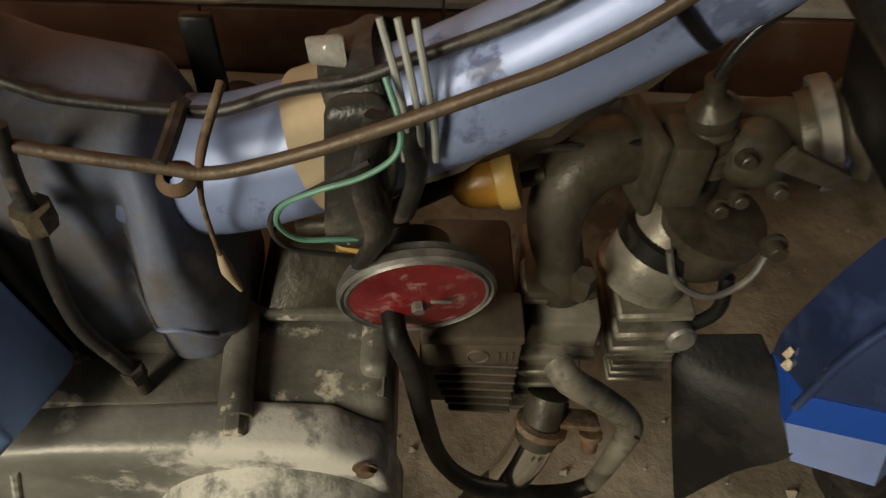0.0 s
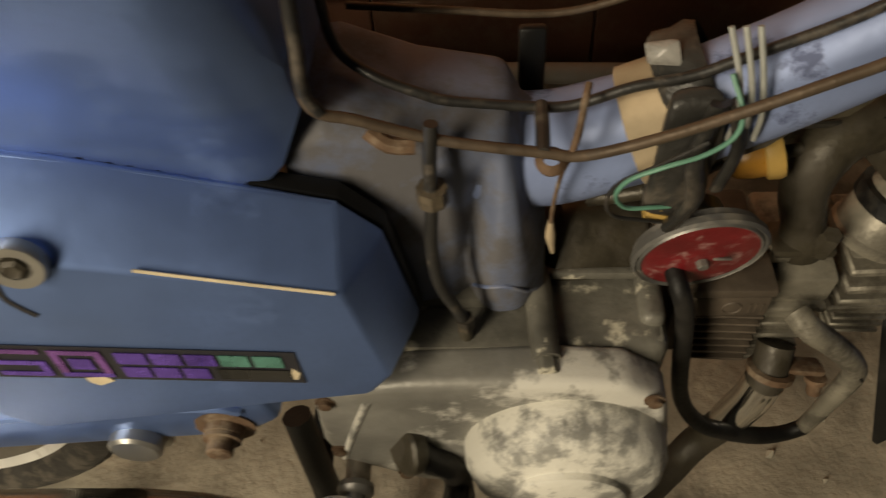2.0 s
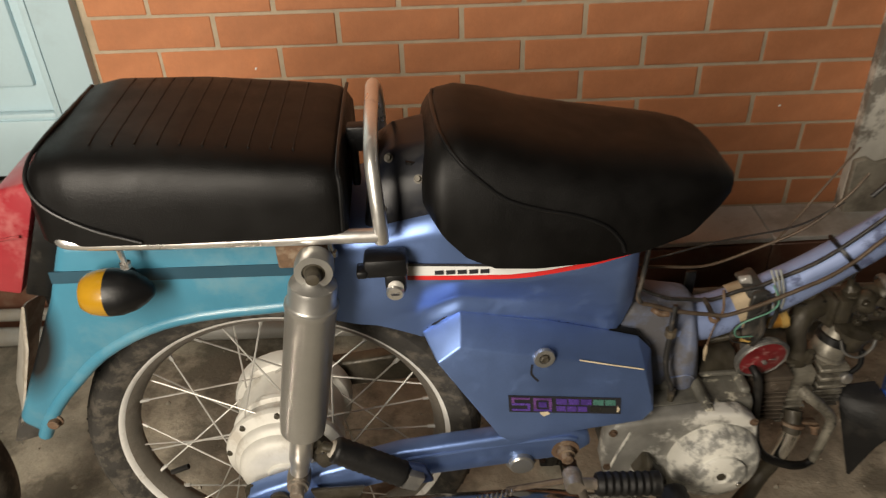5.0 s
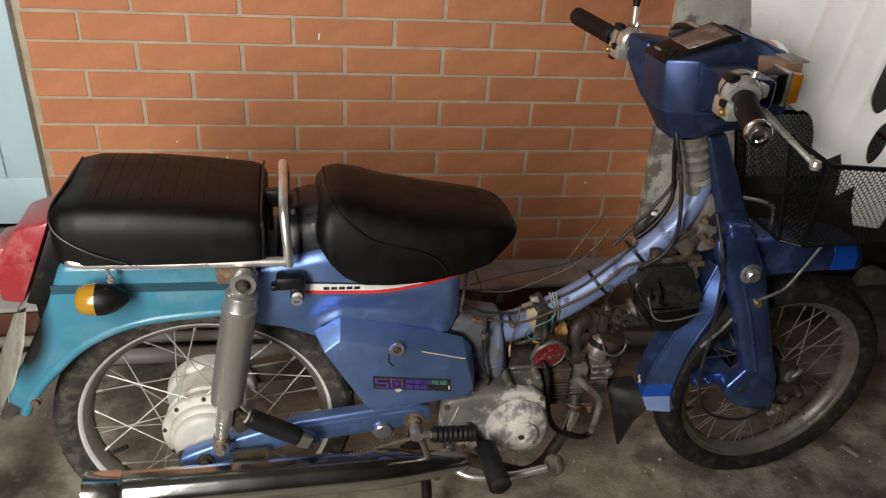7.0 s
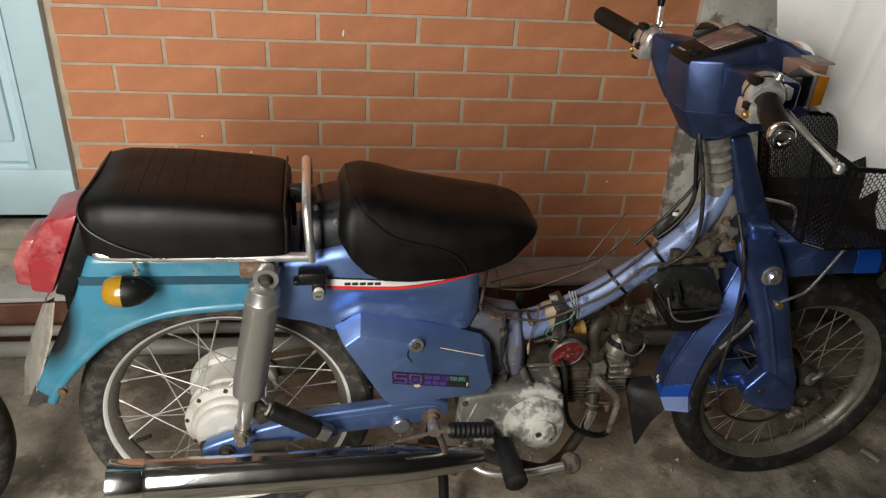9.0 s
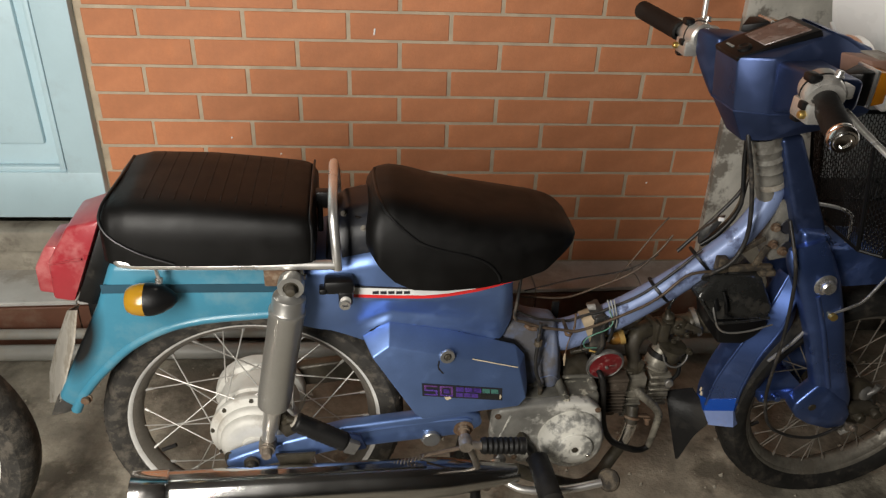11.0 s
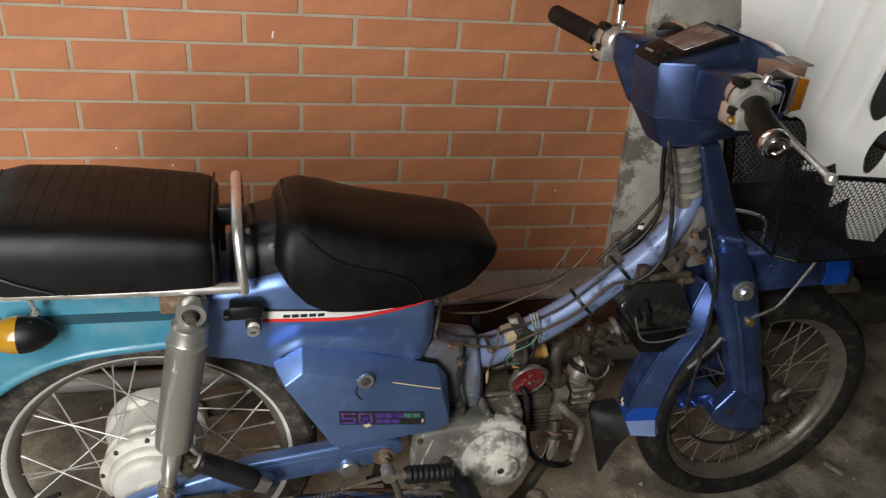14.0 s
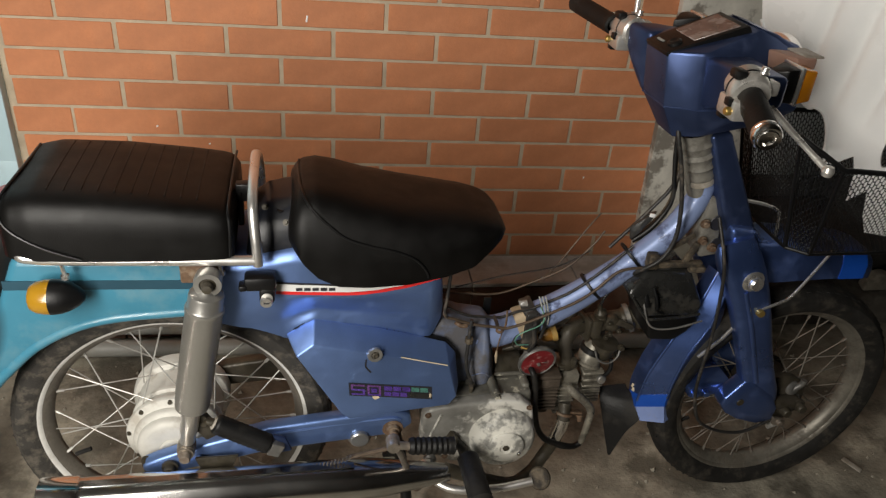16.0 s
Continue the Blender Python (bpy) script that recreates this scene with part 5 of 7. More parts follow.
part("duct_clamp", lathe([(0.0275, 0), (0.029, 0.001), (0.029, 0.009), (0.0275, 0.010)], (0.806, 0.0435, 0.4145), (1, -0.12, 0.40), 28), "horn_grey", carb)
SEAT_IN = None
abox = part("air_box", hull([(x, y, z) for x, z in ((0.797, 0.489), (0.892, 0.491), (0.903, 0.470), (0.885, 0.445), (0.862, 0.427), (0.812, 0.431)) for y in (-0.048, 0.05)], 0.006, 3), "black", bike, "black plastic air box with a dusty grey lid")
part("box_lid", hull([(x, y, z) for x, z in ((0.748, 0.541), (0.7870, 0.4900), (0.891, 0.4885), (0.896, 0.512)) for y in (-0.056, 0.05)] + [(x, y, 0.573) for x in (0.784, 0.868) for y in (-0.036, 0.045)], 0.006, 3), "box_grey", abox, "dusty grey box lid")
for x, z in ((0.785, 0.527), (0.804, 0.526)):
    part("lid_clip", box((x, -0.0535, z), (0.009, 0.010, 0.030), 0.002, (-22, -14, 0)), "black", abox)
part("lid_seam", tube([(0.757, -0.058, 0.534), (0.772, -0.060, 0.512), (0.789, -0.061, 0.491), (0.802, -0.061, 0.488), (0.85, -0.060, 0.490), (0.893, -0.058, 0.494)], 0.0028, 8, 4), "box_grey", abox)
SEAT_IN = CHASSIS
part("wire_clip", tube([(0.787, -0.046, 0.560), (0.793, -0.058, 0.528), (0.803, -0.064, 0.500), (0.822, -0.067, 0.488), (0.86, -0.068, 0.490), (0.905, -0.066, 0.502)], 0.0018, 8, 5), "chrome", abox, "thin steel wire clip")
part("box_clip", tube([(0.80, -0.058, 0.575), (0.808, -0.066, 0.55), (0.812, -0.066, 0.53), (0.826, -0.067, 0.522)], 0.003, 8, 4), "black", abox)

# ---- main frame tube with what is tied to it ----
SEAT_IN = None
spine = [(0.455, 0, 0.437), (0.520, 0, 0.430), (0.560, 0, 0.440), (0.600, 0, 0.457), (0.660, 0, 0.491), (0.735, 0, 0.545), (0.790, 0, 0.592), (0.832, 0, 0.638), (0.860, 0, 0.690), (0.867, 0, 0.724), (0.862, 0, 0.757)]
frm = part("frame", tube(spine, [0.030, 0.0305, 0.029, 0.028, 0.0265, 0.0250, 0.0232, 0.0218, 0.0208, 0.0200, 0.0195], 28, 6), "frame_paint", bike, "pale blue painted main frame tube with scuffs")


def post_half(x, z):
    """Half width of the pressed frame side: a flat sheet, a groove, a rib that widens downwards, and a rolled front edge."""
    h = 0.045 - 0.13 * (x - 0.405)
    t = min(1.0, max(0.0, (0.462 - z) / 0.085))
    c, w = 0.5085 - 0.001 * t, 0.006 + 0.0105 * t
    u = (x - c) / w
    h += 0.0150 * min(1.0, t * 1.8) * math.exp(-abs(u) ** 3.2)
    h -= 0.0050 * min(1.0, t * 2.5) * math.exp(-((x - (c - w - 0.006)) / 0.0045) ** 2)
    d = max(0.0, x - 0.5035 - 0.20 * (0.462 - z))
    h -= 130.0 * d * d
    if z < 0.372 - 60.0 * (x - c + 0.003) ** 2:
        h -= 0.0022
    b = max(0.0, 1 - (z - 0.336) / 0.010)
    e = max(0.0, 1 - (table(POST_TOP, x) - z) / 0.012)
    return max(0.006, h - 0.008 * b * b - 0.012 * e * e)


POST_TOP = [(0.405, 0.486), (0.425, 0.490), (0.462, 0.478), (0.508, 0.473), (0.522, 0.458), (0.5290, 0.425)]
POST_LOW = [(0.405, 0.392), (0.452, 0.338), (0.5290, 0.336)]
bm = bmesh.new()
halves = []
for s in (-1, 1):
    cols = []
    for i in range(65):
        x = 0.405 + 0.1240 * i / 64
        z0, z1 = table(POST_LOW, x), table(POST_TOP, x)
        cols.append([bm.verts.new((x, s * post_half(x, z0 + (z1 - z0) * k / 64), z0 + (z1 - z0) * k / 64)) for k in range(65)])
    for i in range(64):
        for k in range(64):
            bm.faces.new((cols[i][k], cols[i + 1][k], cols[i + 1][k + 1], cols[i][k + 1]))
    halves.append(cols)
near, far = halves
for i in range(64):
    for k in (0, 64):
        bm.faces.new((near[i][k], far[i][k], far[i + 1][k], near[i + 1][k]))
        bm.faces.new((near[k][i], near[k][i + 1], far[k][i + 1], far[k][i]))
part("saddle_post", bm, "grey_frame", frm, "dusty pale blue pressed frame with a raised rib", 50)
part("rib_lip", tube([(x, -post_half(x, 0.3735 - 60.0 * (x - 0.5045) ** 2) - 0.0002, 0.3727 - 60.0 * (x - 0.5045) ** 2) for x in (0.489, 0.495, 0.500, 0.505, 0.510, 0.515, 0.5195)], 0.0013, 8, 3), "frame_dust", frm)
rag = random.Random(3)
flange = []
for k in range(19):
    f = k / 18
    c = Vector((0.585 + 0.19 * f, -0.018 + 0.002 * f, 0.434 + 0.078 * f + 0.066 * f * f))
    h = 0.0075 * rag.uniform(0.45, 1.15)
    d = Vector((0.5, -0.15, -0.85)) * h
    flange.append([c + Vector((0, -0.0025, 0)), c + d + Vector((0, -0.0022, 0)), c + d + Vector((0, 0.001, 0)), c + Vector((0, 0.002, 0))])
part("seam_flange", loft(flange), "dusty", frm, "ragged rusty seam under the tube")
part("under_rod", tube([(0.606, 0.028, 0.406), (0.6441, 0.03, 0.4132), (0.6934, 0.03, 0.4161), (0.72, 0.03, 0.42)], 0.0022, 8, 4), "black_dusty", frm)
part("under_tray", hull([(0.56, 0.0, 0.405), (0.56, 0.05, 0.405), (0.70, 0.01, 0.465), (0.70, 0.05, 0.465), (0.73, 0.05, 0.49), (0.66, 0.05, 0.38), (0.58, 0.05, 0.36), (0.68, 0.02, 0.43)], 0.004), "dusty", frm)
part("paper_tape", lathe([(0.0305, 0), (0.0315, 0.0005), (0.0312, 0.026), (0.0302, 0.0265)], (0.570, 0, 0.444), (0.92, 0, 0.38), 32), "paper", frm, "brown paper tape round the tube")
SEAT_IN = CHASSIS
part("steering_head", join(lathe([(0.0, -0.022), (0.0185, -0.020), (0.0195, 0.05), (0.020, 0.072), (0, 0.074)], (0.864, 0, 0.752), (-0.36, 0, 0.93), 28), hull([(0.880, y, 0.640) for y in (-0.026, 0.026)] + [(0.885, y, 0.735) for y in (-0.020, 0.020)] + [(0.925, y, 0.622) for y in (-0.026, 0.026)] + [(0.905, y, 0.74) for y in (-0.020, 0.020)] + [(0.890, y, 0.615) for y in (-0.026, 0.026)], 0.005)), "boot", frm, "dusty grey steering head")
for x, z, r in ((0.905, 0.690, 0.013), (0.912, 0.648, 0.009)):
    part("hole", lathe([(0, 0), (r, 0), (r * 1.1, 0.0012), (r * 1.2, 0)], (x, -0.0292, z), (0, -1, 0), 20), "ink", frm)
for x, z in ((0.880, 0.690), (0.884, 0.655), (0.905, 0.640)):
    part("head_bolt", bolt((x, -0.029, z), (0, -1, 0), 0.006, 0.010), "rust", frm)

part("mount_bracket", join(box((0.845, -0.030, 0.606), (0.10, 0.012, 0.012), 0.003), box((0.80, -0.03, 0.615), (0.02, 0.02, 0.03), 0.004), box((0.885, -0.035, 0.598), (0.03, 0.015, 0.012), 0.003), box((0.868, -0.031, 0.628), (0.012, 0.008, 0.05), 0.003, (0, 20, 0)), box((0.845, -0.033, 0.655), (0.05, 0.006, 0.010), 0.002, (0, -35, 0))), "mud", frm)

SEAT_IN = MOTOR
loom = part("wrapped_loom", hull([(0.583, -0.037, 0.515), (0.607, -0.037, 0.520), (0.590, -0.040, 0.480), (0.612, -0.040, 0.49), (0.578, -0.042, 0.440), (0.603, -0.042, 0.438), (0.583, -0.02, 0.44), (0.60, -0.02, 0.44), (0.585, -0.028, 0.52), (0.604, -0.028, 0.522), (0.595, -0.034, 0.425)], 0.006, 3), "tape", bike, "black taped wiring loom and loose wires")
part("tape_wrap", join(lathe([(0.0305, 0), (0.033, 0.003), (0.032, 0.012), (0.0335, 0.019), (0.031, 0.024)], (0.592, 0, 0.487), (0.90, 0, 0.46), 28), tube([(0.604, -0.038, 0.518), (0.598, -0.044, 0.49), (0.602, -0.045, 0.455), (0.595, -0.042, 0.43)], 0.0075, 10, 4, 0.5), tube([(0.612, -0.034, 0.515), (0.617, -0.040, 0.490), (0.612, -0.043, 0.462)], 0.0055, 10, 4, 0.5)), "tape", loom)
part("green_wire", tube([(0.606, -0.036, 0.534), (0.611, -0.046, 0.520), (0.6095, -0.050, 0.508), (0.598, -0.053, 0.499), (0.582, -0.054, 0.492), (0.5675, -0.052, 0.480), (0.5635, -0.049, 0.464), (0.570, -0.046, 0.450), (0.584, -0.043, 0.446), (0.596, -0.040, 0.443)], 0.0012, 8, 6), "green", loom, "looped green wire")
part("dark_wire", tube([(0.600, -0.048, 0.502), (0.580, -0.050, 0.488), (0.564, -0.049, 0.474), (0.560, -0.047, 0.456), (0.566, -0.044, 0.440), (0.582, -0.041, 0.432), (0.594, -0.038, 0.426)], 0.0012, 8, 6), "cable", loom)
for k in range(3):
    part("grey_wire", tube([(0.604 + 0.006 * k, -0.025, 0.552), (0.610 + 0.005 * k, -0.034, 0.53), (0.613 + 0.005 * k, -0.038, 0.51), (0.612 + 0.006 * k, -0.036, 0.49)], 0.0014, 8, 5), "greywire", loom)
part("connector", join(box((0.596, -0.036, 0.441), (0.020, 0.009, 0.007), 0.002, (0, 10, 10)), box((0.590, -0.034, 0.428), (0.016, 0.008, 0.007), 0.002, (0, 25, 5))), "amber_rim", loom)
part("clear_sleeve", hull([(0.576, -0.010, 0.516), (0.592, -0.014, 0.518), (0.574, -0.004, 0.526), (0.590, -0.006, 0.530), (0.583, -0.012, 0.528), (0.580, 0.002, 0.520)], 0.001, 1), "clear_film", loom, "crumpled clear plastic sleeve")
part("loom_hose", tube([(0.560, 0.004, 0.395), (0.584, 0.0, 0.405), (0.6003, 0.0, 0.412), (0.630, 0.010, 0.422)], 0.0062, 12, 4), "dusty", loom)

SEAT_IN = None
cup = part("fuel_filter", lathe([(0, -0.012), (0.005, -0.012), (0.0055, -0.004), (0.0105, -0.001), (0.0135, 0.004), (0.0150, 0.012), (0.0152, 0.022)], (0.632, 0.022, 0.399), (1, 0.0, 0.30), 28), "amber_cup", bike, "amber plastic fuel filter cup")
part("ring", lathe([(0.0152, 0.018), (0.0172, 0.019), (0.0182, 0.025), (0.0174, 0.028), (0.011, 0.029), (0, 0.0285)], (0.632, 0.022, 0.399), (1, 0.0, 0.30), 28), "amber_rim", cup)
part("nipple", tube([(0.662, 0.026, 0.397), (0.674, 0.026, 0.401)], 0.004, 10, 0), "dusty", cup)

HN = Vector((0.10, -1, -0.17)).normalized()
HC = Vector((0.6125, -0.0305, 0.3775))
horn = part("horn", lathe([(0, -0.028), (0.018, -0.028), (0.020, -0.018), (0.031, -0.011), (0.0345, -0.009), (0.0345, -0.005), (0.0370, -0.004), (0.0372, 0.0), (0.0355, 0.0015), (0.0340, 0.0), (0.0330, 0.0018), (0.0318, 0.0012)], HC, HN, 48), "horn_grey", bike, "round horn with a scuffed red face and grey rim")
part("face", lathe([(0.0320, 0.001), (0.029, 0.0012), (0.022, 0.0032), (0.0155, 0.0028), (0.011, 0.0045), (0.006, 0.0042), (0, 0.004)], HC, HN, 48), "red_horn", horn, "scuffed red horn face")
part("nut", join(bolt(HC + HN * 0.004, HN, 0.0034, 0.0045, False), box(HC + HN * 0.0048 + Vector((0.0105, 0, 0.003)), (0.010, 0.0016, 0.0016), 0.0005)), "horn_grey", horn)
part("bracket", tube([HC - HN * 0.02, HC - HN * 0.032 + Vector((-0.01, 0, 0.02)), Vector((0.59, 0.0, 0.425))], 0.006, 8, 3, 0.4), "dusty", horn)
part("breather_hose", tube([(0.600, -0.030, 0.366), (0.6035, -0.043, 0.360), (0.610, -0.045, 0.336), (0.6176, -0.045, 0.281), (0.624, -0.045, 0.245), (0.6334, -0.045, 0.218), (0.648, -0.045, 0.196), (0.668, -0.044, 0.182), (0.695, -0.040, 0.166), (0.718, -0.034, 0.157), (0.733, -0.031, 0.162)], [0.0056] * 6 + [0.0062, 0.0066, 0.0066, 0.006, 0.006], 14, 6), "rubber", horn, "black rubber breather hose")

# control rods and cables along the frame
SEAT_IN = None
rods = part("wire_frame", tube([(0.4285, -0.050, 0.590), (0.4255, -0.050, 0.54), (0.4235, -0.050, 0.512), (0.4290, -0.049, 0.5015), (0.442, -0.047, 0.496), (0.478, -0.046, 0.482), (0.522, -0.046, 0.4735), (0.541, -0.046, 0.471), (0.573, -0.046, 0.481), (0.605, -0.045, 0.494), (0.634, -0.044, 0.507), (0.660, -0.042, 0.5185), (0.690, -0.038, 0.537), (0.728, -0.034, 0.572), (0.760, -0.033, 0.580), (0.80, -0.034, 0.580)], 0.0026, 12, 6), "rod", bike, "brownish bent rods and black cables tied along the frame")
part("rod", tube([(0.4225, 0.010, 0.585), (0.424, 0.006, 0.53), (0.428, 0.0, 0.500), (0.445, -0.010, 0.490), (0.466, -0.014, 0.482), (0.482, -0.015, 0.477), (0.517, -0.015, 0.473), (0.538, -0.015, 0.473), (0.564, -0.015, 0.483), (0.589, -0.015, 0.4885), (0.607, -0.015, 0.4965), (0.66, -0.014, 0.522), (0.71, -0.012, 0.562), (0.76, -0.010, 0.612)], 0.0026, 12, 6), "cable", rods)
part("rod_sleeve", tube([(0.4288, -0.050, 0.592), (0.4258, -0.050, 0.54), (0.4238, -0.050, 0.514), (0.4285, -0.0492, 0.5025)], 0.0029, 10, 5), "cable", rods, "black sleeve on the upright rod")
part("rod", tube([(0.43, 0.03, 0.50), (0.48, 0.032, 0.494), (0.54, 0.034, 0.490), (0.60, 0.034, 0.512), (0.66, 0.03, 0.545), (0.70, 0.028, 0.59), (0.72, 0.03, 0.62)], 0.0020, 10, 6), "rod", rods)
part("cross_tie", tube([(0.523, -0.015, 0.474), (0.523, -0.030, 0.474), (0.5225, -0.047, 0.474)], 0.0034, 8, 4), "cable", rods)
part("dark_bracket", box((0.521, 0.033, 0.458), (0.014, 0.006, 0.050), 0.002), "black_dusty", rods, "dark bracket behind the rods")
part("clip", lathe([(0.004, -0.004), (0.0065, -0.003), (0.0075, 0.0), (0.006, 0.002), (0.004, 0.003)], (0.5265, -0.045, 0.467), (0, -0.3, 1), 20), "rust", rods)
part("clip", tube([(0.446, -0.045, 0.488), (0.455, -0.048, 0.482), (0.466, -0.047, 0.480)], 0.004, 8, 3), "rust", rods)
part("hanging_wire", tube([(0.543, -0.022, 0.492), (0.537, -0.043, 0.478), (0.532, -0.042, 0.455), (0.530, -0.038, 0.430), (0.5297, -0.035, 0.410)], [0.0018, 0.0018, 0.0011, 0.0011, 0.0012], 10, 5), "rust", rods)
part("wire_tip", tube([(0.5297, -0.035, 0.413), (0.5302, -0.034, 0.400), (0.5325, -0.031, 0.382)], [0.0016, 0.0030, 0.0012], 10, 5), "paper", rods, "tan wire connector")
part("brake_cable", tube([(0.474, -0.046, 0.492), (0.472, -0.049, 0.47), (0.4715, -0.051, 0.448), (0.4695, -0.055, 0.418), (0.472, -0.059, 0.392), (0.480, -0.060, 0.370), (0.4835, -0.059, 0.358)], 0.0034, 12, 5), "cable", rods)
part("barrel_nut", bolt((0.4838, -0.059, 0.360), (0.05, 0, -1), 0.0054, 0.010, False), "mud", rods)
part("barrel_thread", tube([(0.4840, -0.059, 0.352), (0.4845, -0.058, 0.336)], 0.0042, 10, 0), "dusty", rods)
part("sleeve_nut", lathe([(0, 0), (0.0075, 0), (0.0075, 0.010), (0, 0.010)], (0.472, -0.0495, 0.456), (0, 0, -1), 8), "mud", rods)
for k, (x, z) in enumerate(((0.70, 0.523), (0.765, 0.586))):
    part("cable_tie", lathe([(0.0265, -0.003), (0.029, -0.002), (0.029, 0.002), (0.0265, 0.003)], (x, 0, z), (0.72, 0, 0.69), 24), "black", rods)
part("loose_wire", tube([(0.62, 0.03, 0.52), (0.66, 0.05, 0.555), (0.70, 0.06, 0.61), (0.725, 0.07, 0.635)], 0.0015, 6, 5), "rod", rods)
part("loose_wire", tube([(0.45, 0.0, 0.53), (0.54, 0.01, 0.545), (0.64, 0.02, 0.555), (0.70, 0.03, 0.58)], 0.0013, 6, 5), "cable", rods)
part("throttle_cable", tube([(0.775, -0.02, 0.875), (0.774, -0.042, 0.835), (0.788, -0.046, 0.790), (0.803, -0.049, 0.731), (0.812, -0.049, 0.675), (0.810, -0.048, 0.636), (0.795, -0.046, 0.603), (0.770, -0.030, 0.572), (0.755, 0.02, 0.520)], 0.0038, 12, 6), "cable", rods)
rag = random.Random(8)
for x0, y0, r0, nm in ((0.010, 0.028, 0.0046, "black_dusty"), (0.016, 0.036, 0.0050, "mud")):
    run = [(0.806, 0.805), (0.812, 0.760), (0.818, 0.722), (0.818, 0.683), (0.810, 0.650), (0.792, 0.622), (0.768, 0.598)]
    part("taped_wire", tube([(x + x0 + rag.uniform(-0.003, 0.003), y0 + rag.uniform(-0.004, 0.004), z) for x, z in run], [r0 * rag.uniform(0.75, 1.25) for _ in run], 12, 5), nm, rods, "dirty taped wire behind the frame tube")
part("tape_lump", hull([(0.800, 0.02, 0.646), (0.782, 0.02, 0.618), (0.768, 0.025, 0.600), (0.785, 0.02, 0.650), (0.765, 0.03, 0.628), (0.805, 0.045, 0.650), (0.775, 0.045, 0.612), (0.815, 0.03, 0.662)], 0.004, 2), "tape", rods, "lump of black tape")
part("chip", box((0.797, 0.018, 0.657), (0.010, 0.004, 0.007), 0.001, (0, 8, 0)), "white", rods, "small white plastic chip")
part("throttle_cable", tube([(0.812, 0.03, 0.87), (0.83, 0.025, 0.80), (0.832, 0.03, 0.72), (0.80, 0.035, 0.66), (0.74, 0.04, 0.58)], 0.0035, 10, 6), "cable", rods)

SEAT_IN = CHASSIS
# remains of the leg shield: blue wing with tape, and a rubber flap
SEAT_IN = None
EDGE = [Vector(p) for p in ((0.925, 0.0, 0.560), (0.900, 0.0, 0.490), (0.873, 0.006, 0.430), (0.849, 0.012, 0.370), (0.8365, 0.018, 0.289), (0.8400, 0.018, 0.243), (0.8430, 0.016, 0.224), (0.846, -0.025, 0.222))]
FOLD = [Vector(p) for p in ((0.930, -0.022, 0.560), (0.906, -0.030, 0.495), (0.882, -0.030, 0.438), (0.8625, -0.030, 0.390), (0.8430, -0.026, 0.3237), (0.8362, -0.026, 0.262), (0.8355, -0.027, 0.2484), (0.8451, -0.040, 0.2215))]
FOLD2 = [Vector(p) for p in ((0.944, -0.045, 0.560), (0.9335, -0.050, 0.4914), (0.9254, -0.050, 0.4512), (0.9020, -0.050, 0.397), (0.8870, -0.050, 0.332), (0.8825, -0.050, 0.285), (0.8825, -0.050, 0.2658), (0.8859, -0.060, 0.2309))]
BACK = [Vector(p) for p in ((0.956, -0.030, 0.560), (0.9617, -0.030, 0.4697), (0.9557, -0.030, 0.4215), (0.938, -0.030, 0.365), (0.924, -0.030, 0.300), (0.9185, -0.030, 0.2614), (0.9145, -0.030, 0.245), (0.9125, -0.040, 0.229))]


def shell(lines, lo, hi, lift=0.0, thick=0.003, per=4):
    """A bent sheet through lengthwise lines, from station lo to hi, with thickness."""
    rows = [smooth_path(l[lo:hi + 1], per) for l in lines]
    n = len(rows[0])
    cx = sum((r[i] for r in rows for i in range(n)), Vector()) / (n * len(rows))
    inner = Vector((0.92, 0.05, cx.z))
    bm_ = bmesh.new()

    def layer(k):
        out = []
        for r in rows:
            line = []
            for p in r:
                d = Vector((p.x - inner.x, p.y - inner.y, 0)).normalized()
                line.append(bm_.verts.new(p + d * k))
            out.append(line)
        return out

    a, c_ = layer(lift), layer(lift - thick)
    m_ = len(rows)
    for s_, flip in ((a, False), (c_, True)):
        for i in range(m_ - 1):
            for k in range(n - 1):
                f = (s_[i][k], s_[i + 1][k], s_[i + 1][k + 1], s_[i][k + 1])
                bm_.faces.new(f[::-1] if flip else f)
    rim = [(0, k) for k in range(n)] + [(i, n - 1) for i in range(1, m_)] + [(m_ - 1, k) for k in range(n - 2, -1, -1)] + [(i, 0) for i in range(m_ - 2, 0, -1)]
    for (i, k), (i2, k2) in zip(rim, rim[1:] + rim[:1]):
        bm_.faces.new((a[i][k], c_[i][k], c_[i2][k2], a[i2][k2]))
    return bm_


shield = part("leg_shield", shell([EDGE, FOLD, FOLD2, BACK], 0, 5), "blue_deep", bike, "blue leg shield remnant with bright tape", 20)
LINES = (EDGE, FOLD, FOLD2, BACK)
for l in (FOLD, FOLD2):
    part("ridge", tube([p + Vector((0.001, 0.001, 0)) for p in l[:6]], 0.0032, 10, 5), "blue_deep", shield)
part("tape", shell([[l[4] + (l[5] - l[4]) * 0.75, l[5], l[6]] for l in LINES], 0, 2, 0.0014, 0.001), "blue_tape", shield, "bright blue tape")
part("tip", shell([[l[6] + (l[7] - l[6]) * 0.02, l[6] + (l[7] - l[6]) * 0.6, l[7]] for l in LINES], 0, 2, 0.0004, 0.003), "blue_pale", shield, "pale worn tip below the tape")
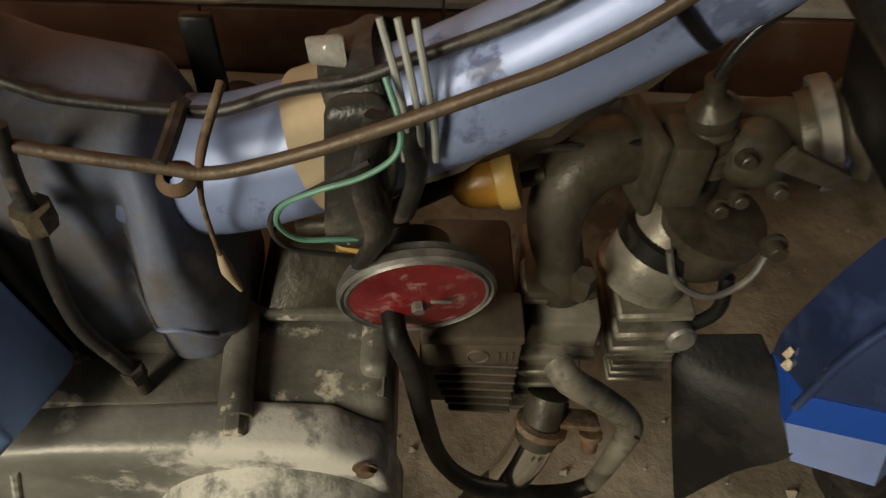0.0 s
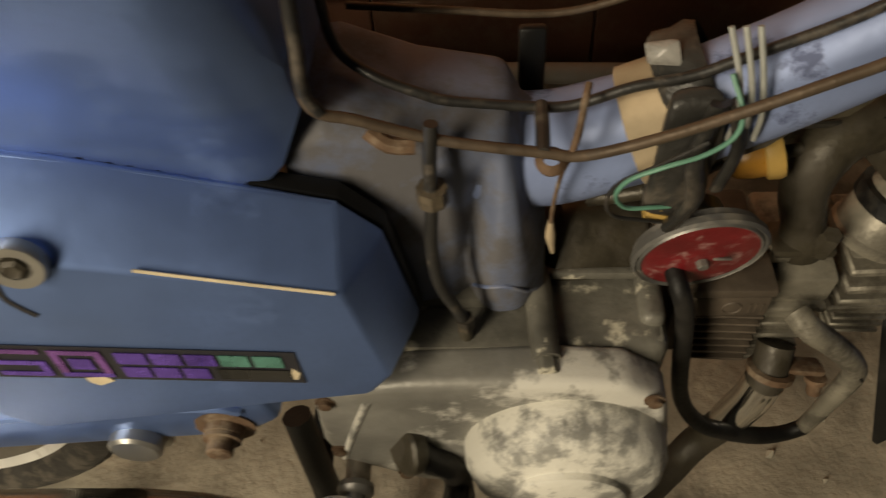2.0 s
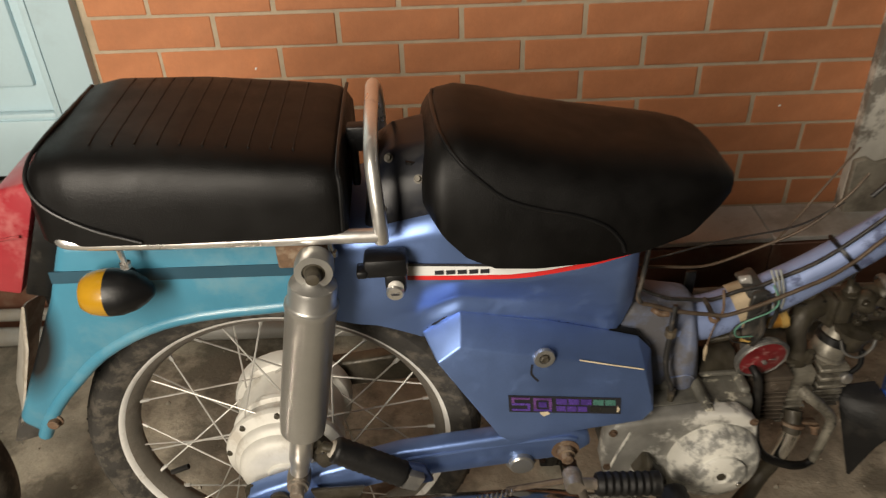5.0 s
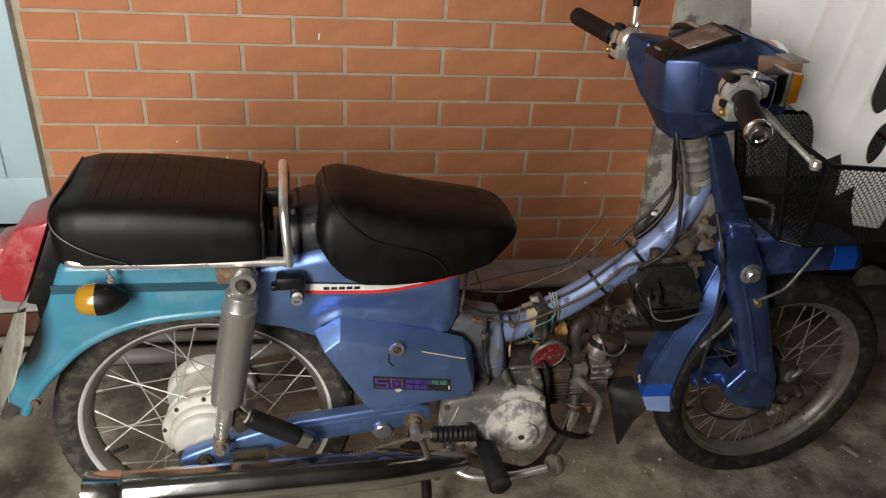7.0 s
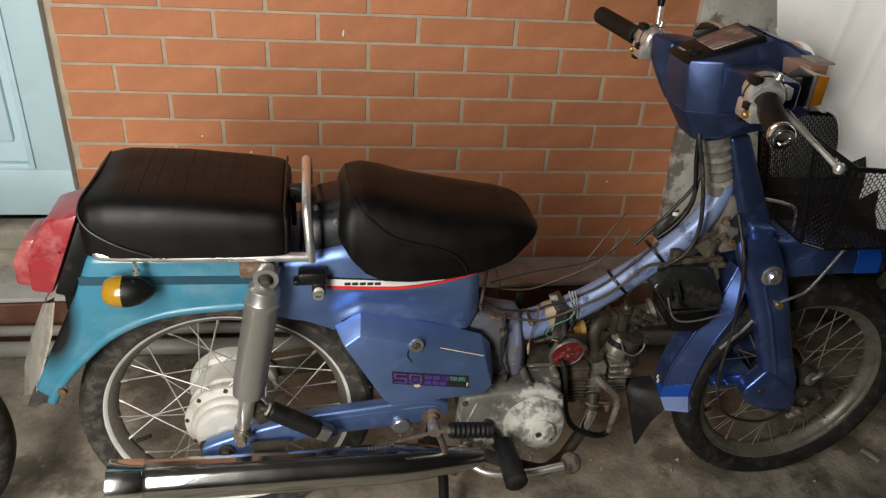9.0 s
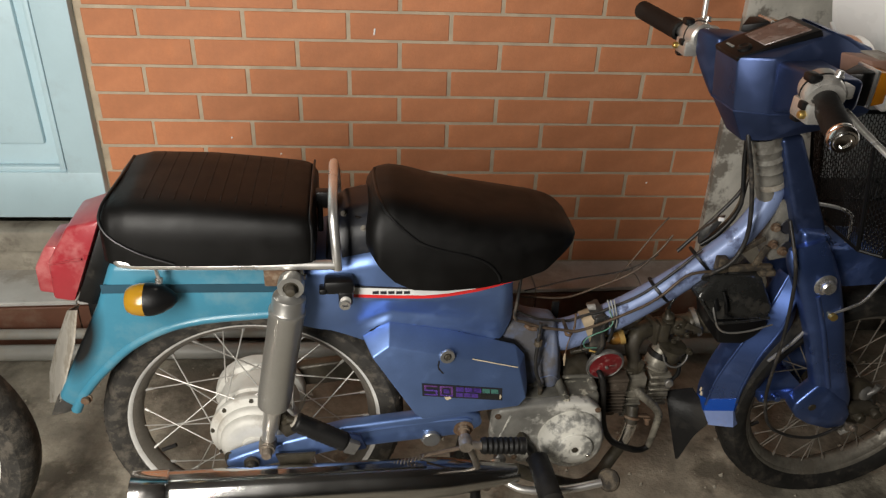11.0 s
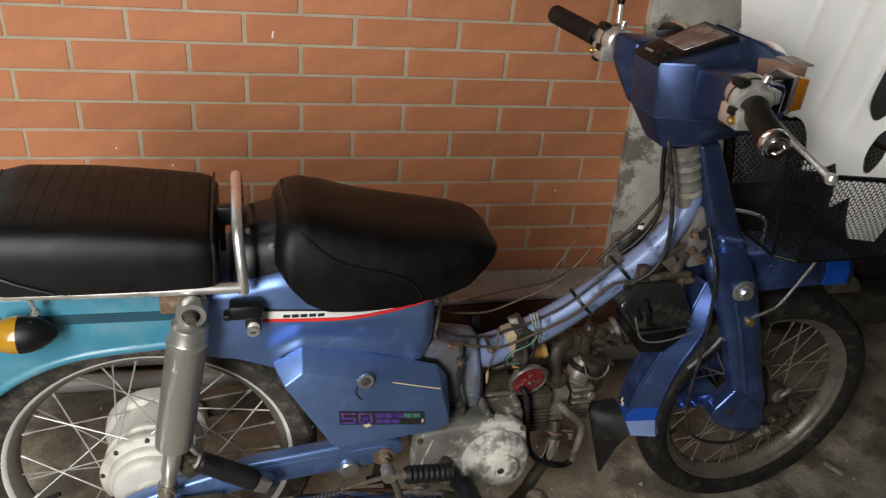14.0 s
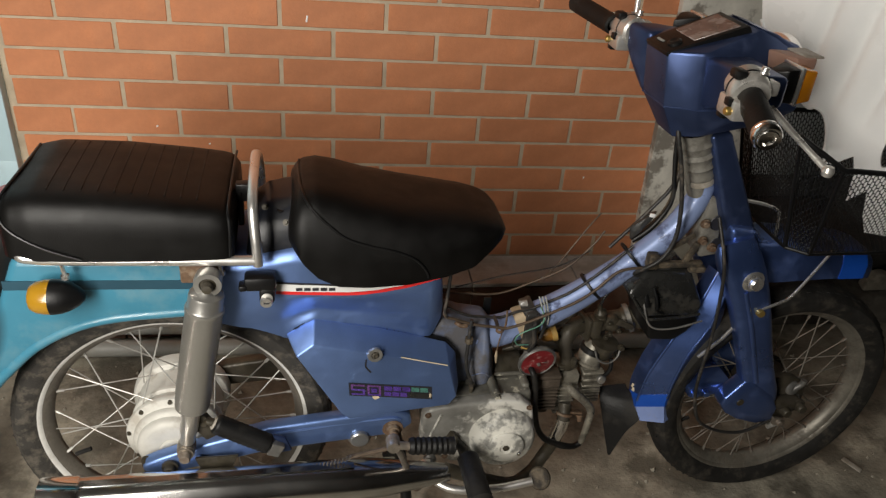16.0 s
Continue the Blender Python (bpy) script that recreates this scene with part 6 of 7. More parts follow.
for dx, dz, w in ((0.000, 0.010, 0.0025), (0.003, 0.002, 0.0035)):
    cc = Vector((0.8345 + 0.3 * dx, 0.004 - dx, 0.268 + dz))
    part("paint_chip", hull([cc + Vector(p) for p in ((0, 0, 0.005), (w, -w, 0.003), (-0.001, 0.001, -0.005), (w * 0.8, -w * 0.8, -0.007), (0, -0.0025, 0), (w * 0.6, -w - 0.001, -0.001))], 0), "cream", shield)
LEFT = [Vector(p) for p in ((0.776, 0.030, 0.255), (0.781, 0.014, 0.222), (0.790, -0.004, 0.175), (0.805, -0.020, 0.112))]
RIGHT = [Vector(p) for p in ((0.828, 0.026, 0.262), (0.846, -0.036, 0.236), (0.826, -0.030, 0.180), (0.809, -0.022, 0.110))]
part("flap", shell([LEFT, RIGHT], 0, 3), "rubber", shield, "stiff black rubber flap")
SEAT_IN = CHASSIS

# ---- front end ----
SEAT_IN = None
LEG = [(0.916, 0.650, 0.030, 0.006), (0.928, 0.622, 0.036, 0.019), (0.960, 0.562, 0.036, 0.025), (0.994, 0.485, 0.033, 0.024), (1.021, 0.414, 0.0315, 0.023), (1.046, 0.350, 0.032, 0.022), (1.062, 0.300, 0.038, 0.020), (1.072, 0.262, 0.034, 0.016), (1.078, 0.240, 0.020, 0.010)]


def leg_ring(x, z, hx, hy, s):
    ring = []
    for k in range(40):
        a = 2 * math.pi * k / 40
        c_, s_ = math.cos(a), math.sin(a)
        ring.append((x + hx * math.copysign(abs(c_) ** 0.60, c_), s * 0.064 + hy * math.copysign(abs(s_) ** 0.60, s_), z + 0.35 * hx * c_))
    return ring


stations = smooth_path([(x, z, hx) for x, z, hx, hy in LEG], 4)
depths = smooth_path([(hy, 0, 0) for x, z, hx, hy in LEG], 4)
fork = part("fork", loft([leg_ring(p.x, p.y, p.z, d.x, -1) for p, d in zip(stations, depths)]), "blue_deep", bike, "pressed steel blue front fork", 50)
part("fork_leg", loft([leg_ring(p.x, p.y, p.z, d.x, 1) for p, d in zip(stations, depths)]), "blue_deep", fork, "", 50)
for s in (-1, 1):
    part("fork_rib", tube([(x - 0.30 * hx, s * (0.064 + hy * 0.93), z - 0.10 * hx) for x, z, hx, hy in LEG[2:6]], [0.0045, 0.005, 0.0055, 0.005], 10, 5), "blue_deep", fork)
part("yoke", hull([(x, y, z) for x, z in ((0.905, 0.672), (0.962, 0.664), (0.920, 0.610), (0.972, 0.602)) for y in (-0.062, 0.062)], 0.010, 3), "blue_deep", fork)
for s in (-1, 1):
    part("fork_toe", hull([(x, s * y, z) for x, z in ((1.024, 0.356), (1.004, 0.326), (0.984, 0.306), (0.982, 0.288), (0.996, 0.268), (1.024, 0.250), (1.070, 0.234), (1.104, 0.240), (1.108, 0.270), (1.084, 0.315)) for y in (0.050, 0.082)] + [(x, s * 0.0875, z) for x, z in ((1.034, 0.342), (1.008, 0.314), (0.998, 0.298), (1.026, 0.272), (1.062, 0.262), (1.070, 0.300))], 0.006, 3), "blue_deep", fork)
SEAT_IN = CHASSIS
for s in (-1, 1):
    part("fork_bolt", turned(join(lathe([(0, 0), (0.019, 0), (0.021, 0.003), (0.017, 0.006), (0.014, 0.007)], (0.961, s * 0.0880, 0.602), (0, s, 0), 28), lathe([(0, 0.004), (0.0135, 0.004), (0.0135, 0.014), (0.011, 0.017), (0, 0.017)], (0.961, s * 0.0880, 0.602), (0, s, 0), 24))), "chrome", fork, "large chrome fork bolt")
    part("link_arm", turned(join(tube([(1.02, s * 0.074, 0.310), (1.09, s * 0.074, 0.286), (1.165, s * 0.070, 0.274)], [0.016, 0.013, 0.016], 14, 3), bolt((1.02, s * 0.085, 0.31), (0, s, 0), 0.008, 0.010), bolt((1.168, s * 0.078, 0.274), (0, s, 0), 0.010, 0.020))), "dusty", fork)
part("cable_clip", turned(join(lathe([(0, -0.008), (0.007, -0.008), (0.008, 0.0), (0.007, 0.008), (0, 0.008)], (0.9927, -0.092, 0.534), (0, 1, 0), 14))), "brass", fork)
part("basket_stay", turned(tube([(0.990, -0.092, 0.538), (1.0247, -0.095, 0.554), (1.044, -0.096, 0.5687), (1.0696, -0.098, 0.620), (1.090, -0.10, 0.668)], 0.0026, 8, 4)), "chrome", fork, "thin steel basket stay")
part("front_cable", turned(tube([(0.880, -0.06, 0.72), (0.890, -0.09, 0.6548), (0.9028, -0.092, 0.5914), (0.9121, -0.092, 0.4841), (0.9125, -0.092, 0.399), (0.917, -0.092, 0.3391), (0.9384, -0.094, 0.2754), (0.982, -0.095, 0.2426), (1.040, -0.095, 0.2283), (1.084, -0.093, 0.2411), (1.105, -0.09, 0.252)], 0.0032, 10, 6)), "cable", fork, "black front brake cable")
part("brake_lever_arm", turned(join(prism([(1.105, 0.262), (1.135, 0.252), (1.14, 0.235), (1.11, 0.24)], -0.098, -0.09, 0.002), bolt((1.12, -0.095, 0.25), (0, -1, 0), 0.006, 0.010))), "steel_worn", fork)
part("stay_rod", turned(tube([(0.93, -0.05, 0.40), (0.96, -0.06, 0.45), (0.985, -0.06, 0.49)], 0.0035, 8, 3)), "chrome", fork)
part("reaction_link", turned(join(prism([(0.925, 0.325), (1.02, 0.33), (1.02, 0.30), (0.935, 0.295)], -0.055, 0.055, 0.005), *[bolt((x, -0.055, 0.31), (0, -1, 0), 0.007, 0.010) for x in (0.94, 0.965)])), "blue_deep", fork)

ff = part("front_mudguard", turned(loft([[(x, w * math.copysign(abs(math.cos(a)) ** 0.6, math.cos(a)), zb + (zt - zb) * math.sin(a) ** 0.55) for a in (math.pi * k / 16 for k in range(17))] for x, w, zt, zb in
                                         ((0.985, 0.050, 0.652, 0.575), (1.03, 0.056, 0.655, 0.572), (1.10, 0.058, 0.648, 0.574), (1.18, 0.058, 0.634, 0.574), (1.232, 0.056, 0.620, 0.569), (1.240, 0.050, 0.612, 0.569))])), "blue_deep", bike, "blue front mudguard mended with bright tape")
part("tape", turned(loft([[(x, (w + 0.0012) * math.copysign(abs(math.cos(a)) ** 0.6, math.cos(a)), zb + (zt + 0.0012 - zb) * math.sin(a) ** 0.55) for a in (math.pi * k / 16 for k in range(17))] for x, w, zt, zb in
                          ((1.165, 0.058, 0.6365, 0.573), (1.22, 0.0566, 0.624, 0.570))])), "blue_tape", ff, "bright blue tape")

stem = part("stem_cover", turned(join(hull([(0.846, -0.030, 0.858), (0.884, -0.028, 0.864), (0.846, 0.03, 0.858), (0.884, 0.028, 0.864), (0.905, -0.046, 0.70), (0.945, -0.042, 0.71), (0.905, 0.046, 0.70), (0.945, 0.042, 0.71), (0.940, -0.052, 0.632), (0.992, -0.046, 0.640), (0.94, 0.052, 0.632), (0.992, 0.046, 0.64)], 0.008, 3))), "blue_dull", bike, "dark blue fork top cover with a rough finish")
part("dust_boot", join(lathe([(0.018, -0.034), (0.0225, -0.032), (0.0240, -0.026), (0.0215, -0.020), (0.0235, -0.012), (0.0260, -0.008), (0.0230, -0.001), (0.0250, 0.008), (0.0275, 0.013), (0.0240, 0.020), (0.0265, 0.030), (0.0290, 0.036), (0.0260, 0.044), (0.0300, 0.062)], (0.853, -0.004, 0.800), (-0.34, 0, 0.93), 32)), "boot", stem, "grey dusty ringed boot under the headlamp cowl")
part("collar_ring", lathe([(0.018, -0.006), (0.0225, -0.005), (0.0228, 0.004), (0.018, 0.006)], (0.866, -0.004, 0.764), (-0.34, 0, 0.93), 28), "plate", stem, "dirty cream collar below the boot")

SEAT_IN = None
# headlamp cowl: a faceted middle with a narrow rear face, and an arm to each side
FACETS = [(0.722, 0.035, 0.964), (0.735, 0.037, 0.880), (0.768, 0.026, 0.826), (0.766, 0.066, 0.971), (0.774, 0.068, 0.884), (0.800, 0.048, 0.834), (0.862, 0.080, 0.958), (0.860, 0.086, 0.893), (0.855, 0.050, 0.848),
          (0.930, 0.074, 0.945), (0.938, 0.078, 0.890), (0.915, 0.050, 0.856), (0.862, 0.044, 1.002), (0.932, 0.050, 0.980)]
cowl = part("headlamp_cowl", turned(hull([(x, s * y, z) for x, y, z in FACETS for s in (-1, 1)], 0.0035, 2)), "blue_dull", bike, "dark blue plastic handlebar and headlamp cowl", 18)
ARMS = {1: ((0.735, 0.050, 0.970), (0.747, 0.050, 0.868), (0.835, 0.055, 0.972), (0.835, 0.055, 0.88), (0.734, 0.082, 0.972), (0.742, 0.082, 0.898), (0.754, 0.074, 0.866), (0.79, 0.085, 0.970), (0.79, 0.080, 0.89)),
        -1: ((0.772, 0.060, 0.966), (0.780, 0.060, 0.886), (0.845, 0.062, 0.968), (0.845, 0.062, 0.89), (0.770, 0.090, 0.966), (0.778, 0.090, 0.905), (0.815, 0.095, 0.968), (0.815, 0.090, 0.905))}
for s, out, dx, lift in ((1, 0.104, -0.016, 0.0), (-1, 0.222, 0.012, 0.016)):
    part("cowl_arm", turned(hull([(x, s * y, z) for x, y, z in ARMS[s]] + [(x + dx, s * out, z + lift) for x, z in ((0.736, 0.974), (0.739, 0.930), (0.784, 0.972), (0.784, 0.930))], 0.008, 3)), "blue_dull", cowl)
part("lower_crease", turned(tube([(0.8605, -0.0865, 0.894), (0.7745, -0.0685, 0.885), (0.735, -0.0372, 0.881), (0.735, 0.0372, 0.881), (0.7745, 0.0685, 0.885)], 0.0018, 6, 0)), "blue_dull", cowl)
part("headlamp", turned(lathe([(0, 0.012), (0.03, 0.011), (0.055, 0.004), (0.062, 0.0), (0.066, -0.002), (0.066, -0.012), (0.05, -0.02)], (0.938, 0, 0.915), (1, 0, -0.05), 36)), "chrome", cowl)
part("headlamp_brow", turned(hull([(0.890, y, 0.996) for y in (-0.045, 0.045)] + [(0.945, y, 0.968) for y in (-0.06, 0.06)] + [(0.86, y, 1.004) for y in (-0.042, 0.042)] + [(0.940, y, 0.955) for y in (-0.068, 0.068)] + [(0.885, y, 0.985) for y in (-0.05, 0.05)], 0.004)), "blue_dull", cowl)
part("headlamp_rim", turned(lathe([(0.066, -0.012), (0.070, -0.010), (0.070, 0.004), (0.066, 0.006)], (0.938, 0, 0.915), (1, 0, -0.05), 36)), "chrome", cowl)
dial = part("instrument_panel", turned(hull([(0.7205, y, 0.9645) for y in (-0.037, 0.037)] + [(0.842, y, 1.0075) for y in (-0.044, 0.044)] + [(0.724, y, 0.955) for y in (-0.036, 0.036)] + [(0.850, y, 0.995) for y in (-0.044, 0.044)], 0.003, 2)), "black", bike, "black instrument panel with a scratched window")
part("window", turned(hull([(0.764, y, 0.9815) for y in (-0.030, 0.030)] + [(0.832, y, 1.0055) for y in (-0.035, 0.035)] + [(0.766, y, 0.976) for y in (-0.030, 0.030)] + [(0.832, y, 1.000) for y in (-0.035, 0.035)], 0.0012, 1)), "glass_dial", dial, "scratched clear dial window")
part("ignition", turned(lathe([(0, 0), (0.011, 0), (0.011, 0.004), (0.007, 0.006), (0.004, 0.0045), (0, 0.0045)], (0.742, -0.016, 0.9715), (-0.34, 0, 0.94), 24)), "black_dusty", dial)
part("dial_mark", turned(box((0.733, 0.012, 0.9702), (0.004, 0.020, 0.0010), 0, (0, -20, 0))), "greywire", dial)

bars = part("handlebar", tube([(0.696, 0.288, 0.956), (0.712, 0.22, 0.955), (0.726, 0.15, 0.951), (0.745, 0.08, 0.948), (0.775, 0.0, 0.944), (0.800, -0.08, 0.942), (0.790, -0.16, 0.954), (0.762, -0.22, 0.972), (0.733, -0.262, 0.976), (0.715, -0.342, 0.956)], 0.011, 14, 4), "chrome", bike, "handlebar with black grips and levers")
part("grip", lathe([(0, -0.004), (0.014, -0.003), (0.0165, 0.0)] + [(0.0158 + (0.0009 if k % 2 else 0), 0.003 + 0.0045 * k) for k in range(28)] + [(0.0165, 0.133), (0.0125, 0.135)], (0.6945, 0.289, 0.956), (0.026, -0.145, -0.006), 24), "rubber", bars, "black rubber grip")
GE, GD = Vector((0.7155, -0.340, 0.9565)), Vector((0.016, 0.080, 0.020)).normalized()
part("grip", lathe([(0.0125, 0.002), (0.0155, 0.004)] + [(0.0158 + (0.0009 if k % 2 else 0), 0.006 + 0.0043 * k) for k in range(18)] + [(0.0165, 0.084), (0.019, 0.086), (0.019, 0.090), (0.0125, 0.092)], GE, GD, 24), "rubber", bars, "black rubber throttle grip")
part("bar_end", lathe([(0, -0.005), (0.0075, -0.006), (0.0085, -0.009), (0.0115, -0.0095), (0.0125, -0.0080), (0.0150, -0.0085), (0.0172, -0.005), (0.0172, 0.001), (0.0160, 0.002), (0.0172, 0.003), (0.0165, 0.007)], GE, GD, 28), "bright_chrome", bars, "chrome bar end")
for s in (-1, 1):
    hc = Vector((0.7325, -0.258, 0.979)) if s < 0 else Vector((0.733, 0.124, 0.953))
    ax = GD if s < 0 else Vector((0.12, -1, 0))
    sw = part("switch_housing", join(lathe([(0.012, -0.010), (0.0225, -0.010), (0.0250, -0.006), (0.0262, 0.010), (0.0250, 0.024), (0.020, 0.028), (0.012, 0.028)] if s < 0 else [(0.012, -0.024), (0.021, -0.024), (0.0235, -0.020), (0.0245, 0.0), (0.0235, 0.020), (0.020, 0.024), (0.012, 0.024)], hc, ax, 28),
                                     box(hc + Vector((-0.012, 0, -0.018)), (0.030, 0.044, 0.026), 0.004), box(hc + Vector((0.024, 0.002, 0.006)), (0.022, 0.022, 0.018), 0.004)), "switch_alloy", bike, "worn silver alloy switch housing")
    part("seam_ring", lathe([(0.020, 0.006), (0.0270, 0.007), (0.0270, 0.009), (0.020, 0.010)] if s < 0 else [(0.018, -0.002), (0.0252, -0.001), (0.0252, 0.001), (0.018, 0.002)], hc, ax, 28), "black", sw)
    part("switch", box(hc + Vector((-0.027, -0.006, -0.010)), (0.008, 0.014, 0.010), 0.002), "black", sw)
    part("switch", box(hc + Vector((-0.018, 0.004, 0.022)), (0.016, 0.022, 0.012), 0.004), "black", sw)
    part("switch", box(hc + Vector((-0.02, 0.012, -0.032)), (0.012, 0.016, 0.010), 0.003), "black", sw)
    part("button", lathe([(0, 0), (0.0055, 0), (0.0055, 0.005), (0.004, 0.007), (0, 0.007)], hc + Vector((-0.027, s * 0.012, -0.020)), (-1, 0, 0), 14), "brass", sw)
    part("clamp_screw", bolt(hc + Vector((0.012, 0, 0.024)), (0.2, 0, 1), 0.005, 0.008), "chrome", sw)
part("brake_lever", join(tube([(0.775, -0.192, 0.955), (0.788, -0.218, 0.950), (0.802, -0.258, 0.932), (0.815, -0.293, 0.916), (0.825, -0.319, 0.904)], [0.0068, 0.0058, 0.0045, 0.0040, 0.0046], 12, 5, 0.75), lathe([(0, -0.008), (0.006, -0.006), (0.0082, 0), (0.006, 0.006), (0, 0.008)], (0.826, -0.323, 0.9025), (0, 0, 1), 16), lathe([(0, -0.012), (0.010, -0.012), (0.010, 0.012), (0, 0.012)], (0.775, -0.192, 0.954), (0, 0.1, 1), 16)), "switch_alloy", bars, "satin alloy brake lever with a ball end")
mir = part("mirror_stem", join(tube([(0.758, 0.165, 0.962), (0.760, 0.172, 0.985), (0.762, 0.178, 1.002)], 0.0048, 10, 0), lathe([(0, 0), (0.0085, 0), (0.0085, 0.010), (0, 0.010)], (0.758, 0.165, 0.962), (0, 0.1, 1), 6)), "chrome", bike, "chrome mirror stem in a black rubber sleeve")
part("rubber_sleeve", tube([(0.762, 0.178, 1.000), (0.763, 0.180, 1.02), (0.766, 0.186, 1.045), (0.762, 0.188, 1.075), (0.752, 0.192, 1.12), (0.735, 0.20, 1.16)], [0.006, 0.0085, 0.0065, 0.0045, 0.004, 0.004], 12, 5), "black", mir)
for s in (-1, 1):
    c = Vector((0.853, s * 0.148, 0.953))
    fs = part("front_turn_signal", turned(join(hull([c + Vector(p) for p in ((-0.035, s * -0.012, -0.016), (-0.035, s * -0.012, 0.016), (-0.012, s * 0.012, -0.022), (-0.012, s * 0.012, 0.024), (0.006, s * 0.012, -0.024), (0.006, s * 0.012, 0.026), (0.006, s * -0.03, -0.024), (0.006, s * -0.03, 0.026))], 0.003), tube([c + Vector((-0.01, 0, 0)), Vector((0.86, s * 0.07, 0.945))], 0.010, 10, 0))), "black", bike, "front turn signal with an orange lens")
    part("lens", turned(hull([c + Vector((0.0065 + dx, s * dy, dz)) for dx, dy, dz in ((0, 0.013, -0.025), (0, 0.013, 0.027), (0, -0.031, -0.025), (0, -0.031, 0.027), (0.028, 0.010, -0.021), (0.028, 0.010, 0.023), (0.028, -0.026, -0.021), (0.028, -0.026, 0.023))], 0.003)), "orange_lens", fs, "orange plastic lens")
    part("bezel", turned(hull([c + Vector((dx, s * dy, dz)) for dx in (0.0065, 0.0115) for dy, dz in ((0.0142, -0.0262), (0.0142, 0.0282), (-0.0322, -0.0262), (-0.0322, 0.0282))], 0.002)), "chrome", fs)
# the arm's tan is reflected brick put into its colour
part("signal_arm", turned(hull([(0.856, -0.078, 0.984), (0.862, -0.078, 0.957), (0.935, -0.078, 0.980), (0.935, -0.078, 0.957), (0.868, -0.132, 0.986), (0.872, -0.132, 0.962), (0.900, -0.132, 0.986), (0.900, -0.132, 0.962)], 0.003)), "tan_reflection", cowl, "lamp arm coloured tan for the brick it mirrors")
part("arm_top", turned(box((0.900, -0.104, 0.9855), (0.030, 0.046, 0.003), 0.001)), "plate", cowl)

# ---- wire basket ----
SEAT_IN = None
BT = [(0.955, -0.09, 0.850), (1.012, -0.135, 0.815), (1.235, -0.150, 0.803), (1.235, 0.150, 0.803), (1.012, 0.135, 0.815), (0.955, 0.09, 0.850)]
BB = [(1.000, -0.080, 0.645), (1.030, -0.105, 0.645), (1.200, -0.105, 0.645), (1.200, 0.105, 0.645), (1.030, 0.105, 0.645), (1.000, 0.080, 0.645)]
basket = part("basket", tube(BT + BT[:1], 0.0045, 10, 0), "black", bike, "black expanded-metal front basket")


def mesh_panel(q, nu, nv, w):
    """Expanded metal: staggered rows of six-sided openings cut by real strands."""
    a, b, c, d = (Vector(p) for p in q)
    nrm = (b - a).cross(d - a).normalized()

    def at(u, v):
        return (a * (1 - u) + b * u) * (1 - v) + (d * (1 - u) + c * u) * v

    verts, faces = [], []

    def strand(p, r):
        dd = (r - p)
        if dd.length < 1e-6:
            return
        dd.normalize()
        s = nrm.cross(dd) * w
        t = nrm * w * 0.7
        k = len(verts)
        for e in (p, r):
            verts.extend([e + s, e - t, e - s, e + t])
        for j in range(4):
            faces.append((k + j, k + (j + 1) % 4, k + 4 + (j + 1) % 4, k + 4 + j))

    for j in range(nv + 1):
        for i in range(nu):
            off = 0.5 * (j % 2)
            u0, u1, um = (i + off) / nu, (i + off + 0.5) / nu, (i + off + 0.25) / nu
            v = j / nv
            if u1 <= 1.0:
                strand(at(u0 + 0.06 / nu, v), at(u1 - 0.06 / nu, v))
            if j < nv:
                if u1 <= 1:
                    strand(at(u1 - 0.06 / nu, v), at(min(1, u1 + 0.06 / nu), (j + 1) / nv))
                if u0 >= 0.06 / nu:
                    strand(at(u0 + 0.06 / nu, v), at(u0 - 0.06 / nu, (j + 1) / nv))
    bm_ = bmesh.new()
    vs = [bm_.verts.new(p) for p in verts]
    for f in faces:
        bm_.faces.new([vs[i] for i in f])
    return bm_


for i in range(6):
    j = (i + 1) % 6
    wide = (Vector(BT[i]) - Vector(BT[j])).length
    part("mesh_side", mesh_panel([BB[i], BB[j], BT[j], BT[i]], max(4, round(wide / 0.0125)), 30, 0.0010), "black", basket, "black metal mesh")
part("mesh_floor", mesh_panel([BB[1], BB[2], BB[3], BB[4]], 16, 26, 0.0012), "black", basket)
for i in range(6):
    j = (i + 1) % 6
    part("edge_wire", join(tube([BB[i], BT[i]], 0.003, 8, 0), tube([BB[i], BB[j]], 0.003, 8, 0)), "black", basket)
part("basket_bracket", turned(tube([(0.937, -0.03, 0.709), (0.977, -0.032, 0.700), (1.004, -0.033, 0.687), (1.010, -0.035, 0.666), (1.012, -0.035, 0.632)], 0.0032, 10, 4)), "chrome", basket, "bent steel basket bracket")

# white moulded panel leaning in the basket: outline and leaf-shaped openings in its own plane (across, up)
RIM = [(0.163, 1.137), (0.145, 0.973), (0.112, 0.902), (0.059, 0.850), (0.045, 0.852), (0.033, 0.844), (0.022, 0.824), (0.018, 0.793), (0.020, 0.759), (0.005, 0.762), (-0.023, 0.790), (-0.029, 0.762), (-0.026, 0.705),
       (-0.052, 0.739), (-0.054, 0.690), (-0.062, 0.662), (-0.098, 0.674), (-0.128, 0.782), (-0.190, 0.843), (-0.175, 1.015), (-0.130, 1.184)]
LEAVES = [[(-0.077, 1.005), (-0.089, 0.985), (-0.093, 0.959), (-0.087, 0.920), (-0.073, 0.893), (-0.060, 0.879), (-0.050, 0.897), (-0.049, 0.926), (-0.056, 0.961), (-0.066, 0.989)],
          [(-0.081, 0.871), (-0.085, 0.849), (-0.080, 0.818), (-0.068, 0.790), (-0.061, 0.791), (-0.059, 0.816), (-0.065, 0.844), (-0.072, 0.862)]]


def inside(p, ring):
    hit_ = False
    for (x0, y0), (x1, y1) in zip(ring, ring[1:] + ring[:1]):
        if (y0 > p[1]) != (y1 > p[1]) and p[0] < (x1 - x0) * (p[1] - y0) / (y1 - y0) + x0:
            hit_ = not hit_
    return hit_


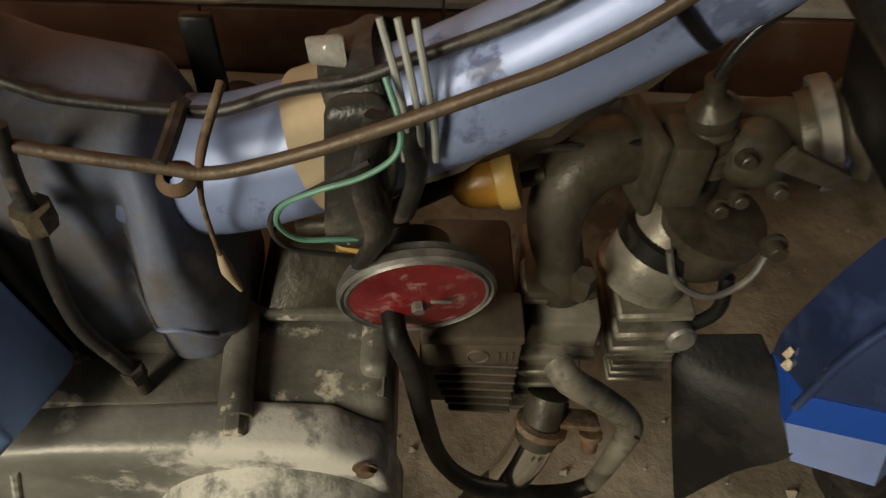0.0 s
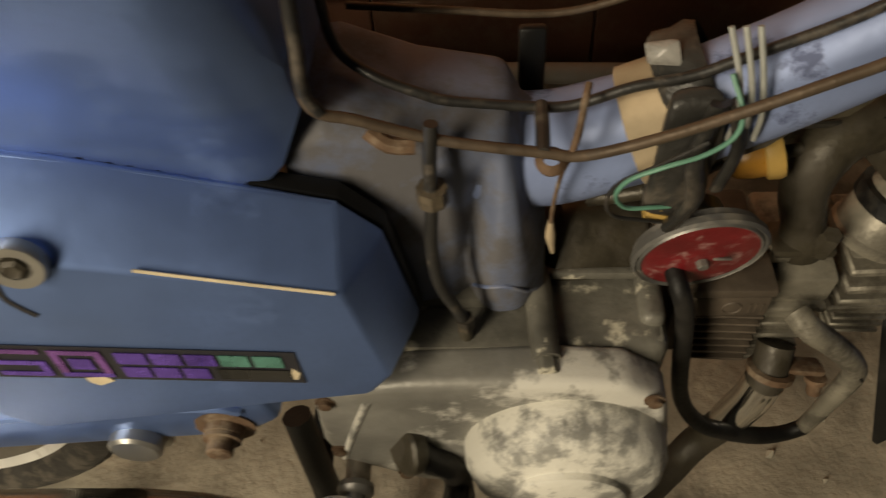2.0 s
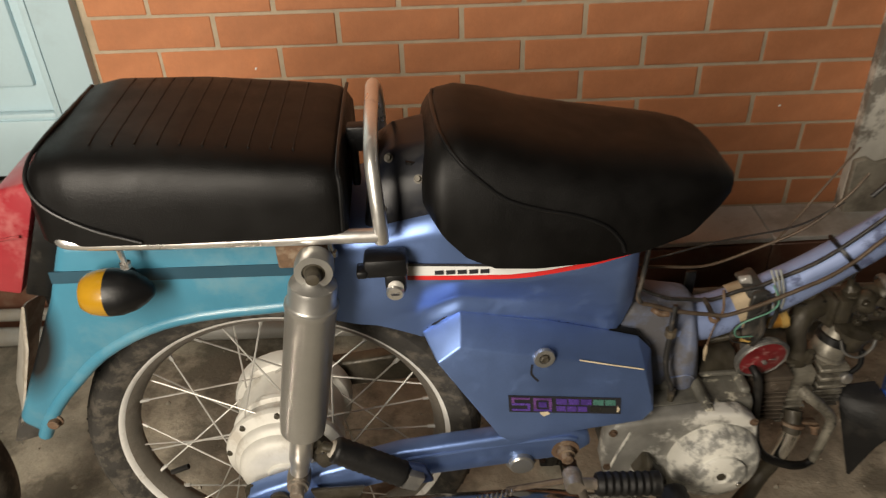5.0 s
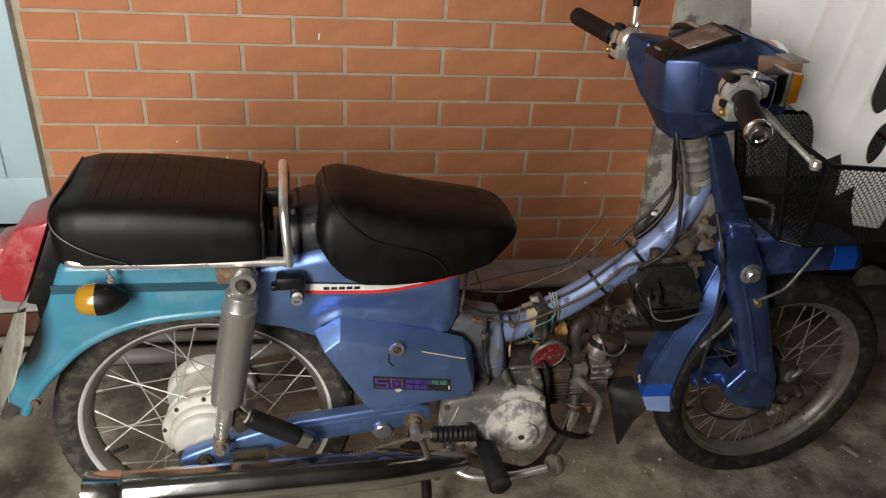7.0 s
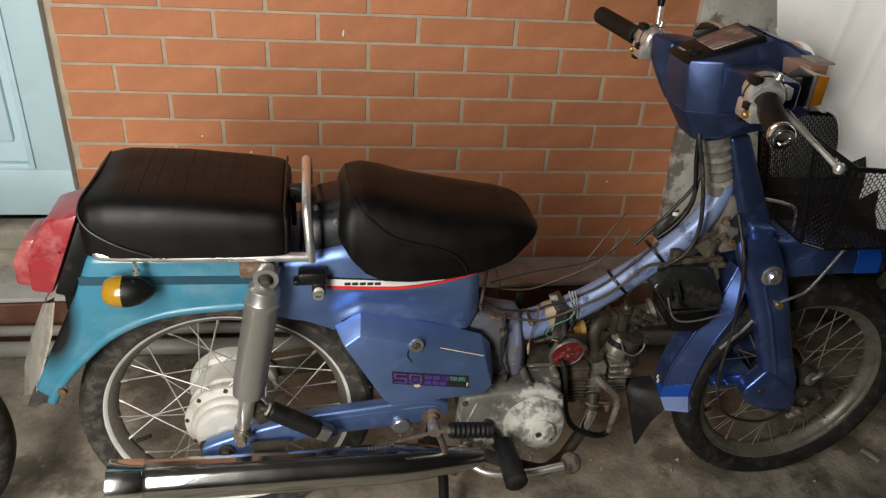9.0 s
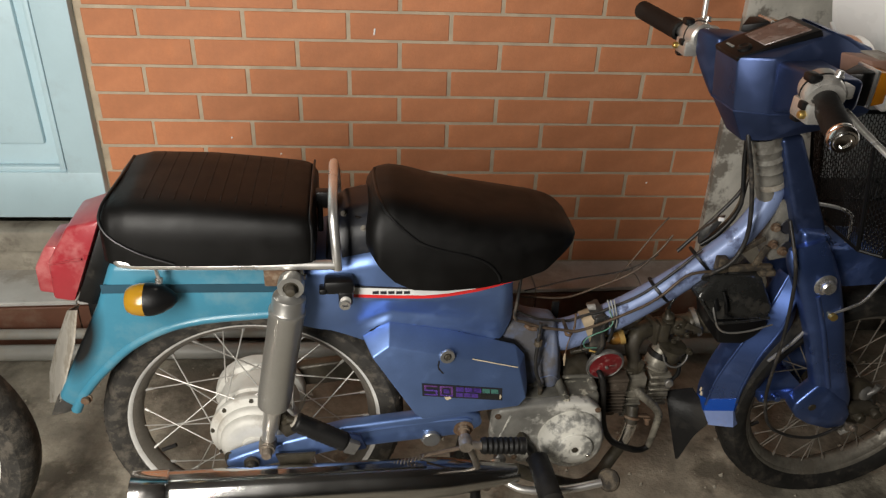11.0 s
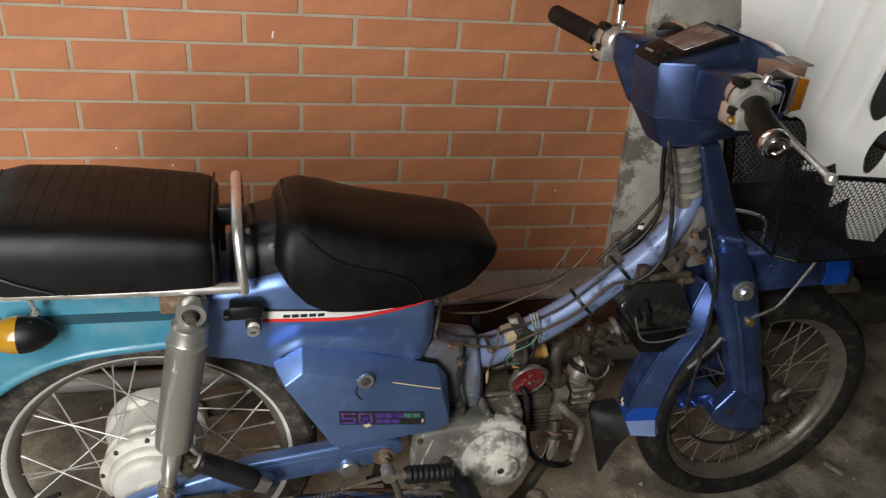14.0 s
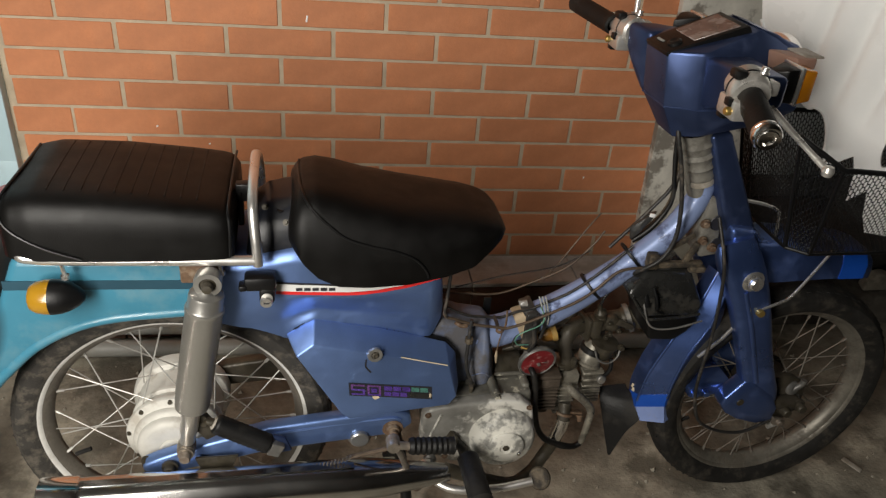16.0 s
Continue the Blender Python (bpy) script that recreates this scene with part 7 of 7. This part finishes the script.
def rounded(ring, per):
    pts = smooth_path([(p[0], p[1], 0) for p in ring + ring[:3]], per)
    return [(p.x, p.y) for p in pts[per:per * (len(ring) + 1)]]


def panel_x(a, z):
    """The sheet leans back and carries long folds."""
    s_ = a + 0.20 * (z - 0.9)
    fold = 0.0
    for c_, w_, h_ in ((0.085, 0.008, 0.012), (0.030, 0.006, 0.010), (-0.020, 0.010, 0.013), (-0.120, 0.012, 0.012)):
        fold += h_ * (math.tanh((s_ - c_ + 0.022) / w_ * 2) - math.tanh((s_ - c_) / w_ * 2)) / 2
    return (1.963 - a - 0.25 * z) / 1.6 + fold * min(1.0, max(0.0, (z - 0.80) / 0.10))


loops = [RIM[:3] + [(p[0], p[1]) for p in smooth_path([(*p, 0) for p in RIM[3:9]], 4)] + RIM[9:]] + [rounded(l, 4) for l in LEAVES]
flat, edges = [], []
for ring in loops:
    k = len(flat)
    flat += [Vector(p) for p in ring]
    edges += [(k + i, k + (i + 1) % len(ring)) for i in range(len(ring))]
for i in range(46):
    for j in range(62):
        p = (-0.188 + 0.0078 * i, 0.66 + 0.0085 * j)
        if inside(p, loops[0]) and not inside(p, loops[1]) and not inside(p, loops[2]):
            flat.append(Vector(p))
from mathutils import geometry
pv, pe, pf, *rest = geometry.delaunay_2d_cdt(flat, edges, [], 0, 1e-6)
bm = bmesh.new()
vs = [bm.verts.new((panel_x(p[0], p[1]), p[0], p[1])) for p in pv]
for f in pf:
    c_ = (sum(pv[i][0] for i in f) / len(f), sum(pv[i][1] for i in f) / len(f))
    if inside(c_, loops[0]) and not inside(c_, loops[1]) and not inside(c_, loops[2]):
        bm.faces.new([vs[i] for i in f])
bmesh.ops.delete(bm, geom=[v for v in bm.verts if not v.link_faces], context="VERTS")
bmesh.ops.recalc_face_normals(bm, faces=bm.faces)
bmesh.ops.solidify(bm, geom=bm.faces[:], thickness=0.004)
white = part("fairing_panel", bm, "white", None, "", 50)
white.matrix_world = bike.matrix_world.copy()
tagged(white, "white glossy moulded plastic panel with leaf-shaped openings in the basket", "plastic panel")

lip = [(panel_x(a_, z_) - 0.002, a_, z_) for a_, z_ in RIM[1:9]]
part("rolled_edge", tube(lip, 0.0042, 10, 4), "white", white, "rounded white edge")

# wheel of another machine at the edge of the view
other = tagged(new("parked_motorcycle"), "another parked motorcycle of which only a black tyre shows", "motorcycle")
other.matrix_world = pose(-1.253, 0.17, 0.272, 0, 0, 0)
ow = part("wheel", lathe([(0, -0.06), (0.05, -0.05), (0.055, 0), (0.05, 0.05), (0, 0.06)], (0, 0, 0), (0, 1, 0), 28), "dusty", other)
part("tyre", lathe([(0.215, -0.02), (0.235, -0.036), (0.255, -0.038), (0.268, -0.025), (0.272, 0), (0.268, 0.025), (0.255, 0.038), (0.235, 0.036), (0.215, 0.02)], (0, 0, 0), (0, 1, 0), 80), "tyre", ow)
part("rim", lathe([(0.222, -0.022), (0.228, -0.022), (0.205, -0.008), (0.205, 0.008), (0.228, 0.022), (0.222, 0.022), (0.20, 0.008), (0.2, -0.008), (0.222, -0.022)], (0, 0, 0), (0, 1, 0), 64), "rim", ow)
for k in range(18):
    for s in (-1, 1):
        a, b = 2 * math.pi * k / 18, 2 * math.pi * k / 18 + (0.5 if k % 2 else -0.5)
        part("spoke", tube([(0.05 * math.cos(a), s * 0.03, 0.05 * math.sin(a)), (0.206 * math.cos(b), 0, 0.206 * math.sin(b))], 0.0016, 5, 0), "rim", ow)

# ---- grit on the floor ----
rng = random.Random(11)
verts, faces = [], []
for k in range(520):
    x, y = rng.uniform(-1.3, 1.0), rng.uniform(-0.45, 0.72)
    r = rng.choice((0.0015, 0.002, 0.003, 0.0045)) * rng.uniform(0.7, 1.5)
    n0 = len(verts)
    for i in range(5):
        a = 2 * math.pi * i / 5 + rng.uniform(-0.3, 0.3)
        verts.append((x + r * rng.uniform(0.6, 1.3) * math.cos(a), y + r * rng.uniform(0.6, 1.3) * math.sin(a), -0.002))
    verts.append((x + r * 0.2, y, r * rng.uniform(0.6, 1.1)))
    faces += [(n0 + i, n0 + (i + 1) % 5, n0 + 5) for i in range(5)]
me = bpy.data.meshes.new("floor_grit")
me.from_pydata(verts, [], faces)
me.materials.append(M["grit"])
tagged(new("floor_grit", me), "pale grit and crumbs scattered over the concrete", "grit", kind="stuff")

tagged(part("wood_splinter", box((0.866, 0.288, 0.003), (0.046, 0.012, 0.004), 0.001, (4, 0, -61)), "plate"), "pale flat splinter of wood on the concrete floor", "splinter")

# ---- bricks and tiles, last ----
brick_meshes = {}


def brick_mesh(name, sx, sy, sz, material, bev=0.0016):
    key = (name, round(sx, 3), round(sz, 3), round(sy, 3))
    if key not in brick_meshes:
        b = box((0, 0, 0), (sx, sy, sz), bev, None, 1)
        me = bpy.data.meshes.new(name)
        b.to_mesh(me)
        b.free()
        me.materials.append(M[material])
        brick_meshes[key] = me
    return brick_meshes[key]


rnd = random.Random(4)
for row in range(36):
    z = ROW0 + ROWH * (row + 0.5)
    shift = 0.175 if row % 2 == 0 else 0.05
    x = shift - 2.0 + 0.0036
    edge_r = 0.541 - 0.028 * z - 0.004
    while x < WALL_R:
        a, c = max(x, WALL_L + rnd.uniform(-0.003, 0.003) + 0.03 * (z - 0.29)), min(x + BW - 0.0072, edge_r + 0.02)
        x += BW
        if c - a < 0.02:
            continue
        ob = new("brick", brick_mesh("brick", round(c - a, 2), 0.016, ROWH - 0.0070, "brick"))
        ob.parent = wall
        ob.location = ((a + c) / 2, WALL_Y + 0.0115 + rnd.uniform(-0.0006, 0.0006), z + rnd.uniform(-0.0008, 0.0008))
        ob.rotation_euler = (0, rnd.uniform(-0.003, 0.003), 0)
for i in range(13):
    x = -3.25 + 0.30 * i
    part("tile", hull([(px, y, LEDGE_Z + z) for px in (x, x + 0.297) for y in (ledge_y(px), 0.998) for z in (-0.011, 0.001)], 0.002, 1), "tile_grey", ledge)
    part("tile", hull([(px, ledge_y(px) + y, z) for px in (x, x + 0.297) for y in (-0.003, 0.009) for z in (0.0, LEDGE_Z - 0.014)], 0.002, 1), "tile_brown", ledge)

# pale specks stuck to the bricks
for x, z, a in ((-0.387, 0.789, 0.15), (-0.755, 0.511, 0.9), (-0.633, 0.467, 1.2), (0.36, 0.388, 0.5)):
    sp = new("speck", brick_mesh("speck", 0.004, 0.003, 0.016 if z > 0.7 else 0.005, "white", 0.001))
    sp.parent, sp.location, sp.rotation_euler = wall, (x, WALL_Y + 0.0028, z), (0, a, 0)
